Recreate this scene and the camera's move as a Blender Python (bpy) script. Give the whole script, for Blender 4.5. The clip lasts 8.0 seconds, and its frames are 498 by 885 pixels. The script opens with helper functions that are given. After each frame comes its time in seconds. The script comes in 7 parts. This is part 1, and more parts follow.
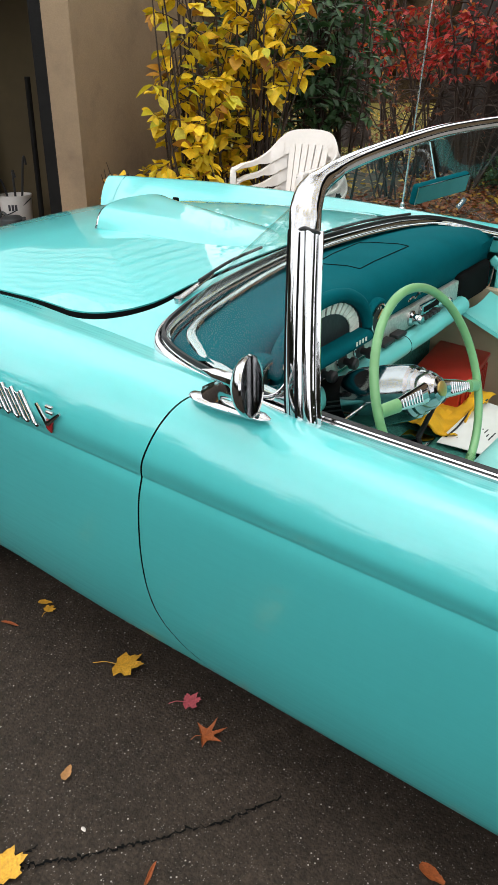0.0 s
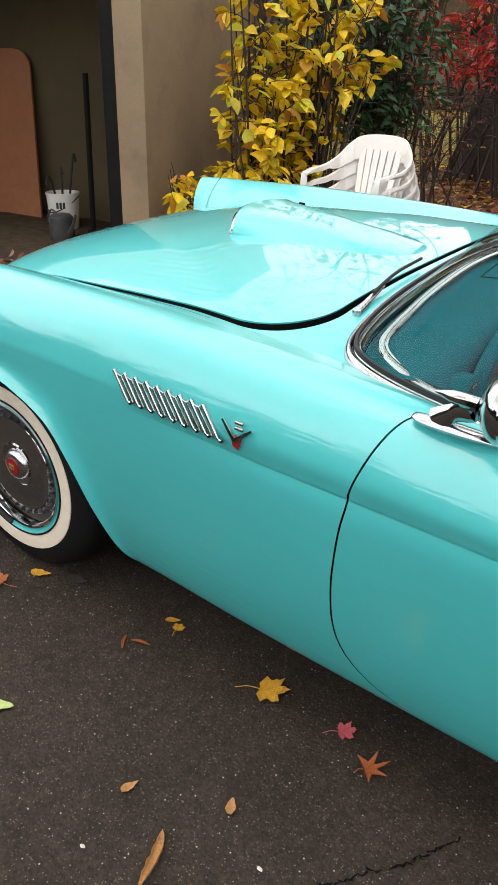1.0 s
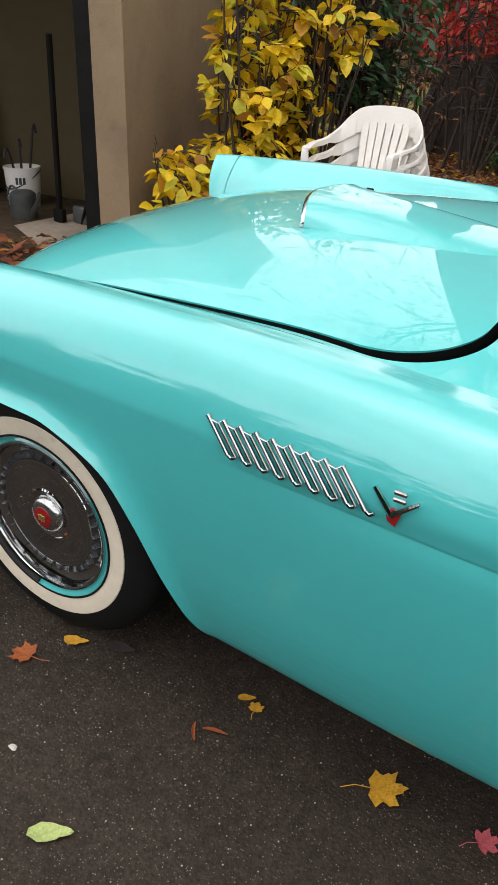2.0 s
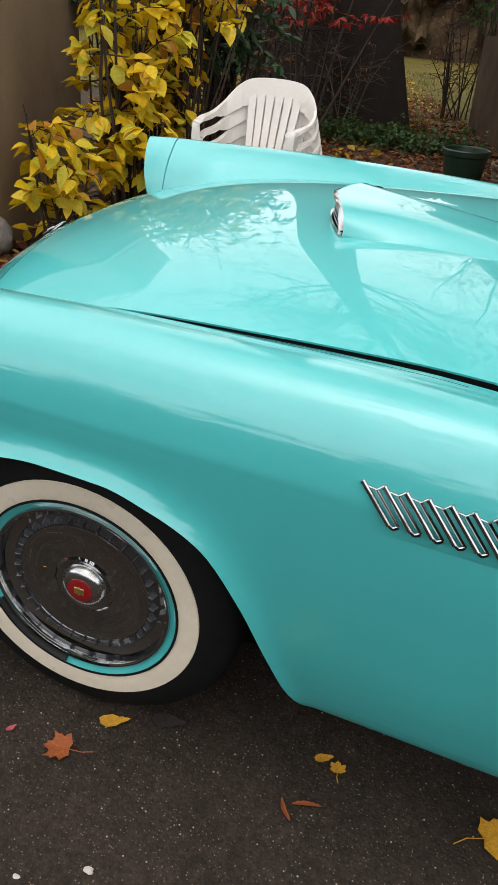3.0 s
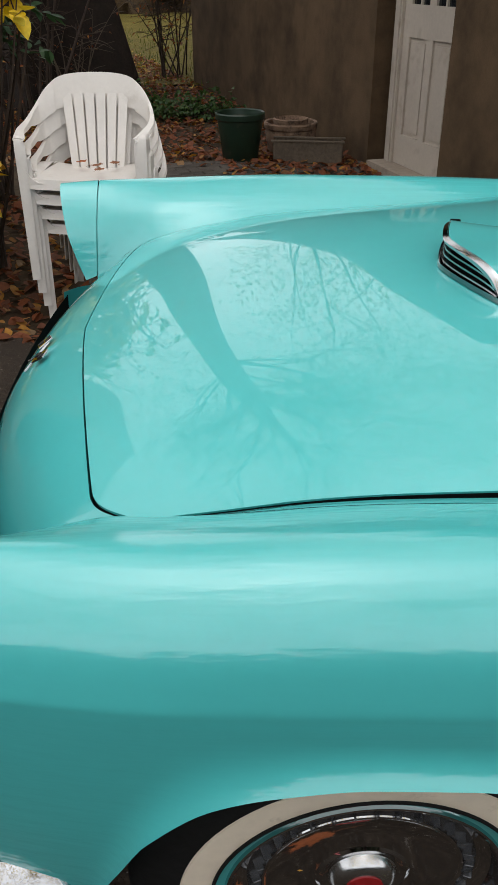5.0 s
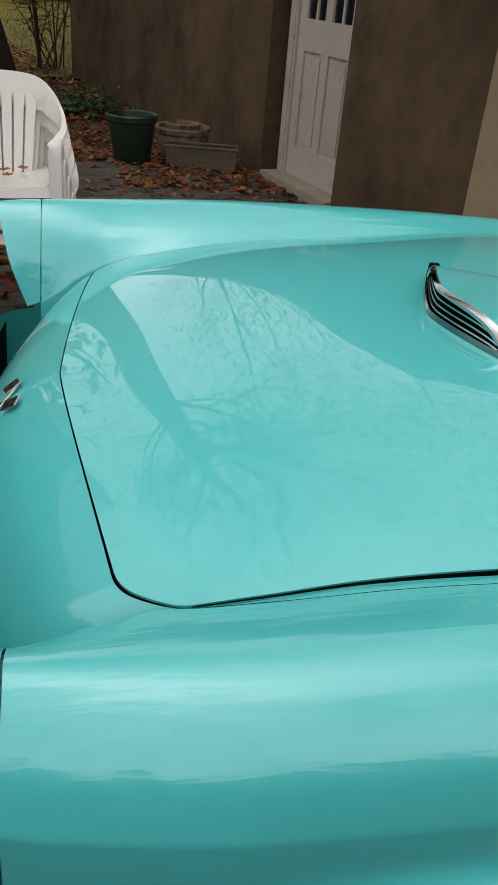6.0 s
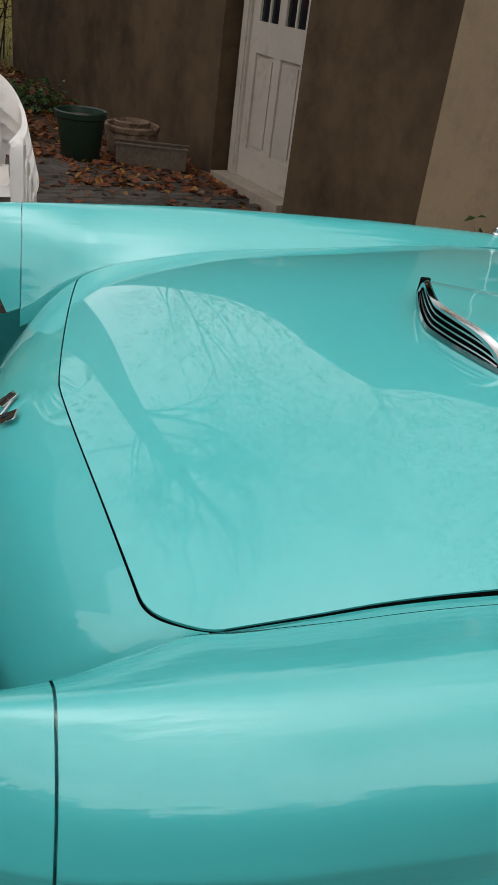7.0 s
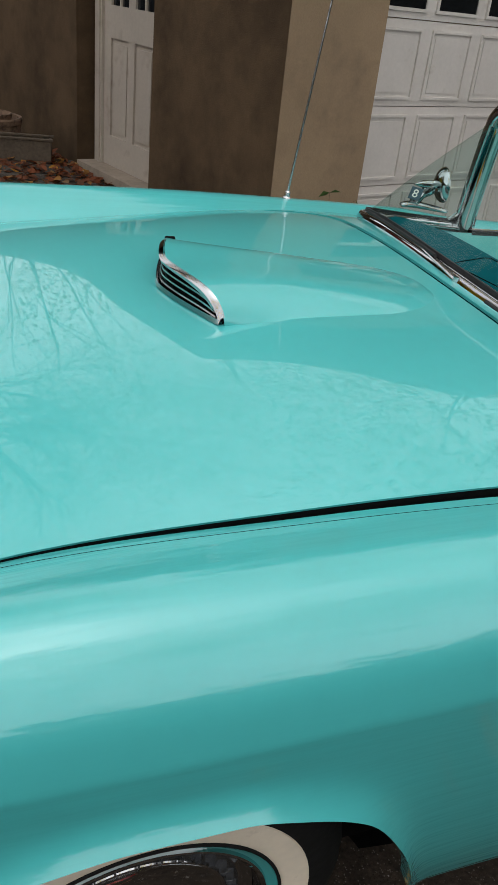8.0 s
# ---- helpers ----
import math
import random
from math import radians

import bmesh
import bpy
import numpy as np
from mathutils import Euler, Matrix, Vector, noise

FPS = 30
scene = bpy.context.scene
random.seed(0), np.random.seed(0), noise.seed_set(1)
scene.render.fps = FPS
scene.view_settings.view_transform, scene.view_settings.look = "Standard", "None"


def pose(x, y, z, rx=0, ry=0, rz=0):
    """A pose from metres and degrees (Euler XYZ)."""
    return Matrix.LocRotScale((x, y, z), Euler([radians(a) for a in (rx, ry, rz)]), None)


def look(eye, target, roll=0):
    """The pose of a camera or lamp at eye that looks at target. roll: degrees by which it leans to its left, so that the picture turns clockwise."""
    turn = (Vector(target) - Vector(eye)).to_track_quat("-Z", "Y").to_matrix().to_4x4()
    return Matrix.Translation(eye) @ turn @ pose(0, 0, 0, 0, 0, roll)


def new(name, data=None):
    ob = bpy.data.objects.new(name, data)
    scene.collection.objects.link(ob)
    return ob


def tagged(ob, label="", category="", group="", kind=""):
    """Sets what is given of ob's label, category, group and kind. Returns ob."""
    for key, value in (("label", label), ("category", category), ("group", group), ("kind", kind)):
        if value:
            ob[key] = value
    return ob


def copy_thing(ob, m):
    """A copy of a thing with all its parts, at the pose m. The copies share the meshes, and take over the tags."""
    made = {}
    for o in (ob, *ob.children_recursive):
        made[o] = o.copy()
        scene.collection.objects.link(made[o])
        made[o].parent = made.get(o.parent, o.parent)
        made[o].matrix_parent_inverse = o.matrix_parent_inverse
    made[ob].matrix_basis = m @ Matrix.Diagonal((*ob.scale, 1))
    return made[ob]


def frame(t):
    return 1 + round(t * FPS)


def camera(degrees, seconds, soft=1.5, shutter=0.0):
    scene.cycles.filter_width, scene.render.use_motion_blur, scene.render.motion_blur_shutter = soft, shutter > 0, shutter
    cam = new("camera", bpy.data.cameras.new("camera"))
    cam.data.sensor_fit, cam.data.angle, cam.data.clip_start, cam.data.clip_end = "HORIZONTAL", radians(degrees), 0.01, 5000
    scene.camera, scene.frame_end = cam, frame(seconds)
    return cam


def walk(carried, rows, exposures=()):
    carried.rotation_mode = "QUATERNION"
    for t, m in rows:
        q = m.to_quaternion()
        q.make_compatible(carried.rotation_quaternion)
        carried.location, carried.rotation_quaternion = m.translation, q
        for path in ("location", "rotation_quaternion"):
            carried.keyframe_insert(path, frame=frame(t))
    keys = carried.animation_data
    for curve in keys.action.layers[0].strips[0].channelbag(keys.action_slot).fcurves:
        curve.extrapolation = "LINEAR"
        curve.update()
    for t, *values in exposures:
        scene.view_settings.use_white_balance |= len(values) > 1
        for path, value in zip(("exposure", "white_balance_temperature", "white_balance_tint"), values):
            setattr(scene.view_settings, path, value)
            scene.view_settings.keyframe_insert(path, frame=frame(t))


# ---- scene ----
cam = camera(34.7, 8.0)
PATH = [
    (0, (2.207, -1.94, 1.383), (1.102, -0.505, 0.534), -0.8),
    (0.5, (2.09, -2.007, 1.383), (0.955, -0.599, 0.53), 0.2),
    (1, (1.825, -2.113, 1.381), (0.726, -0.671, 0.536), 0.8),
    (1.2, (1.733, -2.107, 1.373), (0.656, -0.656, 0.515), 1.2),
    (2.3, (1.086, -1.948, 1.351), (0.212, -0.401, 0.432), 2.6),
    (2.5, (0.946, -1.996, 1.365), (0.153, -0.407, 0.445), 3.8),
    (3, (0.684, -1.981, 1.377), (0.172, -0.303, 0.416), 4.7),
    (3.5, (0.44, -1.786, 1.406), (0.109, -0.089, 0.402), 2.6),
    (4, (0.122, -1.77, 1.425), (-0.021, -0.047, 0.42), 4.5),
    (4.5, (-0.119, -1.711, 1.44), (-0.104, 0.007, 0.417), 4.6),
    (5, (-0.17, -1.52, 1.443), (-0.09, 0.197, 0.421), -0.2),
    (5.2, (-0.186, -1.494, 1.444), (-0.059, 0.22, 0.42), 0.3),
    (6.3, (-0.445, -1.348, 1.488), (0.026, 0.312, 0.478), 6.1),
    (6.5, (-0.467, -1.341, 1.484), (0.025, 0.313, 0.474), 6.4),
    (7, (-0.492, -1.331, 1.49), (0.066, 0.307, 0.488), 7.8),
    (7.5, (-0.421, -1.349, 1.475), (0.181, 0.273, 0.472), 8.7),
    (7.9, (-0.215, -1.422, 1.461), (0.471, 0.169, 0.461), 5.8),
    (8, (-0.153, -1.457, 1.466), (0.571, 0.119, 0.469), 6.6),
]
EXPOSURES = [(0, 1.40), (1.0, 1.42), (2.5, 1.10), (3.5, 0.93), (4.0, 0.78), (4.5, 0.73), (6.5, 0.52), (8.0, 0.58)]
walk(cam, [(t, look(eye, target, roll)) for t, eye, target, roll in PATH], EXPOSURES)

# ---------------------------------------------------------------- light
world = bpy.data.worlds.new("overcast")
scene.world = world
world.use_nodes = True
wn, wl = world.node_tree.nodes, world.node_tree.links
sky = wn.new("ShaderNodeTexSky")
sky.sky_type, sky.sun_disc = "NISHITA", False
sky.sun_elevation, sky.sun_rotation = radians(80), radians(183)
sky.air_density, sky.dust_density, sky.ozone_density = 1.0, 4.0, 1.0
grey = wn.new("ShaderNodeHueSaturation")
grey.inputs["Saturation"].default_value = 0.22
wl.new(sky.outputs[0], grey.inputs["Color"])
wl.new(grey.outputs[0], wn["Background"].inputs["Color"])
wn["Background"].inputs["Strength"].default_value = 0.05
cloud = wn.new("ShaderNodeBackground")
cloud.inputs["Color"].default_value, cloud.inputs["Strength"].default_value = (0.95, 0.97, 1.0, 1), 0.62
both = wn.new("ShaderNodeAddShader")
wl.new(wn["Background"].outputs[0], both.inputs[0])
wl.new(cloud.outputs[0], both.inputs[1])
wl.new(both.outputs[0], wn["World Output"].inputs["Surface"])
sun = new("sun", bpy.data.lights.new("sun", "SUN"))
sun.data.energy, sun.data.angle, sun.data.color = 0.5, radians(179), (1.0, 0.975, 0.935)
sun.matrix_world = look((-0.3, -2.5, 12), (0, 0, 0))


# ---------------------------------------------------------------- helpers
def curve_at(x, knots):
    """A smooth line through (x, value) knots."""
    kx = [k[0] for k in knots]
    kv = [k[1] for k in knots]
    if x <= kx[0]:
        return kv[0]
    if x >= kx[-1]:
        return kv[-1]
    i = max(j for j in range(len(kx) - 1) if kx[j] <= x)
    h = kx[i + 1] - kx[i]

    def slope(j):
        if j == 0 or j == len(kx) - 1:
            a, b = (0, 1) if j == 0 else (j - 1, j)
            return (kv[b] - kv[a]) / (kx[b] - kx[a])
        d0 = (kv[j] - kv[j - 1]) / (kx[j] - kx[j - 1])
        d1 = (kv[j + 1] - kv[j]) / (kx[j + 1] - kx[j])
        return 0.0 if d0 * d1 <= 0 else 2 * d0 * d1 / (d0 + d1)

    u = (x - kx[i]) / h
    m0, m1 = slope(i) * h, slope(i + 1) * h
    return ((2 * u ** 3 - 3 * u ** 2 + 1) * kv[i] + (u ** 3 - 2 * u ** 2 + u) * m0
            + (-2 * u ** 3 + 3 * u ** 2) * kv[i + 1] + (u ** 3 - u ** 2) * m1)


def spline(points, n, closed=False):
    """Points along a Catmull-Rom line through the given ones, n to a stretch."""
    p = [Vector(q) for q in points]
    out = []
    count = len(p) if closed else len(p) - 1
    for i in range(count):
        if closed:
            a, b, c, d = p[i - 1], p[i], p[(i + 1) % len(p)], p[(i + 2) % len(p)]
        else:
            b, c = p[i], p[i + 1]
            a = p[i - 1] if i else b + (b - c)
            d = p[i + 2] if i + 2 < len(p) else c + (c - b)
        for k in range(n):
            u = k / n
            out.append(0.5 * (2 * b + (c - a) * u + (2 * a - 5 * b + 4 * c - d) * u * u + (3 * b - a - 3 * c + d) * u ** 3))
    if not closed:
        out.append(p[-1].copy())
    return out


def mesh_of(name, verts, faces, material, smooth=35):
    me = bpy.data.meshes.new(name)
    me.from_pydata([tuple(v) for v in verts], [], faces)
    me.validate()
    me.update()
    if material is not None:
        me.materials.append(material)
    if smooth:
        me.shade_smooth()
        me.set_sharp_from_angle(angle=radians(smooth))
    return me


def part(name, data, material, parent, label="", smooth=35, m=None):
    """ONE mesh object under a thing or a part, from a bmesh or from (verts, faces)."""
    if isinstance(data, bmesh.types.BMesh):
        me = bpy.data.meshes.new(name)
        bmesh.ops.recalc_face_normals(data, faces=data.faces)
        data.to_mesh(me)
        data.free()
        me.materials.append(material)
        if smooth:
            me.shade_smooth()
            me.set_sharp_from_angle(angle=radians(smooth))
    elif isinstance(data, bpy.types.Mesh):
        me = data
    else:
        me = mesh_of(name, data[0], data[1], material, smooth)
    ob = new(name, me)
    if parent is not None:
        ob.parent = parent
    if m is not None:
        ob.matrix_basis = m
    return tagged(ob, label)


def thing(name, label, category, m=None, group="", kind=""):
    ob = new(name)
    ob.empty_display_size = 0.1
    if m is not None:
        ob.matrix_basis = m
    return tagged(ob, label, category, group, kind)


def join(*pieces):
    """(verts, faces) of several pieces as one."""
    vs, fs = [], []
    for v, f in pieces:
        o = len(vs)
        vs += list(v)
        fs += [tuple(i + o for i in q) for q in f]
    return vs, fs


def moved(piece, m):
    return [m @ Vector(v) for v in piece[0]], piece[1]


def grid(rows, close_u=False, close_v=False, flip=False):
    """Quads over rows of points."""
    n, k = len(rows), len(rows[0])
    vs = [v for r in rows for v in r]
    fs = []
    for i in range(n if close_u else n - 1):
        for j in range(k if close_v else k - 1):
            q = (i * k + j, i * k + (j + 1) % k, ((i + 1) % n) * k + (j + 1) % k, ((i + 1) % n) * k + j)
            fs.append(q[::-1] if flip else q)
    return vs, fs


def shell(rows, thick):
    """A sheet of the given thickness under rows of points, closed at its rim."""
    n, k = len(rows), len(rows[0])
    vs, fs = grid(rows)
    me = bpy.data.meshes.new("tmp")
    me.from_pydata([tuple(v) for v in vs], [], fs)
    me.update()
    nor = [Vector(v.normal) for v in me.vertices]
    bpy.data.meshes.remove(me)
    o = len(vs)
    vs2 = [Vector(v) - nrm * thick for v, nrm in zip(vs, nor)]
    fs2 = [tuple(i + o for i in q[::-1]) for q in fs]
    rim = ([i for i in range(k)] + [i * k + k - 1 for i in range(1, n)] + [(n - 1) * k + j for j in range(k - 2, -1, -1)]
           + [i * k for i in range(n - 2, 0, -1)])
    side = [(a, a + o, b + o, b) for a, b in zip(rim, rim[1:] + rim[:1])]
    return vs + vs2, fs + fs2 + side


def box(sx, sy, sz, bevel=0.0, seg=2, at=(0, 0, 0)):
    """A bevelled block, centred on at."""
    bm = bmesh.new()
    bmesh.ops.create_cube(bm, size=1.0)
    for v in bm.verts:
        v.co = Vector((v.co.x * sx, v.co.y * sy, v.co.z * sz))
    if bevel:
        bmesh.ops.bevel(bm, geom=bm.edges[:], offset=bevel, segments=seg, affect="EDGES", profile=0.5)
    vs = [v.co + Vector(at) for v in bm.verts]
    bm.verts.index_update()
    fs = [tuple(v.index for v in f.verts) for f in bm.faces]
    bm.free()
    return vs, fs


def lathe(profile, n=48, axis="z", caps=True):
    """A turned shape from (radius, height) points; ends are capped."""
    rows = []
    for r, h in profile:
        ring = []
        for k in range(n):
            a = 2 * math.pi * k / n
            c, s = r * math.cos(a), r * math.sin(a)
            ring.append(Vector((c, s, h)) if axis == "z" else (Vector((c, h, s)) if axis == "y" else Vector((h, c, s))))
        rows.append(ring)
    vs, fs = grid(rows, close_v=True)
    if caps and profile[0][0] > 1e-5:
        fs.append(tuple(range(n - 1, -1, -1)))
    if caps and profile[-1][0] > 1e-5:
        o = (len(profile) - 1) * n
        fs.append(tuple(range(o, o + n)))
    return vs, fs


def tube(points, radius, n=10, closed=False, flat=1.0, up=(0, 0, 1), caps=True):
    """A round or flattened bar along points; radius may be a list."""
    p = [Vector(q) for q in points]
    rad = radius if isinstance(radius, (list, tuple)) else [radius] * len(p)
    rows = []
    for i, c in enumerate(p):
        a = p[i - 1] if (i or closed) else c
        b = p[(i + 1) % len(p)] if (i + 1 < len(p) or closed) else c
        d = (b - a).normalized()
        s = d.cross(Vector(up))
        if s.length < 1e-4:
            s = d.cross(Vector((0.3, 1, 0.1)))
        s.normalize()
        t = s.cross(d)
        rows.append([c + (s * math.cos(2 * math.pi * k / n) + t * flat * math.sin(2 * math.pi * k / n)) * rad[i] for k in range(n)])
    vs, fs = grid(rows, close_u=closed, close_v=True)
    if not closed and caps:
        fs.append(tuple(range(n)))
        o = (len(p) - 1) * n
        fs.append(tuple(range(o + n - 1, o - 1, -1)))
    return vs, fs


def sweep(points, section, closed=False, up=(0, 0, 1)):
    """A bar of any section (side, up) along points."""
    p = [Vector(q) for q in points]
    rows = []
    for i, c in enumerate(p):
        a = p[i - 1] if (i or closed) else c
        b = p[(i + 1) % len(p)] if (i + 1 < len(p) or closed) else c
        d = (b - a).normalized()
        s = d.cross(Vector(up)).normalized()
        t = s.cross(d)
        rows.append([c + s * u + t * v for u, v in section])
    vs, fs = grid(rows, close_u=closed, close_v=True)
    k = len(section)
    if not closed:
        fs.append(tuple(range(k)))
        o = (len(p) - 1) * k
        fs.append(tuple(range(o + k - 1, o - 1, -1)))
    return vs, fs


def rounded(section, n=5):
    """A section's corners run over into one smooth closed line."""
    return [(p.x, p.y) for p in spline([(a, b, 0) for a, b in section], n, closed=True)]


def fluted(width, depth, ribs, proud, n=8):
    """The section of a bar with round ribs along its outer face."""
    face = [(-depth - proud * abs(math.sin(math.pi * k / n)), -width + 2 * width * k / (n * ribs)) for k in range(n * ribs + 1)]
    return [(depth, -width)] + face + [(depth, width)]


def mirror_y(piece):
    return [Vector((v[0], -v[1], v[2])) for v in piece[0]], [q[::-1] for q in piece[1]]


# ---------------------------------------------------------------- materials
def principled(name, colour, rough=0.5, metal=0.0, coat=0.0, bump=None, mottle=None, spec=0.5, island=0.0, random_tint=0.0, grime=None):
    """A surface with colour mottling at two scales, fine relief and uneven gloss."""
    m = bpy.data.materials.new(name)
    m.use_nodes = True
    n, l = m.node_tree.nodes, m.node_tree.links
    b = n["Principled BSDF"]
    b.inputs["Roughness"].default_value = rough
    b.inputs["Metallic"].default_value = metal
    b.inputs["Coat Weight"].default_value = coat
    b.inputs["Coat Roughness"].default_value = 0.012
    b.inputs["Specular IOR Level"].default_value = spec
    tc = n.new("ShaderNodeTexCoord")
    col = n.new("ShaderNodeRGB")
    col.outputs[0].default_value = (*colour, 1)
    out = col.outputs[0]
    if mottle:
        for scale, amount in mottle:
            t = n.new("ShaderNodeTexNoise")
            t.inputs["Scale"].default_value = scale
            t.inputs["Detail"].default_value = 5.0
            l.new(tc.outputs["Object"], t.inputs["Vector"])
            r = n.new("ShaderNodeMapRange")
            r.inputs["From Min"].default_value, r.inputs["From Max"].default_value = 0.25, 0.75
            r.inputs["To Min"].default_value, r.inputs["To Max"].default_value = 1 - amount, 1 + amount
            l.new(t.outputs[0], r.inputs["Value"])
            mix = n.new("ShaderNodeVectorMath")
            mix.operation = "SCALE"
            l.new(out, mix.inputs[0])
            l.new(r.outputs[0], mix.inputs["Scale"])
            out = mix.outputs[0]
    if grime:
        scale, low, high, tint = grime
        t = n.new("ShaderNodeTexNoise")
        t.inputs["Scale"].default_value = scale
        t.inputs["Detail"].default_value = 8.0
        t.inputs["Roughness"].default_value = 0.65
        l.new(tc.outputs["Object"], t.inputs["Vector"])
        r = n.new("ShaderNodeMapRange")
        r.inputs["From Min"].default_value, r.inputs["From Max"].default_value = low, high
        l.new(t.outputs[0], r.inputs["Value"])
        mix = n.new("ShaderNodeMix")
        mix.data_type = "RGBA"
        l.new(r.outputs[0], mix.inputs["Factor"])
        l.new(out, mix.inputs["A"])
        mix.inputs["B"].default_value = (*tint, 1)
        out = mix.outputs["Result"]
    if island or random_tint:
        if island:
            g = n.new("ShaderNodeNewGeometry")
            src, amount = g.outputs["Random Per Island"], island
        else:
            g = n.new("ShaderNodeObjectInfo")
            src, amount = g.outputs["Random"], random_tint
        r = n.new("ShaderNodeMapRange")
        r.inputs["To Min"].default_value, r.inputs["To Max"].default_value = 1 - amount, 1 + amount
        l.new(src, r.inputs["Value"])
        mix = n.new("ShaderNodeVectorMath")
        mix.operation = "SCALE"
        l.new(out, mix.inputs[0])
        l.new(r.outputs[0], mix.inputs["Scale"])
        out = mix.outputs[0]
    l.new(out, b.inputs["Base Color"])
    if bump:
        scale, strength = bump
        t = n.new("ShaderNodeTexNoise")
        t.inputs["Scale"].default_value = scale
        t.inputs["Detail"].default_value = 6.0
        l.new(tc.outputs["Object"], t.inputs["Vector"])
        bp = n.new("ShaderNodeBump")
        bp.inputs["Strength"].default_value = strength
        bp.inputs["Distance"].default_value = 0.01
        l.new(t.outputs[0], bp.inputs["Height"])
        l.new(bp.outputs[0], b.inputs["Normal"])
    return m


def leaf_material(name, stops, rough=0.55, single=False):
    """Leaf colour, picked leaf by leaf along a ramp, with light through it."""
    m = bpy.data.materials.new(name)
    m.use_nodes = True
    n, l = m.node_tree.nodes, m.node_tree.links
    b = n["Principled BSDF"]
    b.inputs["Roughness"].default_value = rough
    g = n.new("ShaderNodeNewGeometry")
    ramp = n.new("ShaderNodeValToRGB")
    while len(ramp.color_ramp.elements) < len(stops):
        ramp.color_ramp.elements.new(0.5)
    for e, (pos, c) in zip(ramp.color_ramp.elements, stops):
        e.position, e.color = pos, (*c, 1)
    if single:
        g = n.new("ShaderNodeObjectInfo")
    l.new(g.outputs["Random"] if single else g.outputs["Random Per Island"], ramp.inputs[0])
    tc = n.new("ShaderNodeTexCoord")
    t = n.new("ShaderNodeTexNoise")
    t.inputs["Scale"].default_value = 60.0
    l.new(tc.outputs["Object"], t.inputs["Vector"])
    r = n.new("ShaderNodeMapRange")
    r.inputs["To Min"].default_value, r.inputs["To Max"].default_value = 0.65, 1.25
    l.new(t.outputs[0], r.inputs["Value"])
    mix = n.new("ShaderNodeVectorMath")
    mix.operation = "SCALE"
    l.new(ramp.outputs[0], mix.inputs[0])
    l.new(r.outputs[0], mix.inputs["Scale"])
    l.new(mix.outputs[0], b.inputs["Base Color"])
    tr = n.new("ShaderNodeBsdfTranslucent")
    l.new(mix.outputs[0], tr.inputs["Color"])
    ad = n.new("ShaderNodeMixShader")
    ad.inputs[0].default_value = 0.3
    l.new(b.outputs[0], ad.inputs[1])
    l.new(tr.outputs[0], ad.inputs[2])
    l.new(ad.outputs[0], n["Material Output"].inputs["Surface"])
    return m


PAINT = principled("turquoise_enamel", (0.058, 0.468, 0.466), 0.42, coat=1.0, spec=0.62, mottle=[(3, 0.03), (40, 0.015)], bump=(7, 0.010))
PAINT.node_tree.nodes["Principled BSDF"].inputs["Coat IOR"].default_value = 1.54
PAINT.node_tree.nodes["Principled BSDF"].inputs["Coat Roughness"].default_value = 0.008
PAINT_SIDE = PAINT.copy()
PAINT_SIDE.name = "turquoise_enamel_dull"
PAINT_SIDE.node_tree.nodes["Principled BSDF"].inputs["Coat Roughness"].default_value = 0.08
# long shallow ripples of a hand-rubbed finish
pn, pl = PAINT_SIDE.node_tree.nodes, PAINT_SIDE.node_tree.links
p_tc, p_map, p_rip, p_bump = (pn.new(k) for k in ("ShaderNodeTexCoord", "ShaderNodeMapping", "ShaderNodeTexNoise", "ShaderNodeBump"))
p_map.inputs["Scale"].default_value = (5.0, 60.0, 60.0)
p_rip.inputs["Scale"].default_value, p_rip.inputs["Detail"].default_value = 1.0, 3.0
p_bump.inputs["Strength"].default_value, p_bump.inputs["Distance"].default_value = 0.16, 0.01
pl.new(p_tc.outputs["Object"], p_map.inputs["Vector"])
pl.new(p_map.outputs[0], p_rip.inputs["Vector"])
pl.new(p_rip.outputs[0], p_bump.inputs["Height"])
pl.new(p_bump.outputs[0], pn["Principled BSDF"].inputs["Coat Normal"])
PAINT_SIDE.node_tree.nodes["Principled BSDF"].inputs["Coat IOR"].default_value = 1.66
CHROME = principled("chrome", (0.48, 0.485, 0.49), 0.05, metal=1.0, mottle=[(30, 0.06)], bump=(25, 0.02))
DULL_CHROME = principled("worn_chrome", (0.55, 0.55, 0.55), 0.22, metal=1.0, mottle=[(30, 0.15)], bump=(60, 0.05))
BLACK = principled("black_rubber", (0.012, 0.012, 0.013), 0.6, mottle=[(40, 0.2)], bump=(90, 0.1))
# Near-black for black parts, and for gaps whose shade is put into the colour.
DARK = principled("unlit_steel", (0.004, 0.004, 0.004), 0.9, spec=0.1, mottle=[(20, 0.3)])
TYRE = principled("tyre_rubber", (0.007, 0.007, 0.007), 0.8, spec=0.2, mottle=[(30, 0.2)], bump=(70, 0.1))
WHITEWALL = principled("cream_whitewall", (0.80, 0.70, 0.56), 0.6, mottle=[(5, 0.06), (60, 0.04)], bump=(80, 0.05), grime=(14, 0.60, 0.85, (0.35, 0.27, 0.19)))
TEAL = principled("teal_dash_paint", (0.001, 0.085, 0.104), 0.8, spec=0.04, mottle=[(12, 0.08)], bump=(160, 0.04))
AQUA = principled("aqua_trim_paint", (0.13, 0.50, 0.48), 0.4, coat=0.4, mottle=[(12, 0.05)])
WHEEL_GREEN = principled("green_wheel_plastic", (0.165, 0.36, 0.155), 0.35, mottle=[(14, 0.1), (60, 0.05)])
CARPET = principled("green_carpet", (0.032, 0.20, 0.16), 0.95, mottle=[(90, 0.5), (12, 0.2)], bump=(300, 0.8))
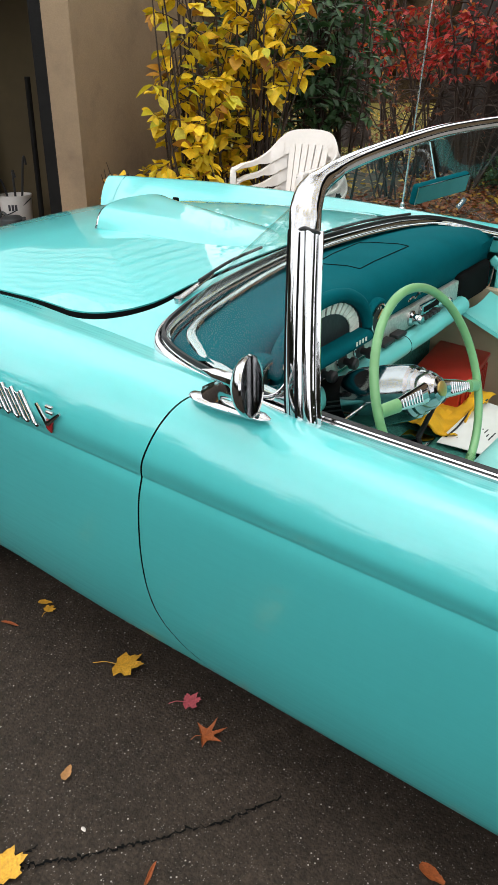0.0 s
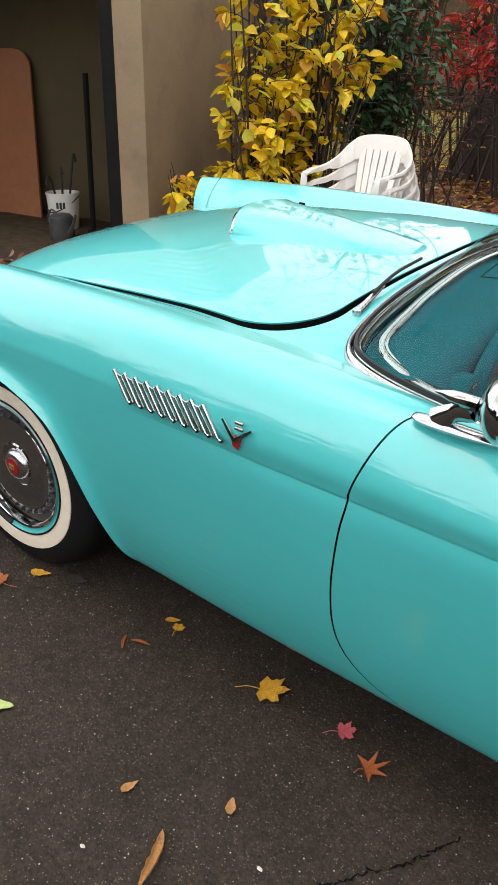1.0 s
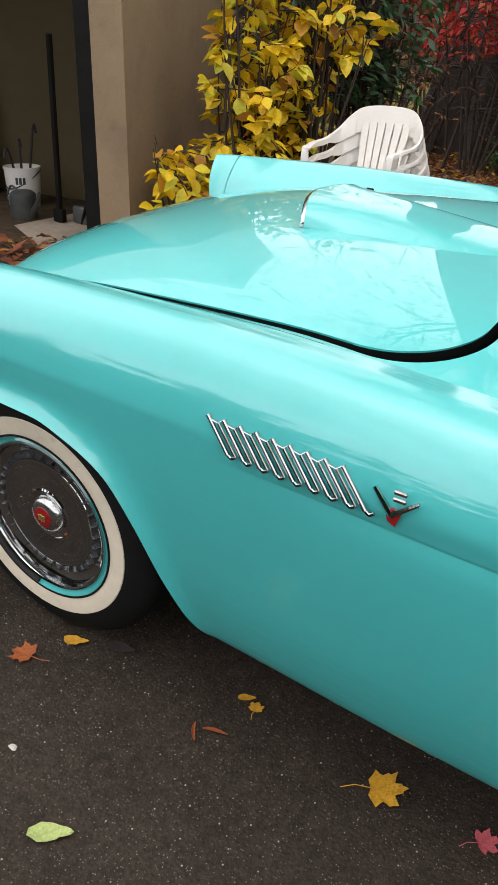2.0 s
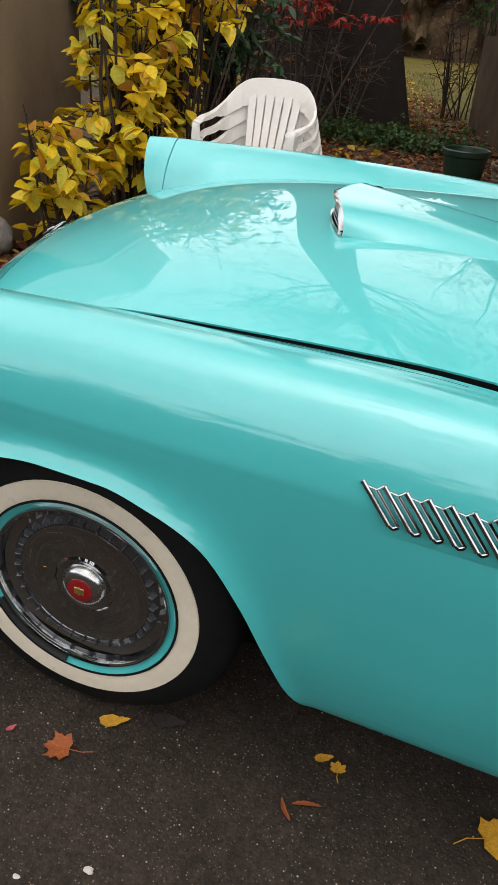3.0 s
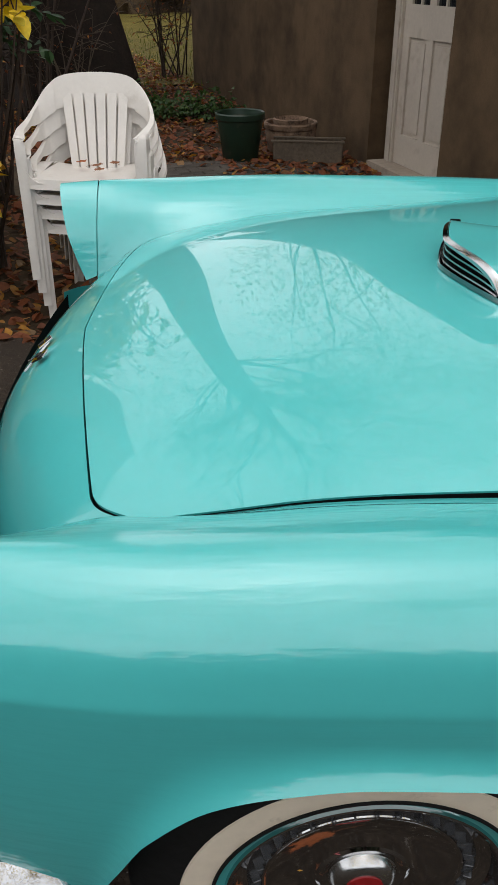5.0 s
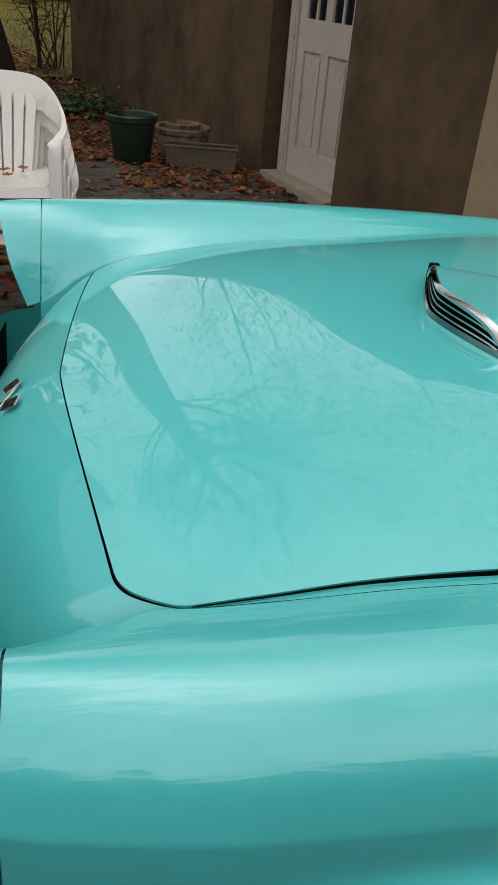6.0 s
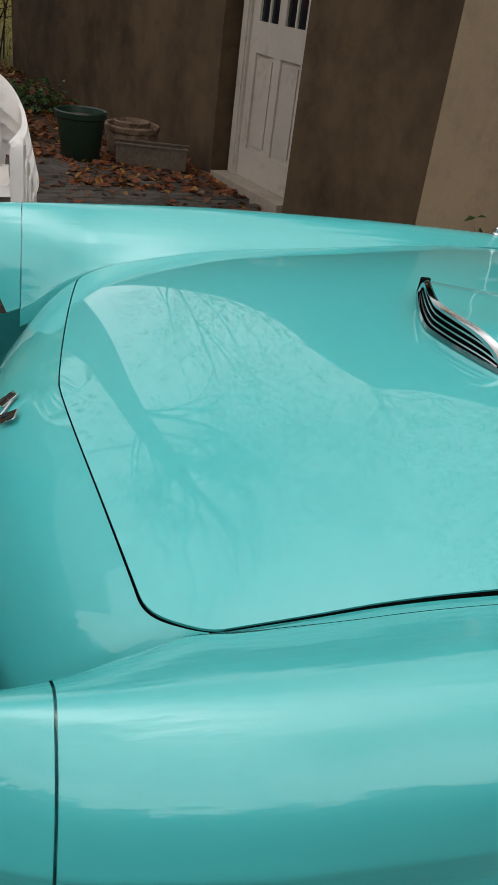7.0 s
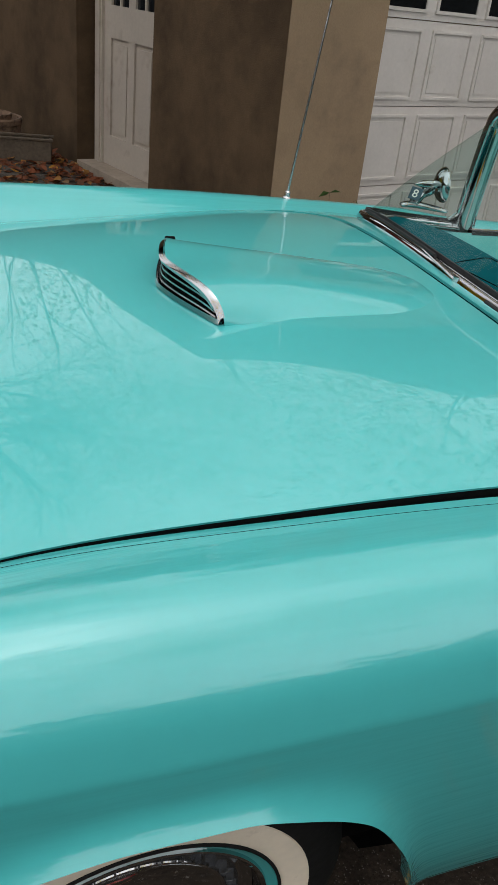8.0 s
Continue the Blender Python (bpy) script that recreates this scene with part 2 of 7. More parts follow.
RED = principled("red_plastic", (0.42, 0.03, 0.018), 0.4, mottle=[(15, 0.12)])
BADGE_RED = principled("red_enamel", (0.28, 0.010, 0.012), 0.25, coat=0.7, mottle=[(60, 0.15)])
GOLD = principled("gilt", (0.55, 0.38, 0.12), 0.3, metal=0.8, mottle=[(60, 0.2)])
CLOTH = principled("yellow_cloth", (0.72, 0.38, 0.01), 0.9, mottle=[(25, 0.15)], bump=(350, 0.3))
PAPER = principled("white_paper", (0.72, 0.72, 0.69), 0.8, mottle=[(20, 0.04)])
INK = principled("printing_ink", (0.04, 0.04, 0.045), 0.8, mottle=[(30, 0.1)])
IVORY = principled("ivory_dial_paint", (0.75, 0.73, 0.66), 0.5, mottle=[(30, 0.05)])
TEXTURED = principled("engraved_metal", (0.62, 0.60, 0.55), 0.35, metal=0.7, mottle=[(120, 0.2)], bump=(260, 0.4))
VINYL = principled("aqua_vinyl", (0.25, 0.60, 0.57), 0.5, mottle=[(10, 0.06)], bump=(180, 0.15))

GLASS = bpy.data.materials.new("window_glass")
GLASS.use_nodes = True
gn, gl = GLASS.node_tree.nodes, GLASS.node_tree.links
g_t, g_g, g_m, g_f, g_p, g_a = (gn.new(k) for k in ("ShaderNodeBsdfTransparent", "ShaderNodeBsdfGlossy", "ShaderNodeMixShader", "ShaderNodeLayerWeight", "ShaderNodeMath", "ShaderNodeMath"))
g_t.inputs[0].default_value = (0.84, 0.92, 0.90, 1)
g_g.inputs["Roughness"].default_value = 0.01
g_f.inputs["Blend"].default_value = 0.5
g_p.operation, g_p.inputs[1].default_value = "POWER", 5.0
g_a.operation, g_a.inputs[1].default_value, g_a.inputs[2].default_value = "MULTIPLY_ADD", 0.32, 0.02
gl.new(g_f.outputs["Facing"], g_p.inputs[0])
gl.new(g_p.outputs[0], g_a.inputs[0])
gl.new(g_a.outputs[0], g_m.inputs[0])
gl.new(g_t.outputs[0], g_m.inputs[1])
gl.new(g_g.outputs[0], g_m.inputs[2])
gl.new(g_m.outputs[0], gn["Material Output"].inputs["Surface"])

# ---------------------------------------------------------------- the car
# Its own frame: x back from the front axle, y to its right, z up from the drive.
DRIVE = Matrix(((0.9987, 0.0014, 0.0509, 0.0048), (0.0009, 0.9990, -0.0453, -0.0272), (-0.0509, 0.0453, 0.9977, 0.0280), (0, 0, 0, 1)))
car = thing("convertible_car", "turquoise vintage convertible car with chrome trim, top down, on asphalt", "car", DRIVE)

SIDE = [(0.215, 0.800), (0.228, 0.828), (0.25, 0.845), (0.30, 0.860), (0.40, 0.877), (0.52, 0.886), (0.62, 0.8895), (0.68, 0.890), (0.722, 0.8900)]
CROWN_Z = [(-0.62, 0.862), (-0.52, 0.871), (-0.3, 0.886), (0, 0.903), (0.5, 0.912), (0.85, 0.909), (1.2, 0.900), (1.45, 0.880), (2.0, 0.868), (2.7, 0.885), (3.4, 0.90), (3.65, 0.88)]
CROWN_W = [(-0.62, 0.715), (-0.52, 0.722), (-0.2, 0.743), (0.2, 0.75), (0.6, 0.76), (0.85, 0.765), (1.2, 0.775), (1.45, 0.775), (2.2, 0.775), (3.0, 0.76), (3.65, 0.70)]
VALLEY_W = [(-0.56, 0.610), (-0.50, 0.602), (-0.42, 0.592), (-0.36, 0.582), (-0.3, 0.592), (-0.2, 0.600), (-0.1, 0.606), (0, 0.612), (0.2, 0.626), (0.4, 0.643), (0.6, 0.664), (0.85, 0.688), (1.1, 0.70), (1.4, 0.715), (2.4, 0.715), (3.65, 0.62)]
VALLEY_Z = [(-0.56, 0.640), (-0.50, 0.672), (-0.42, 0.742), (-0.36, 0.778), (-0.3, 0.796), (-0.2, 0.818), (-0.1, 0.838), (0, 0.851), (0.2, 0.868), (0.4, 0.885), (0.6, 0.898), (0.85, 0.900), (1.1, 0.890), (1.4, 0.862), (2.4, 0.855), (3.65, 0.80)]
CENTRE_Z = [(-0.464, 0.794), (-0.35, 0.836), (-0.2, 0.877), (0, 0.913), (0.2, 0.937), (0.5, 0.951), (0.85, 0.951), (1.0, 0.948)]
ARCH = [(-0.40, 0.30), (-0.378, 0.346), (-0.338, 0.455), (-0.298, 0.549), (-0.222, 0.627), (-0.147, 0.654), (-0.04, 0.670), (0.08, 0.668), (0.17, 0.645), (0.262, 0.602), (0.350, 0.494), (0.414, 0.368), (0.445, 0.297), (0.472, 0.254), (0.505, 0.230), (0.55, 0.220)]


def taper(x):
    """How far the side comes in towards the car's ends."""
    return curve_at(x, [(-0.64, 0.135), (-0.58, 0.075), (-0.45, 0.035), (-0.25, 0.012), (0.1, 0.003), (0.5, 0.0), (1.0, -0.012), (2.4, -0.012), (3.0, 0.01), (3.5, 0.05), (3.65, 0.10)])


def low_edge(x):
    base = curve_at(x, [(-0.64, 0.48), (-0.55, 0.45), (-0.48, 0.395), (-0.44, 0.345), (-0.40, 0.30), (0.475, 0.220), (2.2, 0.225), (3.0, 0.26), (3.65, 0.36)])
    if -0.40 < x < 0.55:
        return max(base if x < 0 else 0.220, curve_at(x, ARCH))
    if 2.28 < x < 2.95:
        u = (x - 2.615) / 0.335
        return max(base, 0.21 + 0.33 * max(0.0, 1 - abs(u) ** 3))
    return base


def side_w(x, z):
    roll = 0.0070 * max(0.0, (z - 0.672) / 0.05) ** 2 * curve_at(x, [(0.5, 0.0), (0.8, 1.0)])
    return curve_at(z, SIDE) - taper(x) - roll


CREASE_Z = 0.722


def upper(x, v):
    """The body above the crease: v runs 0..1 from the crease over the crown to the hood's edge."""
    cz, cw = curve_at(x, CROWN_Z), curve_at(x, CROWN_W)
    vz, vw = curve_at(x, VALLEY_Z), curve_at(x, VALLEY_W)
    s = side_w(x, CREASE_Z)
    soft = curve_at(x, [(0.47, 1.0), (0.60, 0.0)])
    ledge = -0.0070 * curve_at(x, [(0.5, 0.0), (0.8, 1.0)])
    inner = curve_at(x, [(-0.45, 0.36), (-0.15, 0.5)])
    k0 = (s - 0.3 * ledge - 0.0006 * soft, CREASE_Z + 0.012 + 0.014 * soft)
    k1 = (s - 0.004 - ledge, CREASE_Z + (cz - CREASE_Z) * 0.30)
    k2 = (s - 0.028 - 0.6 * ledge, CREASE_Z + (cz - CREASE_Z) * 0.66)
    k3 = (cw + (s - cw) * 0.42, CREASE_Z + (cz - CREASE_Z) * 0.925)
    pts = [(s, CREASE_Z), k0, k1, k2, k3, (cw, cz), (cw * inner + vw * (1 - inner), cz * 0.62 + vz * 0.38), (vw, vz)]
    f = v * (len(pts) - 1)
    i = min(int(f), len(pts) - 2)
    u = f - i
    b, c = Vector(pts[i]), Vector(pts[i + 1])
    a = Vector(pts[i - 1]) if i else (Vector((side_w(x, CREASE_Z - 0.01), CREASE_Z - 0.01)) if soft > 0.5 else b + (b - c))
    d = Vector(pts[i + 2]) if i + 2 < len(pts) else c + (c - b)
    q = 0.5 * (2 * b + (c - a) * u + (2 * a - 5 * b + 4 * c - d) * u * u + (3 * b - a - 3 * c + d) * u ** 3)
    return q.x, q.y


def skin(x, v):
    """A point of the near side: v 0..1 from the low edge to the crease, 1..2 from the crease to the hood's edge."""
    if v <= 1:
        lo = low_edge(x)
        z = lo + (CREASE_Z - lo) * v
        near_arch = curve_at(x, [(-0.41, 0.0), (-0.28, 1.0), (0.36, 1.0), (0.50, 0.0)]) * (1 - v) ** 2
        return Vector((x, -side_w(x, z) - 0.024 * near_arch * math.exp(-((z - lo) / 0.06) ** 1.2), z))
    w, z = upper(x, v - 1)
    return Vector((x, -w, z))


def v_of_z(x, z):
    """The v at which the side reaches the height z."""
    if z <= CREASE_Z:
        lo = low_edge(x)
        return (z - lo) / (CREASE_Z - lo)
    a, b = 1.0, 1.7143
    for _ in range(24):
        m = (a + b) / 2
        if upper(x, m - 1)[1] < z:
            a = m
        else:
            b = m
    return a


def door_front(v):
    """The door's leading seam: its x at v."""
    return curve_at(v, [(0.0, 1.450), (0.03, 1.380), (0.06, 1.315), (0.10, 1.255), (0.16, 1.205), (0.24, 1.167), (0.34, 1.144), (0.46, 1.133), (0.6, 1.130), (0.7, 1.132), (0.85, 1.138), (1.0, 1.148), (1.143, 1.149), (1.286, 1.161), (1.41, 1.180), (1.52, 1.200), (1.62, 1.227), (1.714, 1.280), (1.85, 1.370), (2.0, 1.430)]) - 0.010 * curve_at(v, [(0.03, 0.0), (0.12, 1.0), (1.62, 1.0), (1.8, 0.0)])


V_LOW = sorted({round(i / 26, 4) for i in range(27)} | {0.95, 0.972, 0.986, 0.994, 0.01, 0.02, 0.03, 0.034, 0.045, 0.06, 0.07, 0.085, 0.1, 0.13, 0.17})
V_UP = [1.004, 1.010] + [1 + i / 42 for i in range(1, 43)]
V_ALL = V_LOW + V_UP
V_SILL = 0.03


def stretch(a, b, n):
    return [a + (b - a) * i / n for i in range(n + 1)]


def arch_lip(x0, x1, n):
    """The rolled lip of a wheel opening."""
    rows = []
    for x in stretch(x0, x1, n):
        p = skin(x, 0.0)
        rows.append([p, p + Vector((0, 0.006, -0.004)), p + Vector((0, 0.03, 0.0)), p + Vector((0, 0.035, 0.03))])
    return grid(rows)


LAMP_X = -0.515
fender = join(grid([[skin(LAMP_X + 0.0016 + (door_front(v) - 0.0041 - LAMP_X) * u, v) for u in stretch(0, 1, 150)] for v in V_ALL]),
              arch_lip(-0.40, 0.55, 90),
              grid([[skin(x, 2.0) + Vector((0, 0.0, 0)), skin(x, 2.0) + Vector((0, 0.002, -0.004)), skin(x, 2.0) + Vector((0, 0.002, -0.05))] for x in stretch(LAMP_X, 1.39, 60)]))
part("front_fender", fender, PAINT_SIDE, car)
part("front_fender", mirror_y(fender), PAINT_SIDE, car)


def visor_len(v):
    return curve_at(v, [(0.3, 0.02), (0.8, 0.045), (1.4, 0.085), (1.714, 0.098), (1.87, 0.078), (2.0, 0.03)])


V_LAMP = [v for v in V_ALL if v > 0.3]
visor = join(grid([[skin(LAMP_X - 0.0016 - visor_len(v) * u, v) for u in stretch(0, 1, 10)]
                   + [skin(LAMP_X - 0.002 - visor_len(v) * 0.99, v) + (Vector((LAMP_X, -0.70, 0.74)) - skin(LAMP_X, v)) * 0.06,
                      skin(LAMP_X + 0.03, v) + (Vector((LAMP_X, -0.70, 0.74)) - skin(LAMP_X, v)) * 0.10] for v in V_LAMP]))
lens = lathe([(0.0, -0.575), (0.05, -0.572), (0.08, -0.56), (0.084, -0.545), (0.088, -0.545), (0.09, -0.53), (0.09, -0.47)], 32, "x")
for side in (1, -1):
    f = (lambda p: p) if side == 1 else mirror_y
    part("headlight_visor", f(visor), PAINT_SIDE, car)
    part("headlight", f(moved(lens, Matrix.Translation((0.035, -0.735, 0.700)) @ Matrix.Diagonal((1, 0.85, 0.85, 1)))), CHROME, car, "chrome-ringed round headlight")

DOOR_END = 2.38
V_DOOR = [v for v in V_ALL if v >= V_SILL]
door_rows = [[skin(door_front(v) + 0.002 + (DOOR_END - door_front(v) - 0.002) * u, v) for u in stretch(0, 1, 60)] for v in V_DOOR]
door = grid(door_rows)
rocker = grid([[skin(door_front(v) - 0.004 + (2.45 - door_front(v)) * u, v) for u in stretch(0, 1, 40)] for v in V_ALL if v <= V_SILL - 0.009])
quarter = join(grid([[skin(DOOR_END + 0.004 + (3.60 - DOOR_END) * u, v) for u in stretch(0, 1, 60)] for v in V_ALL]), arch_lip(2.28, 2.95, 50))
for side in (1, -1):
    f = (lambda p: p) if side == 1 else mirror_y
    near = "turquoise door with a horizontal crease"
    part("door", f(door), PAINT_SIDE, car, near)
    part("rocker_panel", f(rocker), PAINT, car)
    part("rear_fender", f(quarter), PAINT, car)


def top(x, s):
    vw, vz, cz = curve_at(x, VALLEY_W), curve_at(x, VALLEY_Z), curve_at(x, CENTRE_Z)
    return Vector((x, s * vw, vz + (cz - vz) * (1 - abs(s) ** 3.0)))


def hood_front(s):
    a = abs(s)
    r = min(1.0, max(0.0, (a - 0.87) / 0.13))
    return -0.464 + 0.082 * a ** 1.25 + 0.075 * (1 - math.sqrt(max(0.0, 1 - r * r)))


def hood_rear(s):
    a = abs(s)
    r = min(1.0, max(0.0, (a - 0.74) / 0.26))
    return 0.874 + 0.004 * a * a - 0.19 * (1 - math.sqrt(max(0.0, 1 - r * r)))


S_IN = [math.sin(radians(90) * k / 40) for k in range(-40, 41)]
hood_rows = []
for s in S_IN:
    x0, x1 = hood_front(s) + 0.002 * abs(s) ** 6, hood_rear(s) - 0.014 - 0.014 * abs(s) ** 3
    line = [top(x0 + (x1 - x0) * u, s * curve_at(x0 + (x1 - x0) * u, [(-0.464, 0.995), (-0.28, 0.993), (0.15, 0.983), (0.5, 0.974), (0.7, 0.967)])) for u in stretch(0, 1, 90)]
    hood_rows.append([line[0] + Vector((0.001, 0, -0.004))] + line + [line[-1] + Vector((-0.001, 0, -0.004))])
first, last = hood_rows[0], hood_rows[-1]
hood_rows = [[v + Vector((0, 0.001, -0.004)) for v in first]] + hood_rows + [[v + Vector((0, -0.001, -0.004)) for v in last]]
hood = part("hood", grid(hood_rows, flip=True), PAINT, car, "turquoise hood with a raised air scoop")

rim_loop = [r[0] for r in hood_rows] + hood_rows[-1][1:] + [r[-1] for r in hood_rows[::-1]][1:] + hood_rows[0][::-1][1:-1]
# Hood edge coloured black to give the gap its shade.
part("hood_edge", grid([[p, p + Vector((0, 0, -0.035))] for p in rim_loop], close_u=True), DARK, hood, "underside edge of the hood, blackened for the shade in the gap")
NOSE = [(0.0, 0.0), (-0.056, -0.033), (-0.106, -0.074), (-0.15, -0.135), (-0.185, -0.215), (-0.20, -0.30), (-0.205, -0.37)]
nose_rows = []
for s in sorted(stretch(-1.14, 1.14, 64) + stretch(-0.998, -0.85, 24) + stretch(0.85, 0.998, 24)):
    sc = max(-1.0, min(1.0, s))
    p = top(hood_front(sc) - 0.0025, sc) + Vector((0, (s - sc) * 0.9, (abs(sc) - abs(s)) * 0.15))
    k = 1 - 0.45 * s * s
    nose_rows.append([p + Vector((0.004, 0, -0.02))] + [p + Vector((q.x * k, 0, q.y * (1 - 0.1 * s * s))) for q in [Vector((v.x, v.y)) for v in spline([(a, b, 0) for a, b in NOSE], 4)]])
part("nose_panel", grid(nose_rows), PAINT, car)


def screen_foot(y):
    """The x of the windscreen's foot at a distance y from the middle."""
    return curve_at(abs(y), [(0, 0.929), (0.22, 0.933), (0.44, 0.948), (0.58, 0.965), (0.655, 0.99), (0.69, 1.04), (0.712, 1.13), (0.722, 1.25), (0.724, 1.385)])


cowl_rows = []
for s in S_IN:
    x0 = hood_rear(s) + 0.004
    x1 = 1.0
    for _ in range(12):
        x1 = 0.5 * x1 + 0.5 * (screen_foot(abs(s) * curve_at(x1, VALLEY_W)) + 0.008)
    cowl_rows.append([top(x0, s) + Vector((0, 0, -0.006))] + [top(x0 + (x1 - x0) * u, s) for u in stretch(0, 1, 16)])
part("cowl", grid(cowl_rows, flip=True), PAINT, car)
# Black sheet below the hood that stands for the shade in its gap.
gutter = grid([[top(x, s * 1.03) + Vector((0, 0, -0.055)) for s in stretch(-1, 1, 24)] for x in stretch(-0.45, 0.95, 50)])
part("hood_gap_shade", gutter, DARK, car, "black sheet for the shade under the hood's edge")
# thin seam along the inner side of each fender
seam = tube([skin(x, 1.94) for x in stretch(-0.36, 0.62, 50)], 0.0005, 5)
part("fender_seam", seam, DARK, car)


# hood scoop
def scoop_point(u, s):
    """u from the mouth to the tail, s across."""
    half = (0.178 - 0.035 * u) * math.sqrt(1 - 0.88 * max(0.0, (u - 0.62) / 0.38) ** 2)
    y = s * half
    x0 = 0.216 + 0.062 * abs(s) ** 1.4
    x = x0 + (0.815 - x0) * u
    base = top(x, y / curve_at(x, VALLEY_W)).z
    h = 0.060 * (1 - u) ** 0.8 * (1 - 0.1 * u)
    prof = (1 - abs(s) ** (5 - 2.2 * u)) ** (0.6 + 0.95 * min(1.0, 3.5 * u))
    return Vector((x, y, base - 0.002 + h * prof))


S_SC = [math.copysign(1 - (1 - abs(k) / 24) ** 1.8, k) for k in range(-24, 25)]
scoop = part("hood_scoop", grid([[scoop_point(u ** 1.3, s) for u in stretch(0, 1, 40)] for s in S_SC], flip=True), PAINT, hood)
S_M = [s for s in S_SC if abs(s) < 0.985]
rim = [scoop_point(0, s) for s in S_M]
foot = [Vector((p.x - 0.004, p.y, top(p.x, p.y / 0.63).z + 0.003)) for p in rim]
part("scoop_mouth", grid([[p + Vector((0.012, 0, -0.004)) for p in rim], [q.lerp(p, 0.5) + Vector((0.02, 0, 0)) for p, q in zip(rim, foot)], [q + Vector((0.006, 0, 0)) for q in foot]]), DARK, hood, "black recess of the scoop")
band = []
for p, q, s in zip(rim, foot, S_M):
    tall = 0.010 + 0.010 * abs(s) ** 2
    band.append([p + Vector((0.002, 0, 0.0005)), p + Vector((-0.005, 0, -0.002)), p + Vector((-0.009, 0, -0.4 * tall)), p + Vector((-0.006, 0, -tall)), p + Vector((0.004, 0, -tall))])
band[0][2:] = [foot[0] + Vector((-0.006, -0.004, 0)), foot[0] + Vector((0, -0.003, 0)), foot[0]]
band[-1][2:] = [foot[-1] + Vector((-0.006, 0.004, 0)), foot[-1] + Vector((0, 0.003, 0)), foot[-1]]
part("scoop_surround", join(grid(band, flip=True), sweep([q + Vector((-0.002, 0, 0.002)) for q in foot], [(-0.004, -0.004), (0.004, -0.004), (0.005, 0.003), (-0.003, 0.005)])), CHROME, hood, "chrome surround of the scoop's mouth")
for k in range(1, 5):
    f = k / 5
    line = [q.lerp(p, f) + Vector((0.004, 0, 0)) for p, q in zip(rim, foot) if p.z - q.z > 0.030]
    part("scoop_bar", sweep(line, [(-0.004, -0.0016), (0.004, -0.0016), (0.004, 0.0016), (-0.004, 0.0016)]), DULL_CHROME, hood)
part("scoop_end", join(box(0.022, 0.010, 0.046, 0.003, 2, rim[-1].lerp(foot[-1], 0.4) + Vector((0.006, 0.006, 0.004)))), DARK, hood, "black end piece of the scoop")
# crossed flags on the nose
fl = part("nose_emblem", join(tube([(-0.583, -0.033, 0.713), (-0.537, 0.016, 0.760)], 0.0024, 6), tube([(-0.583, 0.013, 0.713), (-0.537, -0.036, 0.760)], 0.0024, 6)), CHROME, car, "crossed-flag chrome emblem")
for sy in (-1, 1):
    fm = Matrix.Translation((-0.549, -0.010 + sy * 0.030, 0.752)) @ Matrix.Rotation(radians(-38), 4, "Y") @ Matrix.Rotation(radians(20 * sy), 4, "Z")
    part("flag", moved(box(0.034, 0.026, 0.004, 0.001, 1), fm), CHROME, fl)
    part("flag_field", moved(join(box(0.013, 0.010, 0.002, 0, 1, (-0.008, 0.006, 0.0025)), box(0.013, 0.010, 0.002, 0, 1, (0.008, -0.006, 0.0025))), fm), BLACK, fl)


# wheels
SATIN = principled("satin_metal", (0.13, 0.133, 0.14), 0.26, metal=0.8, mottle=[(40, 0.12)])


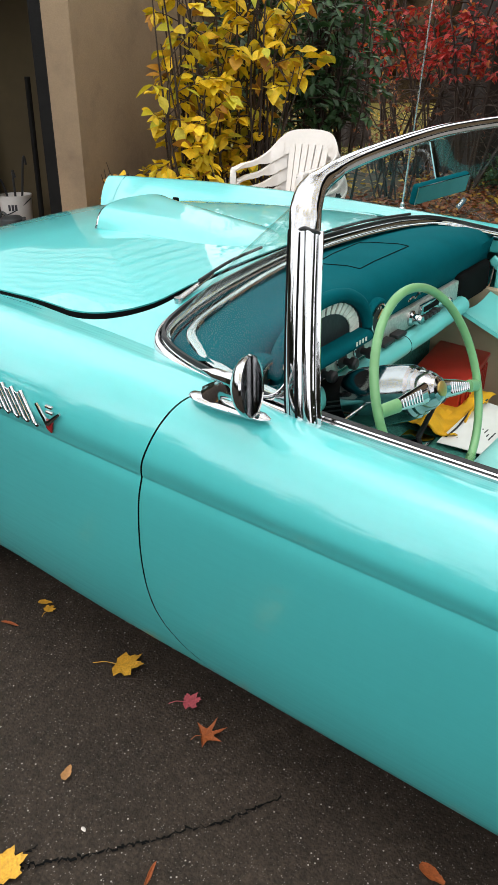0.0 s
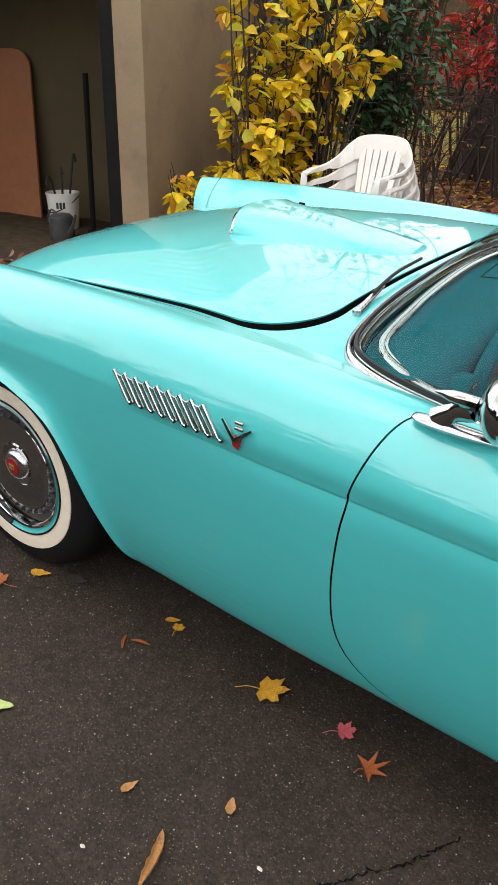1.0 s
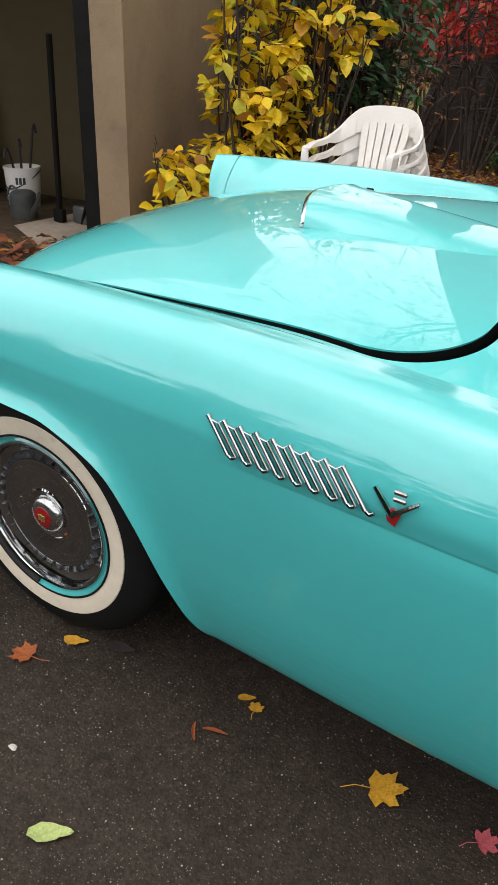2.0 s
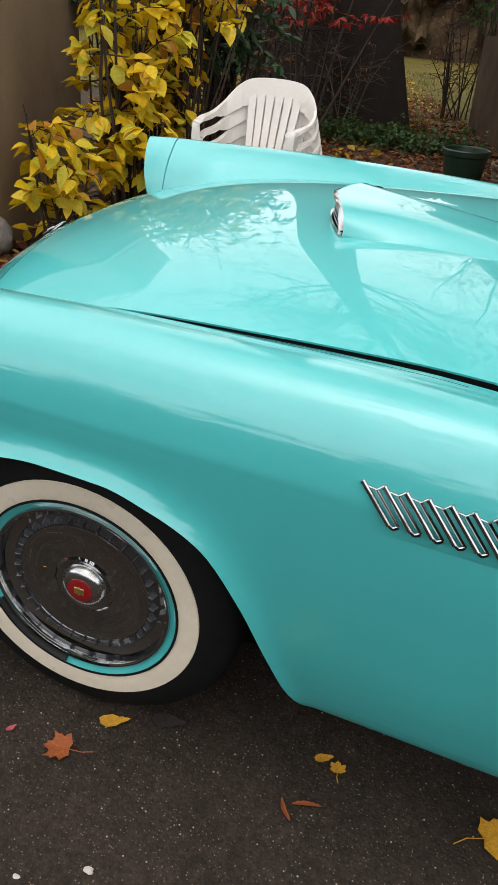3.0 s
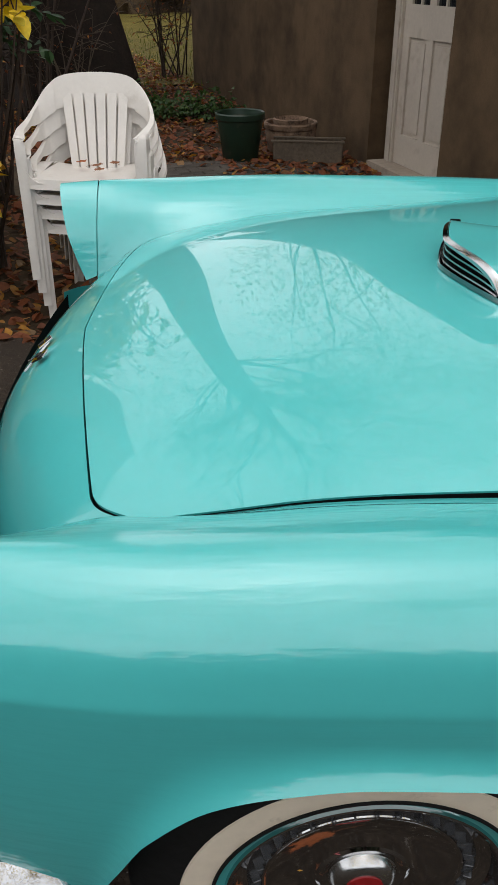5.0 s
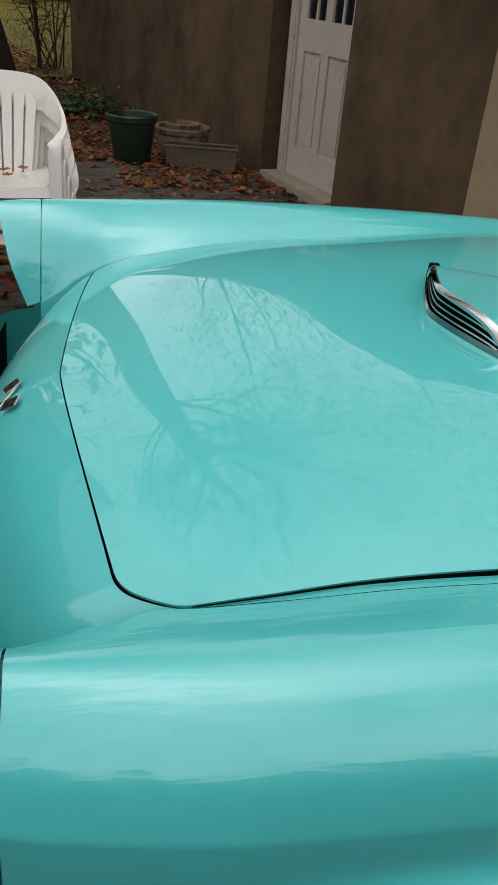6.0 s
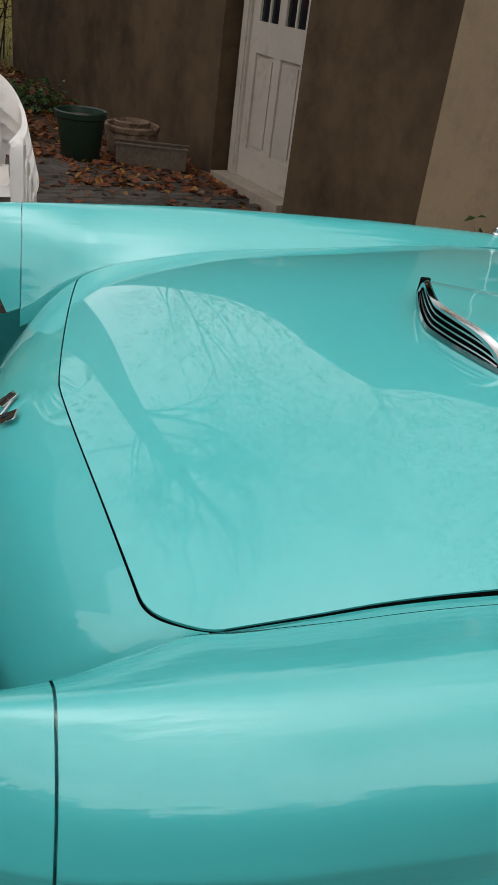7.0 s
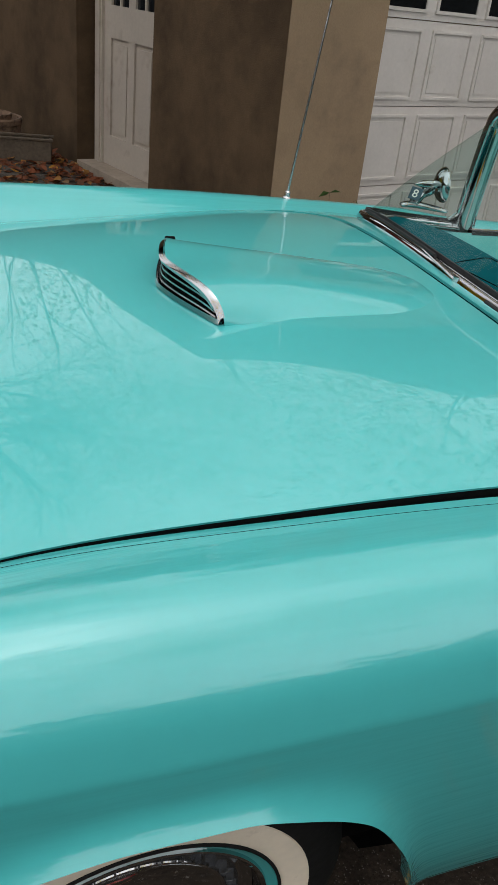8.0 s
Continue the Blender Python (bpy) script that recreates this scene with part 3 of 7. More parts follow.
def wheel(x, name):
    w = part(name, lathe([(0.19, -0.075), (0.205, -0.085), (0.213, -0.088), (0.25, -0.092), (0.272, -0.090), (0.30, -0.083), (0.322, -0.070), (0.333, -0.055), (0.337, -0.03), (0.338, 0.0),
                          (0.337, 0.03), (0.333, 0.055), (0.322, 0.07), (0.27, 0.088), (0.213, 0.085), (0.19, 0.07)], 72, "y", False), TYRE, car, "black tyre with a wide whitewall", m=Matrix.Translation((x, -0.757, 0.338)))
    part("whitewall", lathe([(0.2160, -0.0895), (0.225, -0.0920), (0.24, -0.0935), (0.2610, -0.0932), (0.2630, -0.0885)], 72, "y", False), WHITEWALL, w, "cream whitewall band, slightly stained", smooth=60)
    part("rim", lathe([(0.2155, -0.080), (0.2165, -0.0890), (0.2125, -0.0915), (0.2085, -0.0890), (0.2030, -0.0850), (0.1965, -0.0825), (0.190, -0.078), (0.186, -0.06)], 72, "y", False), PAINT, w, "turquoise painted rim edge", smooth=60)
    part("bead", lathe([(0.2135, -0.0905), (0.2140, -0.0930), (0.2165, -0.0938), (0.2185, -0.0925), (0.2185, -0.0900)], 72, "y", False), TYRE, w, "black tyre bead", smooth=60)
    cap = part("hubcap", lathe([(0.190, -0.055), (0.1975, -0.074), (0.1988, -0.0835), (0.197, -0.0880), (0.194, -0.0888), (0.190, -0.0865), (0.187, -0.079), (0.1855, -0.071), (0.184, -0.0655), (0.180, -0.063), (0.172, -0.0595), (0.1665, -0.0575), (0.1655, -0.0573), (0.1452, -0.0645), (0.1440, -0.0665), (0.141, -0.067), (0.137, -0.0655), (0.10, -0.0645), (0.068, -0.0635), (0.063, -0.0665), (0.058, -0.0655),
                                (0.053, -0.0635), (0.045, -0.0635)], 96, "y", False),
               CHROME, w, "full chrome wheel cover", smooth=25)
    for k in range(32):
        a = 2 * math.pi * k / 32
        fin = moved(box(0.0030, 0.012, 0.026, 0.0008, 1), Matrix.Translation((0, -0.0605, 0.1555)) @ Matrix.Rotation(radians(-70), 4, "X"))
        part("fin", moved(fin, Matrix.Rotation(a, 4, "Y")), SATIN, cap)
    part("fluted_band", lathe([(0.1648, -0.0580), (0.1455, -0.0648)], 96, "y", False), SATIN, cap, "satin fluted band", smooth=60)
    part("hub", lathe([(0.050, -0.062), (0.0475, -0.068), (0.044, -0.0745), (0.040, -0.0785), (0.034, -0.0812), (0.028, -0.0825), (0.0, -0.0828)], 64, "y"), DULL_CHROME, cap, "domed chrome hub", smooth=60)
    part("emblem", lathe([(0.0275, -0.0815), (0.027, -0.0845), (0.020, -0.0865), (0.0, -0.087)], 32, "y"), BADGE_RED, cap, "round red enamel emblem")
    part("crest", join(box(0.022, 0.003, 0.017, 0.001, 1, (0, -0.0865, 0.0)), box(0.003, 0.004, 0.022, 0.001, 1, (0, -0.087, 0.0))), GOLD, cap, "gilt crest")
    part("balance_weight", tube([Vector((0.2045 * math.cos(a), -0.089, 0.2045 * math.sin(a))) for a in stretch(radians(206), radians(262), 14)], 0.0085, 8, flat=0.7), BLACK, w, "dark clip-on weight at the rim")
    return w


front_wheel = wheel(0.0, "wheel")
for x, flip in ((0.0, True), (2.591, False), (2.591, True)):
    w = copy_thing(front_wheel, Matrix.Translation((x, 0.757 if flip else -0.757, 0.338)) @ (Matrix.Rotation(math.pi, 4, "Z") if flip else Matrix.Identity(4)))
# wheel housings and underside; added black skirts near the ground stand for under-car shade
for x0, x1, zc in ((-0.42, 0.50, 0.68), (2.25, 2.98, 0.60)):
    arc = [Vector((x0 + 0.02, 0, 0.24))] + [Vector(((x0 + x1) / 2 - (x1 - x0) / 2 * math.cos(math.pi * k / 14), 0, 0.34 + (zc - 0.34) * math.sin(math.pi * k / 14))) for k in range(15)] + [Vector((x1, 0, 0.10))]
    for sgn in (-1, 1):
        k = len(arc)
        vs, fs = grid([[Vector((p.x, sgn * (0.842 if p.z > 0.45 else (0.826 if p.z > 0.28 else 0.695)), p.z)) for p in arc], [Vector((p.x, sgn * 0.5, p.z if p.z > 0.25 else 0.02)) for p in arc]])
        part("wheel_housing", (vs, fs + [tuple(range(k, 2 * k))]), DARK, car, "black wheel housing with added skirts for the shade under the car", smooth=0)
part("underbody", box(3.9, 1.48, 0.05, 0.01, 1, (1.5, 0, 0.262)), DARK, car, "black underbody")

# rear deck and tail
deck_rows = []
for x in stretch(2.40, 3.58, 24):
    vw, vz = curve_at(x, VALLEY_W), curve_at(x, VALLEY_Z)
    deck_rows.append([Vector((x, s * (vw + 0.004), vz + 0.035 * (1 - abs(s) ** 2.2) * (1 - 0.5 * (x - 2.4)))) for s in stretch(-1, 1, 24)])
part("rear_deck", grid(deck_rows), PAINT, car)
tail = [[Vector((3.60 + 0.01 * u, -skin(3.60, v).y * s, skin(3.60, v).z)) for u, s in ((0, -1), (0.3, -0.98), (1, -0.5), (1.3, 0.0), (1, 0.5), (0.3, 0.98), (0, 1))] for v in V_ALL if v <= 1.7]
part("tail_panel", grid(tail), PAINT, car)
front = [[Vector((-0.60 - 0.05 * (1 - s * s), 0.62 * s, z)) for s in stretch(-1, 1, 12)] for z in (0.40, 0.5, 0.6)]
part("grille_opening", grid(front), DARK, car, "dark grille opening")


# bumpers
def bumper(x, sgn):
    z = 0.320 if sgn > 0 else 0.39
    line = spline([(x + sgn * 0.302, -0.828, z), (x + sgn * 0.27, -0.845, z), (x + sgn * 0.17, -0.845, z), (x + sgn * 0.04, -0.72, z), (x, -0.45, z), (x - sgn * 0.01, 0, z), (x, 0.45, z), (x + sgn * 0.04, 0.72, z), (x + sgn * 0.17, 0.845, z), (x + sgn * 0.27, 0.845, z), (x + sgn * 0.302, 0.828, z)], 6)
    ring = rounded([(-a * sgn, b) for a, b in ((-0.030, -0.080), (0.014, -0.082), (0.025, -0.070), (0.030, -0.030), (0.029, 0.015), (0.022, 0.050), (0.002, 0.074), (-0.03, 0.084), (-0.036, 0.0))][::-1], 3)
    rows = []
    for i, c in enumerate(line):
        d = (line[min(i + 1, len(line) - 1)] - line[max(i - 1, 0)]).normalized()
        side = d.cross(Vector((0, 0, 1))).normalized()
        end = min(i, len(line) - 1 - i) / 11
        fall = 1.0 if end >= 1 else 1 - 0.42 * (1 - math.sqrt(max(0.0, 1 - (1 - end) ** 2)))
        rows.append([c + side * u + Vector((0, 0, -0.08 + (v + 0.08) * fall)) for u, v in ring])
    vs, fs = grid(rows, close_v=True)
    k, o = len(ring), (len(line) - 1) * len(ring)
    return vs, fs + [tuple(range(k)), tuple(range(o + k - 1, o - 1, -1))]


pan = grid([[Vector((x, -(side_w(x, 0.34) - 0.014), z)) for x in stretch(-0.415, -0.63, 12)] for z in (0.25, 0.31, 0.38, 0.46, 0.56)])
part("splash_pan", pan, PAINT, car)
part("splash_pan", mirror_y(pan), PAINT, car)
part("front_bumper", bumper(-0.70, 1), CHROME, car, "chrome front bumper wrapping the corner")
part("rear_bumper", bumper(3.72, -1), CHROME, car, "chrome rear bumper")

# side louvres: a row of slanted chrome loops
def on_side(x, z, out):
    return Vector((x, skin(x, v_of_z(x, z)).y - out, z))


for k in range(9):
    x = 0.507 + 0.0335 * k
    head, heel, rise, knee = on_side(x, 0.806, 0.006), on_side(x + 0.054, 0.749, 0.009), on_side(x + 0.024, 0.798, 0.006), on_side(x + 0.069, 0.750, 0.008)
    loop = part("louvre", tube([head, head.lerp(heel, 0.06), heel], [0.0052, 0.0043, 0.0043], 10), CHROME, car, "slanted chrome side louvre")
    part("louvre_foot", tube(spline([heel, heel.lerp(knee, 0.5) + Vector((0, -0.001, -0.004)), knee], 4), 0.0032, 8), CHROME, loop)
    if k < 8:
        part("louvre_edge", tube([knee, rise], 0.0027, 8), CHROME, loop)
        part("louvre_bridge", tube([head.lerp(heel, 0.10), rise, on_side(x + 0.0335, 0.806, 0.005)], 0.0018, 6), CHROME, loop)
RUST = principled("rusty_paint_edge", (0.34, 0.27, 0.15), 0.9, mottle=[(60, 0.4), (200, 0.3)], bump=(200, 0.4))
for x, wide, tall in ((0.615, 0.020, 0.012), (0.80, 0.030, 0.014), (1.005, 0.042, 0.020), (1.150, 0.022, 0.012), (1.235, 0.036, 0.016)):
    patch = [[skin(x + wide * u * (0.75 + 0.25 * math.cos(7 * t + x)), 0.010 + tall * 1.9 * t) + Vector((0, -0.0008, 0)) for u in stretch(-0.5 + 0.35 * t * t, 0.5 - 0.3 * t, 7)] for t in stretch(0, 1, 5)]
    part("rust_patch", grid(patch), RUST, car, "small rust patch at the sill's edge")
bx, bz = 0.867, 0.776
by = skin(bx, v_of_z(bx, 0.75)).y - 0.004
part("vee_badge", join(tube([(bx - 0.030, by, bz + 0.022), (bx + 0.004, by - 0.003, bz - 0.016)], [0.004, 0.006], 6), tube([(bx + 0.004, by - 0.003, bz - 0.016), (bx + 0.045, by, bz + 0.018)], [0.006, 0.003], 6),
                       box(0.022, 0.008, 0.008, 0.002, 1, (bx + 0.014, by - 0.001, bz + 0.026)), box(0.022, 0.008, 0.008, 0.002, 1, (bx + 0.014, by - 0.001, bz + 0.013))), CHROME, car, "chrome V badge")
part("badge_base", ([Vector((bx - 0.008, by + 0.001, bz - 0.006)), Vector((bx + 0.022, by + 0.001, bz - 0.004)), Vector((bx + 0.013, by + 0.001, bz - 0.036)), Vector((bx - 0.001, by + 0.001, bz - 0.029))] +
                    [Vector((bx - 0.008, by - 0.003, bz - 0.006)), Vector((bx + 0.022, by - 0.003, bz - 0.004)), Vector((bx + 0.013, by - 0.003, bz - 0.036)), Vector((bx - 0.001, by - 0.003, bz - 0.029))],
                    [(0, 1, 2, 3), (7, 6, 5, 4), (0, 4, 5, 1), (1, 5, 6, 2), (2, 6, 7, 3), (3, 7, 4, 0)]), BADGE_RED, car, "red enamel badge base")

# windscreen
# Mirror glass with a dark colour that tones down its bright reflections.
DIM_MIRROR = principled("dim_mirror", (0.20, 0.20, 0.21), 0.05, metal=1.0, mottle=[(20, 0.1)])
HALF_BASE = [(1.385, 0.724, 0.872), (1.25, 0.722, 0.880), (1.13, 0.712, 0.890), (1.04, 0.690, 0.902), (0.99, 0.655, 0.913), (0.965, 0.58, 0.927), (0.948, 0.44, 0.943), (0.933, 0.22, 0.953)]
SKEW = 0.05
BASE = spline([(x, -y, z) for x, y, z in HALF_BASE] + [(0.929, 0, 0.957)] + [(x + SKEW * y, y, z) for x, y, z in HALF_BASE[::-1]], 8)
HALF_TOP = [(1.300, 0.555, 1.247), (1.291, 0.47, 1.266), (1.284, 0.3, 1.277)]
TOPLINE = spline([(x, -y, z) for x, y, z in HALF_TOP] + [(1.282, 0, 1.284)] + [(x + SKEW * y, y, z) for x, y, z in HALF_TOP[::-1]], 16)
n_b = len(BASE)


def top_at(u):
    f = u * (len(TOPLINE) - 1)
    i = min(int(f), len(TOPLINE) - 2)
    return TOPLINE[i].lerp(TOPLINE[i + 1], f - i)


def base_share(i):
    """The share of the header's length over a point of the base."""
    y = BASE[i].y
    return 0.5 + 0.5 * max(-1.0, min(1.0, (abs(y) / 0.722) ** 1.35)) * (1 if y > 0 else -1) if 20 < i < n_b - 21 else (0.5 + 0.5 * (-1 if y < 0 else 1) * (0.86 + 0.14 * (abs((n_b - 1) / 2 - i) - ((n_b - 1) / 2 - 20)) / 20))


glass_rows = []
for i in range(n_b):
    a, b = BASE[i], top_at(base_share(i))
    out = Vector((-0.35, 0.9 * (1 if a.y > 0 else -1) * abs(a.y), 0.2))
    glass_rows.append([a.lerp(b, u) + out * (0.05 * u * (1 - u)) for u in stretch(0, 1, 10)])
screen = part("windscreen", grid(glass_rows), GLASS, car, "clear wraparound windscreen")
screen.visible_shadow = False
part("screen_moulding", sweep([p + Vector((0, 0, -0.004)) for p in BASE], rounded([(-0.020, -0.010), (0.016, -0.012), (0.020, 0.0), (0.014, 0.009), (0.006, 0.012), (0.000, 0.004), (-0.006, 0.004), (-0.012, 0.011), (-0.018, 0.009), (-0.022, 0.0)], 4)), CHROME, car, "chrome moulding round the windscreen's foot", smooth=70)
part("screen_seal", sweep([p + Vector((0, 0, 0.012)) for p in BASE], [(-0.004, -0.004), (0.004, -0.004), (0.003, 0.006), (-0.003, 0.006)]), BLACK, car)
part("windscreen_header", sweep(TOPLINE[9:-9], rounded([(-0.016, -0.010), (0.011, -0.012), (0.019, -0.004), (0.015, 0.010), (0.0, 0.015), (-0.016, 0.011), (-0.020, 0.0)])), CHROME, car, "chrome windscreen header", smooth=70)
for sgn in (-1, 1):
    def mv(p):
        return p if sgn == -1 else moved(mirror_y(p), Matrix.Translation((SKEW * 0.7, 0, 0)))

    def mirror_at(p):
        return mv(moved(p, Matrix.Translation((0.027, -0.034, 0.015))))
    post = spline([(1.400, -0.724, 0.858), (1.384, -0.708, 0.92), (1.355, -0.668, 1.05), (1.324, -0.620, 1.187), (1.311, -0.596, 1.222), (1.300, -0.556, 1.248), (1.291, -0.47, 1.265)], 8)
    wide = [curve_at(k / (len(post) - 1), [(0.0, 0.0275), (0.62, 0.0270), (0.74, 0.0260), (0.84, 0.0235), (0.93, 0.0195), (1.0, 0.0185)]) for k in range(len(post))]
    post_part = part("windscreen_post", mv(tube(post, wide, 28, flat=1.12, up=(1, 0.2, 0))), CHROME, car, "smooth chrome windscreen post", smooth=70)
    # Dark tubes drawn as reflected streaks on the chrome; the last marks the channel joint.
    for gx, gy, gr in ((-0.0190, -0.0195, 0.0042), (-0.0060, -0.0255, 0.0026), (0.0075, -0.0255, 0.0034)):
        part("post_dark_streak", mv(tube([p + Vector((gx, gy, 0)) for p in post[:25]], gr, 8)), DARK, post_part)
    wing = spline([(1.428, -0.735, 0.858), (1.411, -0.720, 0.92), (1.380, -0.680, 1.05), (1.348, -0.633, 1.192)], 8)
    channel = part("window_channel", mv(sweep(wing, [(0.0155 * math.cos(a), 0.0135 * math.sin(a)) for a in stretch(0, 2 * math.pi, 24)[:-1]], up=(1, 0.2, 0))), CHROME, car, "chrome window channel with a rounded tip", smooth=70)
    part("channel_tip", mv(tube([wing[-1] + Vector((-0.022, -0.010, -0.002)), wing[-1] + Vector((-0.006, -0.0135, 0.005)), wing[-1] + Vector((0.012, -0.011, 0.001)), wing[-1] + Vector((0.017, 0.0, -0.004))], 0.0036, 8)), BLACK, channel, "black rubber tip seal")
    for off, deep in ((-0.0045, -0.0118), (0.0085, -0.0098)):
        part("channel_groove", mv(tube([p + Vector((off, deep, 0)) for p in wing[:-2]], 0.0019, 6)), DARK, channel)
    part("channel_bead", mv(tube([p + Vector((0.0125, -0.003, 0)) for p in wing], 0.0042, 8)), CHROME, channel)
    part("post_gap", mv(tube([p + Vector((-0.0140, -0.007, 0.0)) for p in wing], 0.0030, 6)), DARK, channel)
    part("post_seal", mv(sweep([p + Vector((0.0195, 0.002, 0)) for p in wing], [(-0.002, -0.004), (0.002, -0.004), (0.002, 0.004), (-0.002, 0.004)], up=(1, 0.2, 0))), CHROME, channel)
    sill = [skin(x, 2.0) + Vector((0, 0.006, 0.004)) for x in stretch(1.41, 2.42, 24)]
    trim_part = part("window_sill_trim", mv(sweep([p + Vector((0, -0.004, 0)) for p in sill], [(-0.003, -0.008), (0.003, -0.008), (0.003, 0.002), (0.0, 0.0035), (-0.003, 0.002)])), CHROME, car, "chrome strip along the door's top")
    part("sill_groove", mv(sweep([p + Vector((0, 0.002, -0.002)) for p in sill], [(-0.004, -0.006), (0.004, -0.006), (0.004, 0.002), (-0.004, 0.002)])), BLACK, trim_part)
    part("sill_bead", mv(sweep([p + Vector((0, 0.009, 0)) for p in sill], [(-0.003, -0.008), (0.003, -0.008), (0.003, 0.002), (0.0, 0.004), (-0.003, 0.002)])), CHROME, trim_part)
    part("window_seal", mv(sweep([p + Vector((0, 0.019, 0.001)) for p in sill], [(-0.007, -0.012), (0.007, -0.012), (0.007, 0.003), (-0.006, 0.003)])), BLACK, car)
    # rounded corner plate between the screen's foot and its post
    arm0, arm1, heel = Vector((1.285, -0.722, 0.884)), Vector((1.352, -0.672, 1.005)), Vector((1.385, -0.722, 0.878))
    arc = [arm0.lerp(heel, u).lerp(heel.lerp(arm1, u), u) for u in stretch(0, 1, 16)]
    edge = [arm0.lerp(heel, u * 2) if u < 0.5 else heel.lerp(arm1, u * 2 - 1) for u in stretch(0, 1, 16)]
    part("corner_plate", mv(grid([[e + Vector((0, -0.006, 0)) for e in edge], [e.lerp(a, 0.5) + Vector((0, -0.011, 0)) for e, a in zip(edge, arc)], [a + Vector((0, -0.008, 0)) for a in arc], [a + Vector((0, 0.006, 0)) for a in arc]])), CHROME, car, "chrome corner plate of the windscreen", smooth=60)
    part("corner_bead", mv(tube([a + Vector((0, -0.009, 0)) for a in arc], 0.004, 8)), CHROME, post_part)
    part("door_lining", mv(grid([[Vector((x, -0.685, 0.862)) for x in (1.2, 1.6, 2.42)], [Vector((x, -0.66, 0.78)) for x in (1.2, 1.6, 2.42)], [Vector((x, -0.67, 0.3)) for x in (1.2, 1.6, 2.42)]])), AQUA, car, "aqua door lining", smooth=60)
    # outside mirror on the door
    foot_line = spline([(1.185, -0.785, 0.884), (1.22, -0.795, 0.887), (1.28, -0.79, 0.884), (1.36, -0.772, 0.876)], 6)
    base = part("mirror_base", mirror_at(tube(foot_line, [0.004] + [0.012 + 0.006 * math.sin(math.pi * k / 17) for k in range(17)] + [0.003], 12, flat=0.6)), CHROME, car, "chrome mirror foot on the door")
    part("mirror_neck", mirror_at(tube(spline([(1.235, -0.792, 0.892), (1.262, -0.80, 0.918), (1.30, -0.808, 0.940)], 5), [0.016, 0.015, 0.014, 0.013, 0.012, 0.011, 0.011, 0.012, 0.013, 0.014, 0.014], 10, flat=1.6)), CHROME, base)
    part("mirror_point", mirror_at(tube([(1.225, -0.80, 0.948), (1.26, -0.804, 0.950), (1.31, -0.81, 0.950)], [0.002, 0.012, 0.014], 10)), CHROME, base)
    head = moved(lathe([(0.0, -0.026), (0.022, -0.023), (0.042, -0.014), (0.054, -0.002), (0.057, 0.007), (0.055, 0.011), (0.053, 0.009), (0.0, 0.008)], 40, "x"), Matrix.Translation((1.337, -0.812, 0.950)) @ Matrix.Rotation(radians(17), 4, "Z") @ Matrix.Rotation(radians(-8), 4, "Y"))
    head_part = part("mirror_head", mirror_at(head), CHROME, base, "round chrome door mirror")
    part("mirror_glass", mirror_at(moved(lathe([(0.0525, 0.0095), (0.0, 0.0095)], 40, "x"), Matrix.Translation((1.337, -0.812, 0.950)) @ Matrix.Rotation(radians(17), 4, "Z") @ Matrix.Rotation(radians(-8), 4, "Y"))), DIM_MIRROR, head_part, "mirror glass with its reflection darkened in the colour")
for pivot, elbow, b0, b1 in (((0.904, -0.510, 0.936), (0.885, -0.36, 0.958), (0.893, -0.42, 0.958), (0.866, -0.13, 0.972)), ((0.912, 0.035, 0.956), (0.924, 0.20, 0.966), (0.917, 0.14, 0.972), (0.962, 0.55, 0.950))):
    arm = part("wiper_arm", join(tube([pivot, elbow], [0.011, 0.006], 10, flat=0.5), tube([Vector(pivot) + Vector((0, 0, -0.02)), Vector(pivot) + Vector((0, 0, 0.006))], 0.010, 14)), DULL_CHROME, car, "dull chrome wiper arm")
    mid = Vector(b0).lerp(Vector(b1), 0.5) + Vector((-0.006, 0, 0.004))
    part("wiper_blade", tube(spline([b0, mid, b1], 6), 0.0042, 8), BLACK, arm, "black rubber wiper blade")
ant = thing("radio_antenna", "thin chrome whip antenna on the fender", "antenna", DRIVE)
part("antenna_base", moved(lathe([(0.014, 0.0), (0.013, 0.008), (0.009, 0.012), (0.008, 0.024), (0.004, 0.028), (0.0035, 0.040)], 20), Matrix.Translation((0.820, 0.775, 0.903))), DULL_CHROME, ant)
part("antenna_rod", tube([(0.820, 0.775, 0.94), (0.840, 0.780, 1.3), (0.865, 0.786, 1.75)], [0.0035, 0.003, 0.0018], 8), DULL_CHROME, ant)
sticker = part("inspection_sticker", box(0.003, 0.034, 0.036, 0, 1), principled("sticker_blue", (0.02, 0.06, 0.085), 0.6, mottle=[(30, 0.2)]), car, "small dark blue windscreen sticker", smooth=0, m=Matrix.Translation((1.120, 0.575, 1.0)) @ Matrix.Rotation(radians(40), 4, "Z") @ Matrix.Rotation(radians(35), 4, "Y"))

# ---------------------------------------------------------------- cabin
dash_rows = []
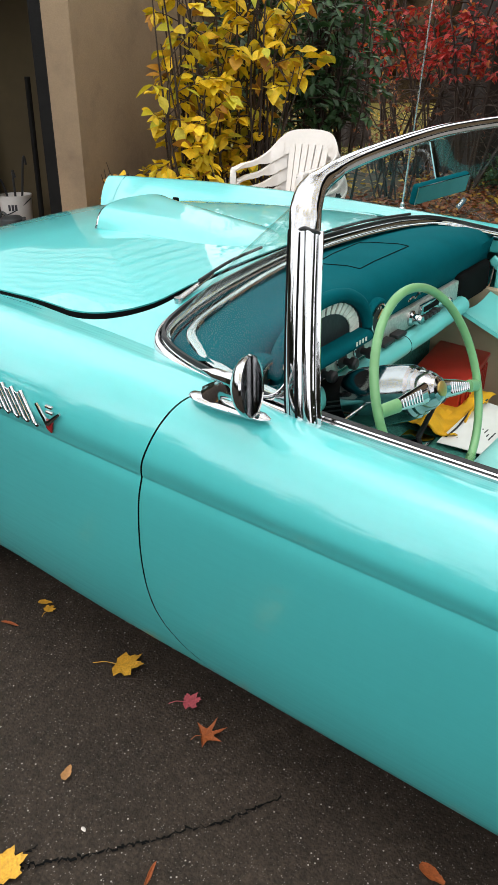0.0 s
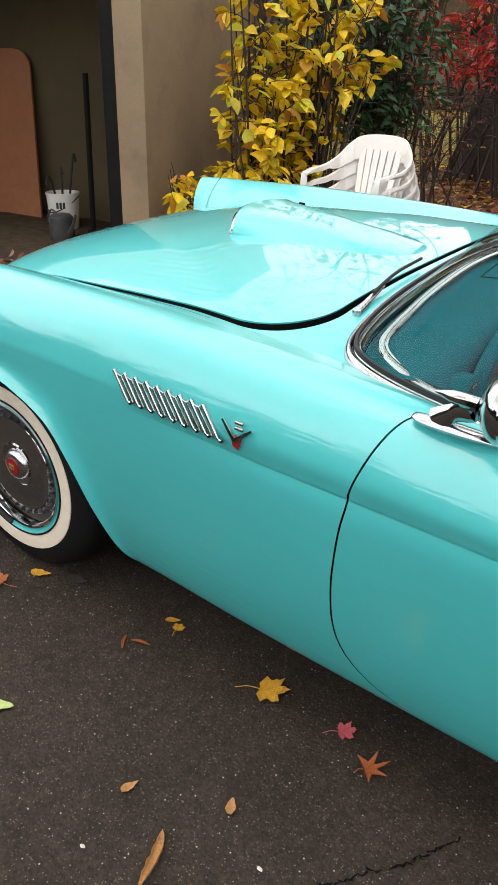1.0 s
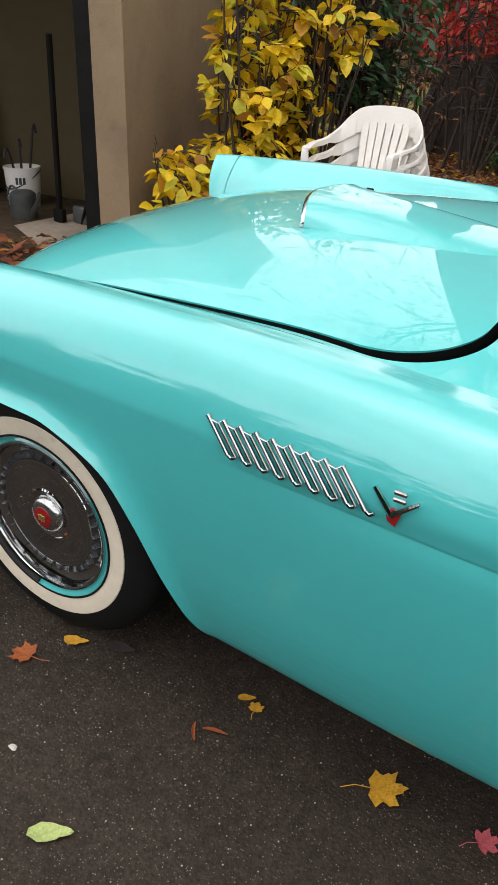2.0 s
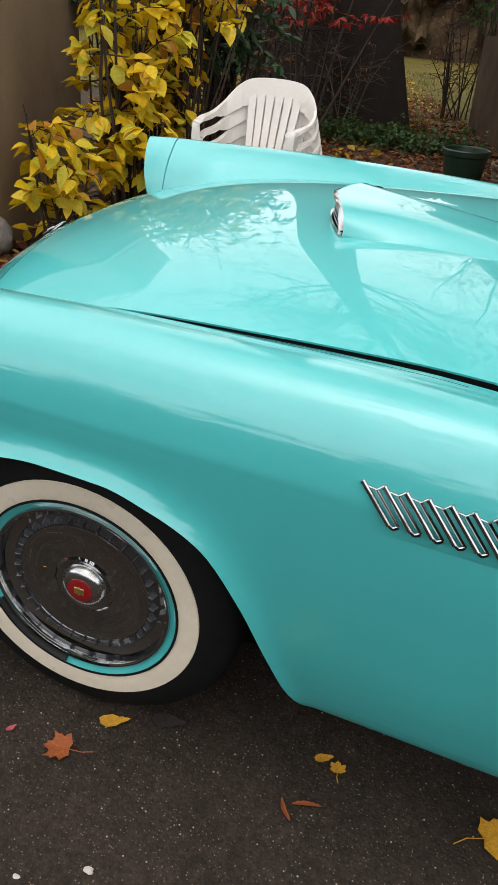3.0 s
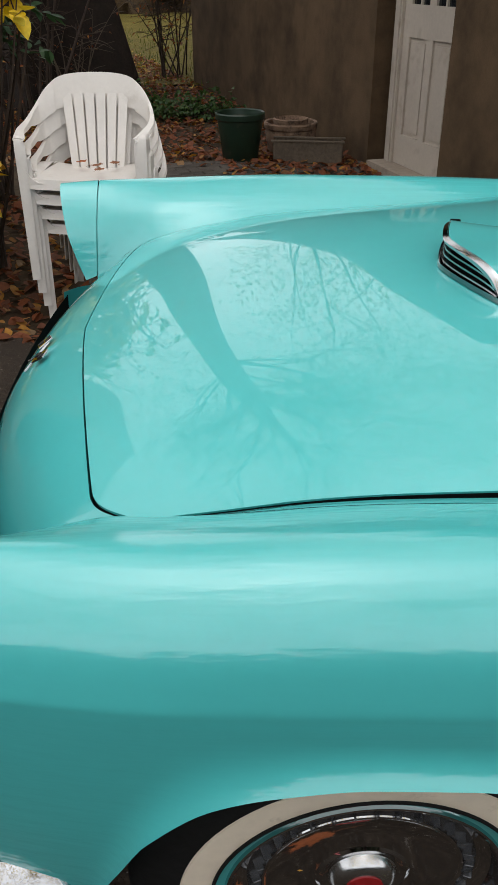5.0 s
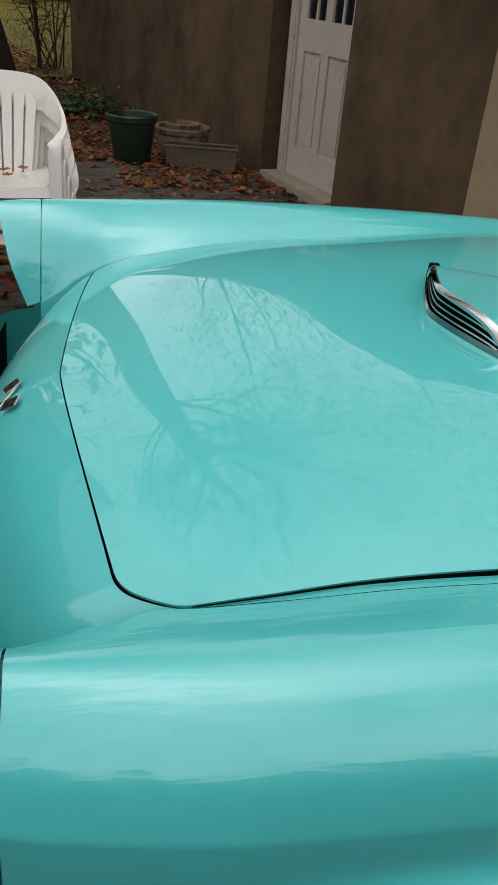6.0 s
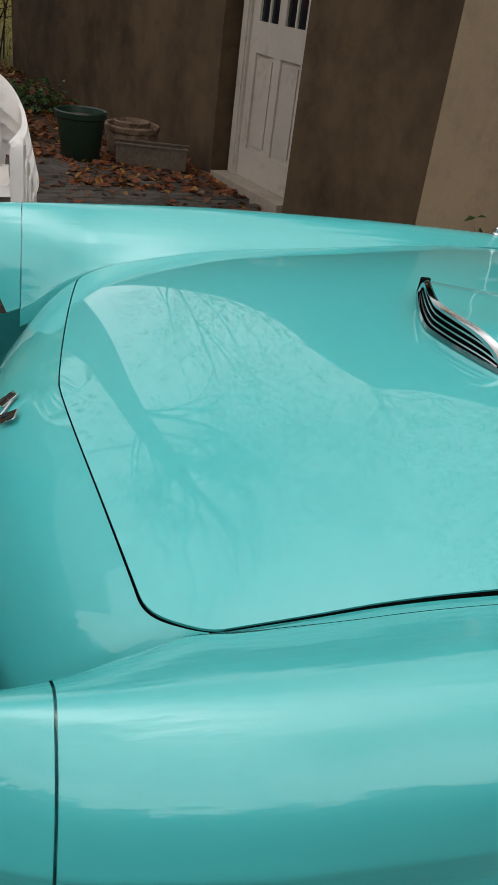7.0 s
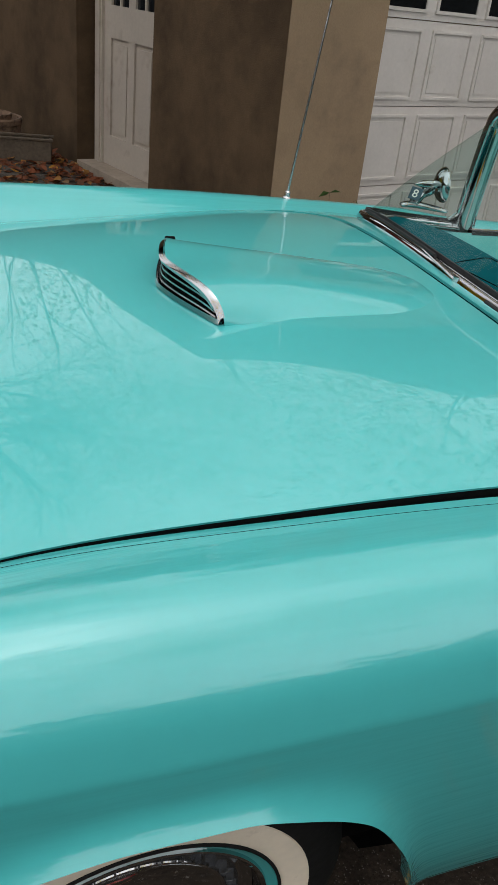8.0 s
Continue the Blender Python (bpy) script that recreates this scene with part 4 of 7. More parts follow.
for y in stretch(-0.69, 0.69, 46):
    x0 = screen_foot(y) + 0.014
    zf = curve_at(abs(y), [(0, 0.946), (0.4, 0.930), (0.56, 0.914), (0.65, 0.896), (0.69, 0.880)])
    zr = curve_at(abs(y), [(0, 0.944), (0.4, 0.936), (0.69, 0.900)])
    xr = 1.215 - 0.02 * (y / 0.69) ** 2
    pod = math.exp(-((y + 0.385) / 0.205) ** 4)
    row = [Vector((x0 + (xr - x0) * u, y, zf + (zr - zf) * u + h + pod * k)) for u, h, k in ((0.0, -0.03, 0), (0.03, -0.004, 0), (0.3, 0.006, 0.0), (0.6, 0.010, 0.006), (0.8, 0.004, 0.016), (0.92, -0.008, 0.024), (1.0, -0.028, 0.030))]
    dash_rows.append(row + [Vector((xr - d, y, z)) for d, z in ((-0.004, 0.885), (0.004, 0.85), (0.014, 0.81), (0.02, 0.77))])
dash = part("dashboard", grid(dash_rows, flip=True), TEAL, car, "dark teal padded dashboard", smooth=50)
lid = [Vector((1.135, 0.205, 0.9475)), Vector((1.140, -0.075, 0.9485)), Vector((1.020, -0.10, 0.951)), Vector((0.995, 0.17, 0.951))]


def dash_top(x, y):
    """The height of the padded top, front to rear."""
    x0, x1 = screen_foot(y) + 0.014, 1.215 - 0.02 * (y / 0.69) ** 2
    u = (x - x0) / (x1 - x0)
    zf = curve_at(abs(y), [(0, 0.946), (0.4, 0.930), (0.56, 0.914), (0.65, 0.896), (0.69, 0.880)])
    zr = curve_at(abs(y), [(0, 0.944), (0.4, 0.936), (0.69, 0.900)])
    return zf + (zr - zf) * u + float(np.interp(u, [0.03, 0.3, 0.6, 0.8, 0.92], [-0.004, 0.006, 0.010, 0.004, -0.008])) + math.exp(-((y + 0.385) / 0.205) ** 4) * float(np.interp(u, [0.3, 0.6, 0.8, 0.92], [0, 0.006, 0.016, 0.024]))


def lid_line(a, b):
    return [Vector((p.x, p.y, dash_top(p.x, p.y) + 0.0008)) for p in (a.lerp(b, u) for u in stretch(0, 1, 14))]


part("speaker_lid_edge", join(*[tube(lid_line(lid[k], lid[(k + 1) % 4]), 0.0014, 6) for k in range(4)]), DARK, dash, "dark edge of the dash lid")
part("dash_rim", tube(spline([(1.345, -0.700, 0.884), (1.20, -0.690, 0.893), (1.09, -0.655, 0.905), (1.02, -0.59, 0.919), (0.992, -0.42, 0.937), (0.972, -0.22, 0.949), (0.962, 0, 0.954), (0.975, 0.22, 0.950), (1.000, 0.42, 0.940), (1.04, 0.58, 0.924), (1.11, 0.65, 0.908), (1.22, 0.685, 0.895), (1.36, 0.70, 0.884)], 6), 0.012, 10, flat=0.5), CHROME, car, "chrome strip along the screen's foot")
# speedometer: a fan of ivory segments under a hood
DIAL = Vector((1.222, -0.385, 0.850))
face = [[DIAL + Vector((0.002 + 0.010 * (r > 0.99), 0.180 * r * math.cos(a), 0.112 * r * math.sin(a))) for a in stretch(0, math.pi, 36)] for r in (0.0, 0.5, 0.98, 1.0)]
dial = part("speedometer", grid(face), BLACK, car, "black speedometer with a fan of ivory segments")
for k in range(19):
    a = radians(6 + 168 * k / 18)
    o, i = (Vector((0.006, 0.168 * f * math.cos(a), 0.102 * f * math.sin(a))) for f in (1.0, 0.76))
    wd = Vector((0, -math.sin(a), math.cos(a))) * 0.0070
    wd.y *= 1.25
    part("dial_segment", shell([[DIAL + i - wd * 0.8, DIAL + o - wd], [DIAL + i + wd * 0.8, DIAL + o + wd]], 0.003), IVORY, dial, smooth=0)
part("speedometer_hood", tube([DIAL + Vector((0.010, 0.196 * math.cos(a), 0.124 * math.sin(a) - 0.004)) for a in stretch(radians(-8), radians(188), 36)], 0.017, 12), TEAL, dial)
part("cluster_shelf", box(0.06, 0.36, 0.030, 0.013, 3, (1.236, -0.385, 0.838)), TEAL, dial)
for k in range(4):
    part("gauge_mark", box(0.002, 0.006, 0.010, 0, 1, (1.2665, -0.290 + 0.014 * k, 0.842)), IVORY, dial)
for y, z, r in ((-0.126, 0.850, 0.040), (-0.594, 0.850, 0.040)):
    g = part("round_gauge", moved(lathe([(r + 0.012, -0.03), (r + 0.012, 0.006), (r + 0.006, 0.012), (r, 0.010), (r - 0.004, 0.002), (0.0, 0.001)], 36, "x"), Matrix.Translation((1.222, y, z))), TEAL, car, "round gauge in a teal pod")
    part("gauge_ring", moved(tube([Vector((0, (r - 0.002) * math.cos(a), (r - 0.002) * math.sin(a))) for a in stretch(0, 2 * math.pi, 36)[:-1]], 0.003, 6, closed=True), Matrix.Translation((1.234, y, z))), CHROME, g)
    part("gauge_face", moved(lathe([(r - 0.005, 0.0), (0.0, 0.0015)], 30, "x"), Matrix.Translation((1.2255, y, z))), BLACK, g)
    for k in range(9):
        a = radians(-30 + 240 * k / 8)
        part("gauge_tick", box(0.0015, 0.003, 0.008, 0, 1, (1.2285, y + (r - 0.012) * math.cos(a), z + (r - 0.012) * math.sin(a))), IVORY, g)
    part("needle", tube([(1.230, y, z), (1.230, y + r * 0.5, z + r * 0.45)], 0.0015, 5), GOLD, g)
panel = part("dash_panel", box(0.02, 0.98, 0.060, 0.006, 2, (1.213, -0.10, 0.790)), TEXTURED, car, "engine-turned metal dash panel")
for y in (-0.48, -0.386, -0.29, -0.208):
    kn = part("control_knob", moved(lathe([(0.020, 0.0), (0.020, 0.008), (0.016, 0.012), (0.009, 0.014), (0.009, 0.030), (0.015, 0.032), (0.015, 0.044), (0.010, 0.049), (0.0, 0.050)], 20, "x"), Matrix.Translation((1.222, y, 0.791))), BLACK, panel, "black pull knob")
    part("knob_ring", moved(tube([Vector((0, 0.020 * math.cos(a), 0.020 * math.sin(a))) for a in stretch(0, 2 * math.pi, 20)[:-1]], 0.003, 6, closed=True), Matrix.Translation((1.227, y, 0.791))), CHROME, kn)
for y in (0.080, 0.265):
    kn = part("radio_knob", moved(lathe([(0.022, 0.0), (0.022, 0.006), (0.015, 0.012), (0.015, 0.03), (0.011, 0.036), (0.0, 0.037)], 20, "x"), Matrix.Translation((1.222, y, 0.790))), CHROME, panel, "chrome radio knob")
rad = part("radio", box(0.016, 0.115, 0.048, 0.004, 2, (1.226, 0.180, 0.790)), CHROME, panel, "chrome radio face with push buttons")
for k in range(4):
    part("push_button", box(0.012, 0.018, 0.012, 0.002, 1, (1.238, 0.143 + 0.025 * k, 0.777)), BLACK, rad)
part("radio_dial", box(0.004, 0.09, 0.014, 0.001, 1, (1.236, 0.180, 0.801)), DARK, rad)
for y, w in ((-0.085, 0.06), (-0.015, 0.05)):
    part("heater_lever", box(0.03, w, 0.012, 0.004, 2, (1.235, y, 0.775)), BLACK, panel)
part("dash_script", tube(spline([(1.219, 0.060, 0.842), (1.221, 0.08, 0.850), (1.220, 0.10, 0.842), (1.220, 0.12, 0.852), (1.219, 0.135, 0.844)], 4), 0.003, 6), CHROME, dash, "small chrome winged ornament")
rail = part("lower_dash", tube(spline([(1.235, -0.62, 0.732), (1.238, -0.3, 0.734), (1.238, 0.1, 0.735), (1.232, 0.30, 0.735), (1.225, 0.42, 0.735)], 6), 0.027, 16), AQUA, car, "aqua lower dash rail")
part("rail_seam", tube([Vector((1.238, 0.015, 0.735)) + Vector((0.0275 * math.cos(a), 0, 0.0275 * math.sin(a))) for a in stretch(0, 2 * math.pi, 24)[:-1]], 0.001, 5, closed=True), DARK, rail)
part("glove_box", join(box(0.03, 0.25, 0.105, 0.02, 3, (1.200, 0.540, 0.770))), DARK, car, "open black glove box")
gl_lid = part("glove_box_lid", shell([[Vector((1.225 + 0.15 * u, 0.41 + 0.25 * v, 0.712 - 0.06 * u - 0.02 * math.sin(math.pi * v))) for v in stretch(0, 1, 8)] for u in stretch(0, 1, 8)], 0.012), AQUA, car, "aqua glove box lid hanging open")
part("lid_arm", tube([(1.21, 0.668, 0.82), (1.27, 0.671, 0.77), (1.33, 0.668, 0.69)], 0.008, 8, flat=2.0), AQUA, gl_lid)

# Hub chrome, darkened in colour in place of trees reflected in it.
HUB = principled("darkened_chrome", (0.36, 0.36, 0.37), 0.10, metal=1.0, mottle=[(20, 0.15)], bump=(30, 0.03))
WHEEL = Matrix.Translation((1.498, -0.367, 0.818)) @ Matrix.Rotation(radians(90 - 22), 4, "Y") @ Matrix.Scale(1.05, 4)
rim_pts = [Vector((0.210 * math.cos(a), 0.210 * math.sin(a), 0)) for a in stretch(0, 2 * math.pi, 63)[:-1]]
steer = part("steering_wheel", tube(rim_pts, 0.0092, 12, closed=True), WHEEL_GREEN, car, "green plastic steering wheel with chrome spokes", m=WHEEL)
for k in range(-22, 23):
    for a0 in (math.pi,):
        a = a0 + math.pi + k * 0.021
        part("grip_rib", tube([Vector((0.210 * math.cos(a), 0.210 * math.sin(a), 0)) + Vector((math.cos(a) * math.cos(b), math.sin(a) * math.cos(b), math.sin(b))) * 0.0096 for b in stretch(0, 2 * math.pi, 10)[:-1]], 0.0011, 4, closed=True), WHEEL_GREEN, steer)
part("horn_button", lathe([(0.0, 0.062), (0.014, 0.061), (0.026, 0.056), (0.030, 0.050), (0.034, 0.046), (0.040, 0.036), (0.044, 0.022), (0.050, 0.016), (0.050, 0.008), (0.056, 0.002), (0.060, -0.02), (0.064, -0.06), (0.066, -0.12), (0.062, -0.15)], 44), HUB, steer, "chrome horn hub", smooth=20, m=Matrix.Translation((0, 0, -0.036)))
part("horn_crest", lathe([(0.016, 0.0240), (0.016, 0.0275), (0.010, 0.0295), (0.0, 0.030)], 20), GOLD, steer, "gilt and red crest")
for a in (73, -98):
    c, s = math.cos(radians(a)), math.sin(radians(a))
    sp = part("spoke", tube([(0.03 * c, 0.03 * s, 0.004), (0.10 * c, 0.10 * s, 0.006), (0.165 * c, 0.165 * s, 0.005)], [0.022, 0.017, 0.010], 12, flat=0.45), CHROME, steer, "ribbed chrome spoke")
    part("spoke_end", tube([(0.150 * c, 0.150 * s, 0.009), (0.203 * c, 0.203 * s, 0)], [0.014, 0.013], 12, flat=0.7), WHEEL_GREEN, steer)
    for k in range(9):
        q = 0.065 + 0.010 * k
        part("spoke_rib", box(0.003, 0.026 - 0.0012 * k, 0.004, 0.001, 1), CHROME, sp, m=Matrix.Translation((q * c, q * s, 0.0135 - 0.0003 * k)) @ Matrix.Rotation(radians(a), 4, "Z"))
col = part("steering_column", tube([(1.42, -0.36, 0.788), (1.34, -0.36, 0.756), (1.12, -0.36, 0.665)], [0.058, 0.055, 0.050], 24), DARK, steer, "black ribbed steering column", m=WHEEL.inverted())
for k in range(20):
    a = 2 * math.pi * k / 20
    o = Vector((0.41 * math.sin(a), math.cos(a), -math.sin(a) * 0.0 + math.sin(a) * 0.91)).normalized() * 0.054
    part("column_rib", tube([Vector((1.37, -0.36, 0.768)) + o, Vector((1.13, -0.36, 0.668)) + o * 0.94], 0.0032, 5), BLACK, col)
part("turn_lever", tube([(1.372, -0.39, 0.772), (1.381, -0.46, 0.775), (1.377, -0.545, 0.769)], [0.004, 0.0035, 0.005], 8), CHROME, steer, m=WHEEL.inverted())
mir = part("interior_mirror", moved(box(0.018, 0.195, 0.050, 0.008, 3), Matrix.Translation((1.30, 0.0, 1.160)) @ Matrix.Rotation(radians(-14), 4, "Z") @ Matrix.Rotation(radians(3), 4, "X") @ Matrix.Rotation(radians(14), 4, "Y")), TEAL, car, "interior mirror in a metal frame")
part("mirror_glass", moved(box(0.003, 0.187, 0.043, 0.001, 1, (0.0095, 0, 0)), Matrix.Translation((1.30, 0.0, 1.160)) @ Matrix.Rotation(radians(-14), 4, "Z") @ Matrix.Rotation(radians(3), 4, "X") @ Matrix.Rotation(radians(14), 4, "Y")), DIM_MIRROR, mir, "mirror glass")
part("mirror_stem", tube([(1.29, 0.01, 1.17), (1.262, 0.01, 1.26)], 0.006, 8), CHROME, mir)
part("cabin_floor", box(1.35, 1.36, 0.03, 0, 1, (1.72, 0, 0.285)), CARPET, car, "green carpet")
part("tunnel", moved(grid([[Vector((x, 0.19 * math.cos(a), 0.12 * math.sin(a) ** 0.7)) for a in stretch(0.0, math.pi, 16)] for x in stretch(0, 0.95, 6)]), Matrix.Translation((1.0, 0.10, 0.298))), CARPET, car, "green carpeted tunnel")
part("firewall", box(0.02, 1.36, 0.5, 0, 1, (1.03, 0, 0.52)), CARPET, car, "green carpeted firewall")
part("seat_cushion", box(0.58, 1.26, 0.17, 0.05, 4, (1.79, 0, 0.44)), VINYL, car, "aqua vinyl bench seat")
part("seat_back", box(0.16, 1.26, 0.46, 0.06, 4, (2.16, 0, 0.62)), VINYL, car, "aqua vinyl seat back")
part("rear_bulkhead", box(0.04, 1.36, 0.56, 0.01, 1, (2.37, 0, 0.58)), AQUA, car)
part("kick_panel", box(0.35, 0.02, 0.42, 0.006, 1, (1.18, 0.655, 0.52)), principled("tan_card", (0.42, 0.33, 0.22), 0.7, mottle=[(12, 0.1)]), car, "tan kick panel")
lever = part("gear_lever", tube([(1.263, 0.095, 0.385), (1.285, 0.097, 0.45), (1.322, 0.100, 0.565)], [0.010, 0.008, 0.007], 10), BLACK, car, "black gear lever")
part("gear_knob", moved(lathe([(0.0, 0.022), (0.012, 0.019), (0.02, 0.008), (0.021, 0.0), (0.018, -0.010), (0.010, -0.018), (0.0, -0.02)], 20), Matrix.Translation((1.326, 0.099, 0.572))), BLACK, lever)
part("gear_boot", box(0.09, 0.08, 0.012, 0.005, 2, (1.275, 0.09, 0.423)), CHROME, car, "chrome gear lever plate")

# loose things in the cabin
crate = thing("plastic_crate", "red plastic crate on the passenger floor", "crate", DRIVE @ Matrix.Translation((1.19, 0.50, 0.30)) @ Matrix.Rotation(radians(8), 4, "Z"))
part("crate_body", join(box(0.16, 0.30, 0.012, 0.004, 1, (0, 0, 0.006)), box(0.010, 0.30, 0.20, 0.004, 1, (-0.08, 0, 0.10)), box(0.010, 0.30, 0.20, 0.004, 1, (0.08, 0, 0.10)), box(0.15, 0.010, 0.20, 0.004, 1, (0, -0.15, 0.10)), box(0.15, 0.010, 0.20, 0.004, 1, (0, 0.15, 0.10)), box(0.185, 0.33, 0.014, 0.005, 2, (0, 0, 0.205))), RED, crate)
for k in range(11):
    part("rib", box(0.006, 0.008, 0.10, 0.002, 1, (0.088, -0.12 + 0.024 * k, 0.13)), RED, crate)
for y in (-0.10, -0.02, 0.09):
    part("latch", box(0.010, 0.035, 0.035, 0.006, 2, (0.090, y, 0.055)), RED, crate)


def cloth_sheet(cx, cy, cz, sx, sy, seed, amp):
    rows = []
    for i in range(23):
        row = []
        for j in range(23):
            u, v = i / 22 - 0.5, j / 22 - 0.5
            h = noise.noise(Vector((u * 5 + seed, v * 5, seed))) * amp + noise.noise(Vector((u * 11, v * 11 + seed, seed))) * amp * 0.4 + (0.5 + 0.5 * math.sin(8 * (u + 0.6 * v) + seed)) * amp * 0.9
            row.append(Vector((cx + u * sx + 0.02 * noise.noise(Vector((v * 4, seed, 0))), cy + v * sy + 0.02 * noise.noise(Vector((u * 4, seed, 7))), cz + max(0.0, h) + 0.006)))
        rows.append(row)
    return shell(rows, 0.004)


duster = tagged(part("polishing_cloth", cloth_sheet(1.245, 0.305, 0.415, 0.23, 0.34, 3.1, 0.032), CLOTH, None, "crumpled yellow polishing cloth with black piping", m=DRIVE), "", "cloth")
part("piping", tube(spline([(1.345, 0.14, 0.432), (1.35, 0.22, 0.440), (1.345, 0.32, 0.452), (1.352, 0.42, 0.446), (1.34, 0.49, 0.44)], 5), 0.003, 6), BLACK, duster)
sheet = tagged(part("paper_sheet", shell([[Vector((1.335 + 0.17 * u, 0.10 + 0.34 * v, 0.428 + 0.006 * math.sin(3 * v + 2 * u))) for v in stretch(0, 1, 8)] for u in stretch(0, 1, 6)], 0.002), PAPER, None, "white printed sheet lying by the seat", m=DRIVE), "", "paper")


def lettering(name, text, size, m, parent, material):
    cu = bpy.data.curves.new(name, "FONT")
    cu.body, cu.size, cu.extrude = text, size, 0.0004
    tmp = bpy.data.objects.new(name, cu)
    scene.collection.objects.link(tmp)
    dg = bpy.context.evaluated_depsgraph_get()
    me = bpy.data.meshes.new_from_object(tmp.evaluated_get(dg))
    bpy.data.objects.remove(tmp)
    me.materials.clear()
    me.materials.append(material)
    ob = new(name, me)
    ob.parent, ob.matrix_basis = parent, m
    return ob


lettering("sticker_digit", "8", 0.034, Matrix.Translation((-0.0022, 0.009, -0.012)) @ Matrix(((0, 0, -1, 0), (-1, 0, 0, 0), (0, 1, 0, 0), (0, 0, 0, 1))), sticker, IVORY)
lettering("heading", "A PLEA", 0.026, Matrix.Translation((1.515, 0.125, 0.4385)) @ Matrix.Rotation(radians(94), 4, "Z"), sheet, INK)
for k in range(7):
    part("text_line", box(0.004, 0.10 + 0.03 * math.sin(k * 2.1), 0.0006, 0, 1, (1.375 + 0.013 * k, 0.20 + 0.01 * math.sin(k), 0.4345)), INK, sheet)

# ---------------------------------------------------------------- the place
# Stained stucco, its base colour lowered to hold the side wall's shade.
STUCCO = principled("shaded_brown_stucco", (0.105, 0.068, 0.039), 0.95, mottle=[(0.7, 0.22), (5, 0.12), (90, 0.08)], bump=(120, 0.3), grime=(1.9, 0.42, 0.68, (0.056, 0.037, 0.022)), spec=0.15)
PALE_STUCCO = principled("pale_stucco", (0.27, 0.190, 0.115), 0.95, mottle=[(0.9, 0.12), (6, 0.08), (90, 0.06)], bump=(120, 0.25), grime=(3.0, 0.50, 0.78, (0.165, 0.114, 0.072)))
WHITE_PAINT = principled("white_gloss_paint", (0.60, 0.56, 0.52), 0.45, mottle=[(4, 0.05), (40, 0.04)], bump=(60, 0.06), grime=(7, 0.62, 0.85, (0.42, 0.37, 0.31)))
RESIN = principled("white_resin", (0.70, 0.66, 0.62), 0.38, mottle=[(6, 0.05), (50, 0.03)], grime=(9, 0.62, 0.9, (0.50, 0.45, 0.39)))
EARTH = principled("leafy_earth", (0.055, 0.038, 0.023), 0.95, mottle=[(0.8, 0.3), (12, 0.4)], bump=(30, 0.8), spec=0.15)
LAWN = principled("autumn_lawn", (0.098, 0.076, 0.014), 0.95, mottle=[(0.9, 0.25), (16, 0.4), (90, 0.4)], bump=(60, 0.9), spec=0.15)
PAVER = principled("grey_paver", (0.075, 0.064, 0.054), 0.9, mottle=[(9, 0.2), (70, 0.2)], bump=(90, 0.4), random_tint=0.28, spec=0.15)
PAVER_REST = principled("grey_paver_far", (0.075, 0.064, 0.054), 0.9, mottle=[(9, 0.2), (70, 0.2)], bump=(90, 0.4), island=0.28, spec=0.15)
CONCRETE = principled("stained_concrete", (0.31, 0.25, 0.195), 0.9, mottle=[(2, 0.2), (20, 0.15)], bump=(60, 0.3))
BARK = principled("dark_bark", (0.020, 0.013, 0.009), 0.95, mottle=[(6, 0.3), (40, 0.3)], bump=(26, 1.0))
TWIG = principled("brown_twig", (0.038, 0.024, 0.016), 0.9, mottle=[(12, 0.3)])
GREEN_POT = principled("green_glazed_pot", (0.007, 0.025, 0.013), 0.45, mottle=[(8, 0.2)], grime=(12, 0.6, 0.85, (0.06, 0.06, 0.04)))
TERRACOTTA = principled("weathered_terracotta", (0.20, 0.125, 0.08), 0.9, mottle=[(8, 0.25), (50, 0.15)], bump=(40, 0.3), grime=(14, 0.48, 0.66, (0.05, 0.032, 0.022)))
TIMBER = principled("grey_timber", (0.10, 0.075, 0.052), 0.85, mottle=[(4, 0.2), (40, 0.25)], bump=(50, 0.4))
BOARD = principled("orange_board", (0.26, 0.095, 0.036), 0.7, mottle=[(2, 0.12), (14, 0.1)], grime=(5, 0.6, 0.85, (0.16, 0.06, 0.03)))
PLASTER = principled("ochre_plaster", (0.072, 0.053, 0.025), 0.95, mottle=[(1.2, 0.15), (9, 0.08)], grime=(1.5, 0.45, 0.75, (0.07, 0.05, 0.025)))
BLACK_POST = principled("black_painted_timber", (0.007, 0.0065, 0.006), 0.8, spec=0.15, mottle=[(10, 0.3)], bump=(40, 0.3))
STONE = principled("rough_stone", (0.17, 0.15, 0.13), 0.95, mottle=[(6, 0.25), (40, 0.15)], bump=(30, 0.8))
GALV = principled("galvanised_metal", (0.10, 0.105, 0.105), 0.5, metal=0.6, mottle=[(12, 0.25)])

# asphalt with pale chips of stone
ASPHALT = principled("asphalt", (0.0325, 0.0236, 0.0170), 0.92, mottle=[(0.9, 0.20), (7, 0.18), (40, 0.30), (110, 0.45)], bump=(150, 0.6), spec=0.25)
an, al = ASPHALT.node_tree.nodes, ASPHALT.node_tree.links
a_tc, a_v, a_r, a_m, a_n, a_g = (an.new(k) for k in ("ShaderNodeTexCoord", "ShaderNodeTexVoronoi", "ShaderNodeMapRange", "ShaderNodeMix", "ShaderNodeSeparateColor", "ShaderNodeMath"))
a_v.inputs["Scale"].default_value = 110.0
al.new(a_tc.outputs["Object"], a_v.inputs["Vector"])
al.new(a_v.outputs["Color"], a_n.inputs[0])
a_r.inputs["From Min"].default_value, a_r.inputs["From Max"].default_value = 0.28, 0.12
al.new(a_v.outputs["Distance"], a_r.inputs["Value"])
a_g.operation = "GREATER_THAN"
a_g.inputs[1].default_value = 0.962
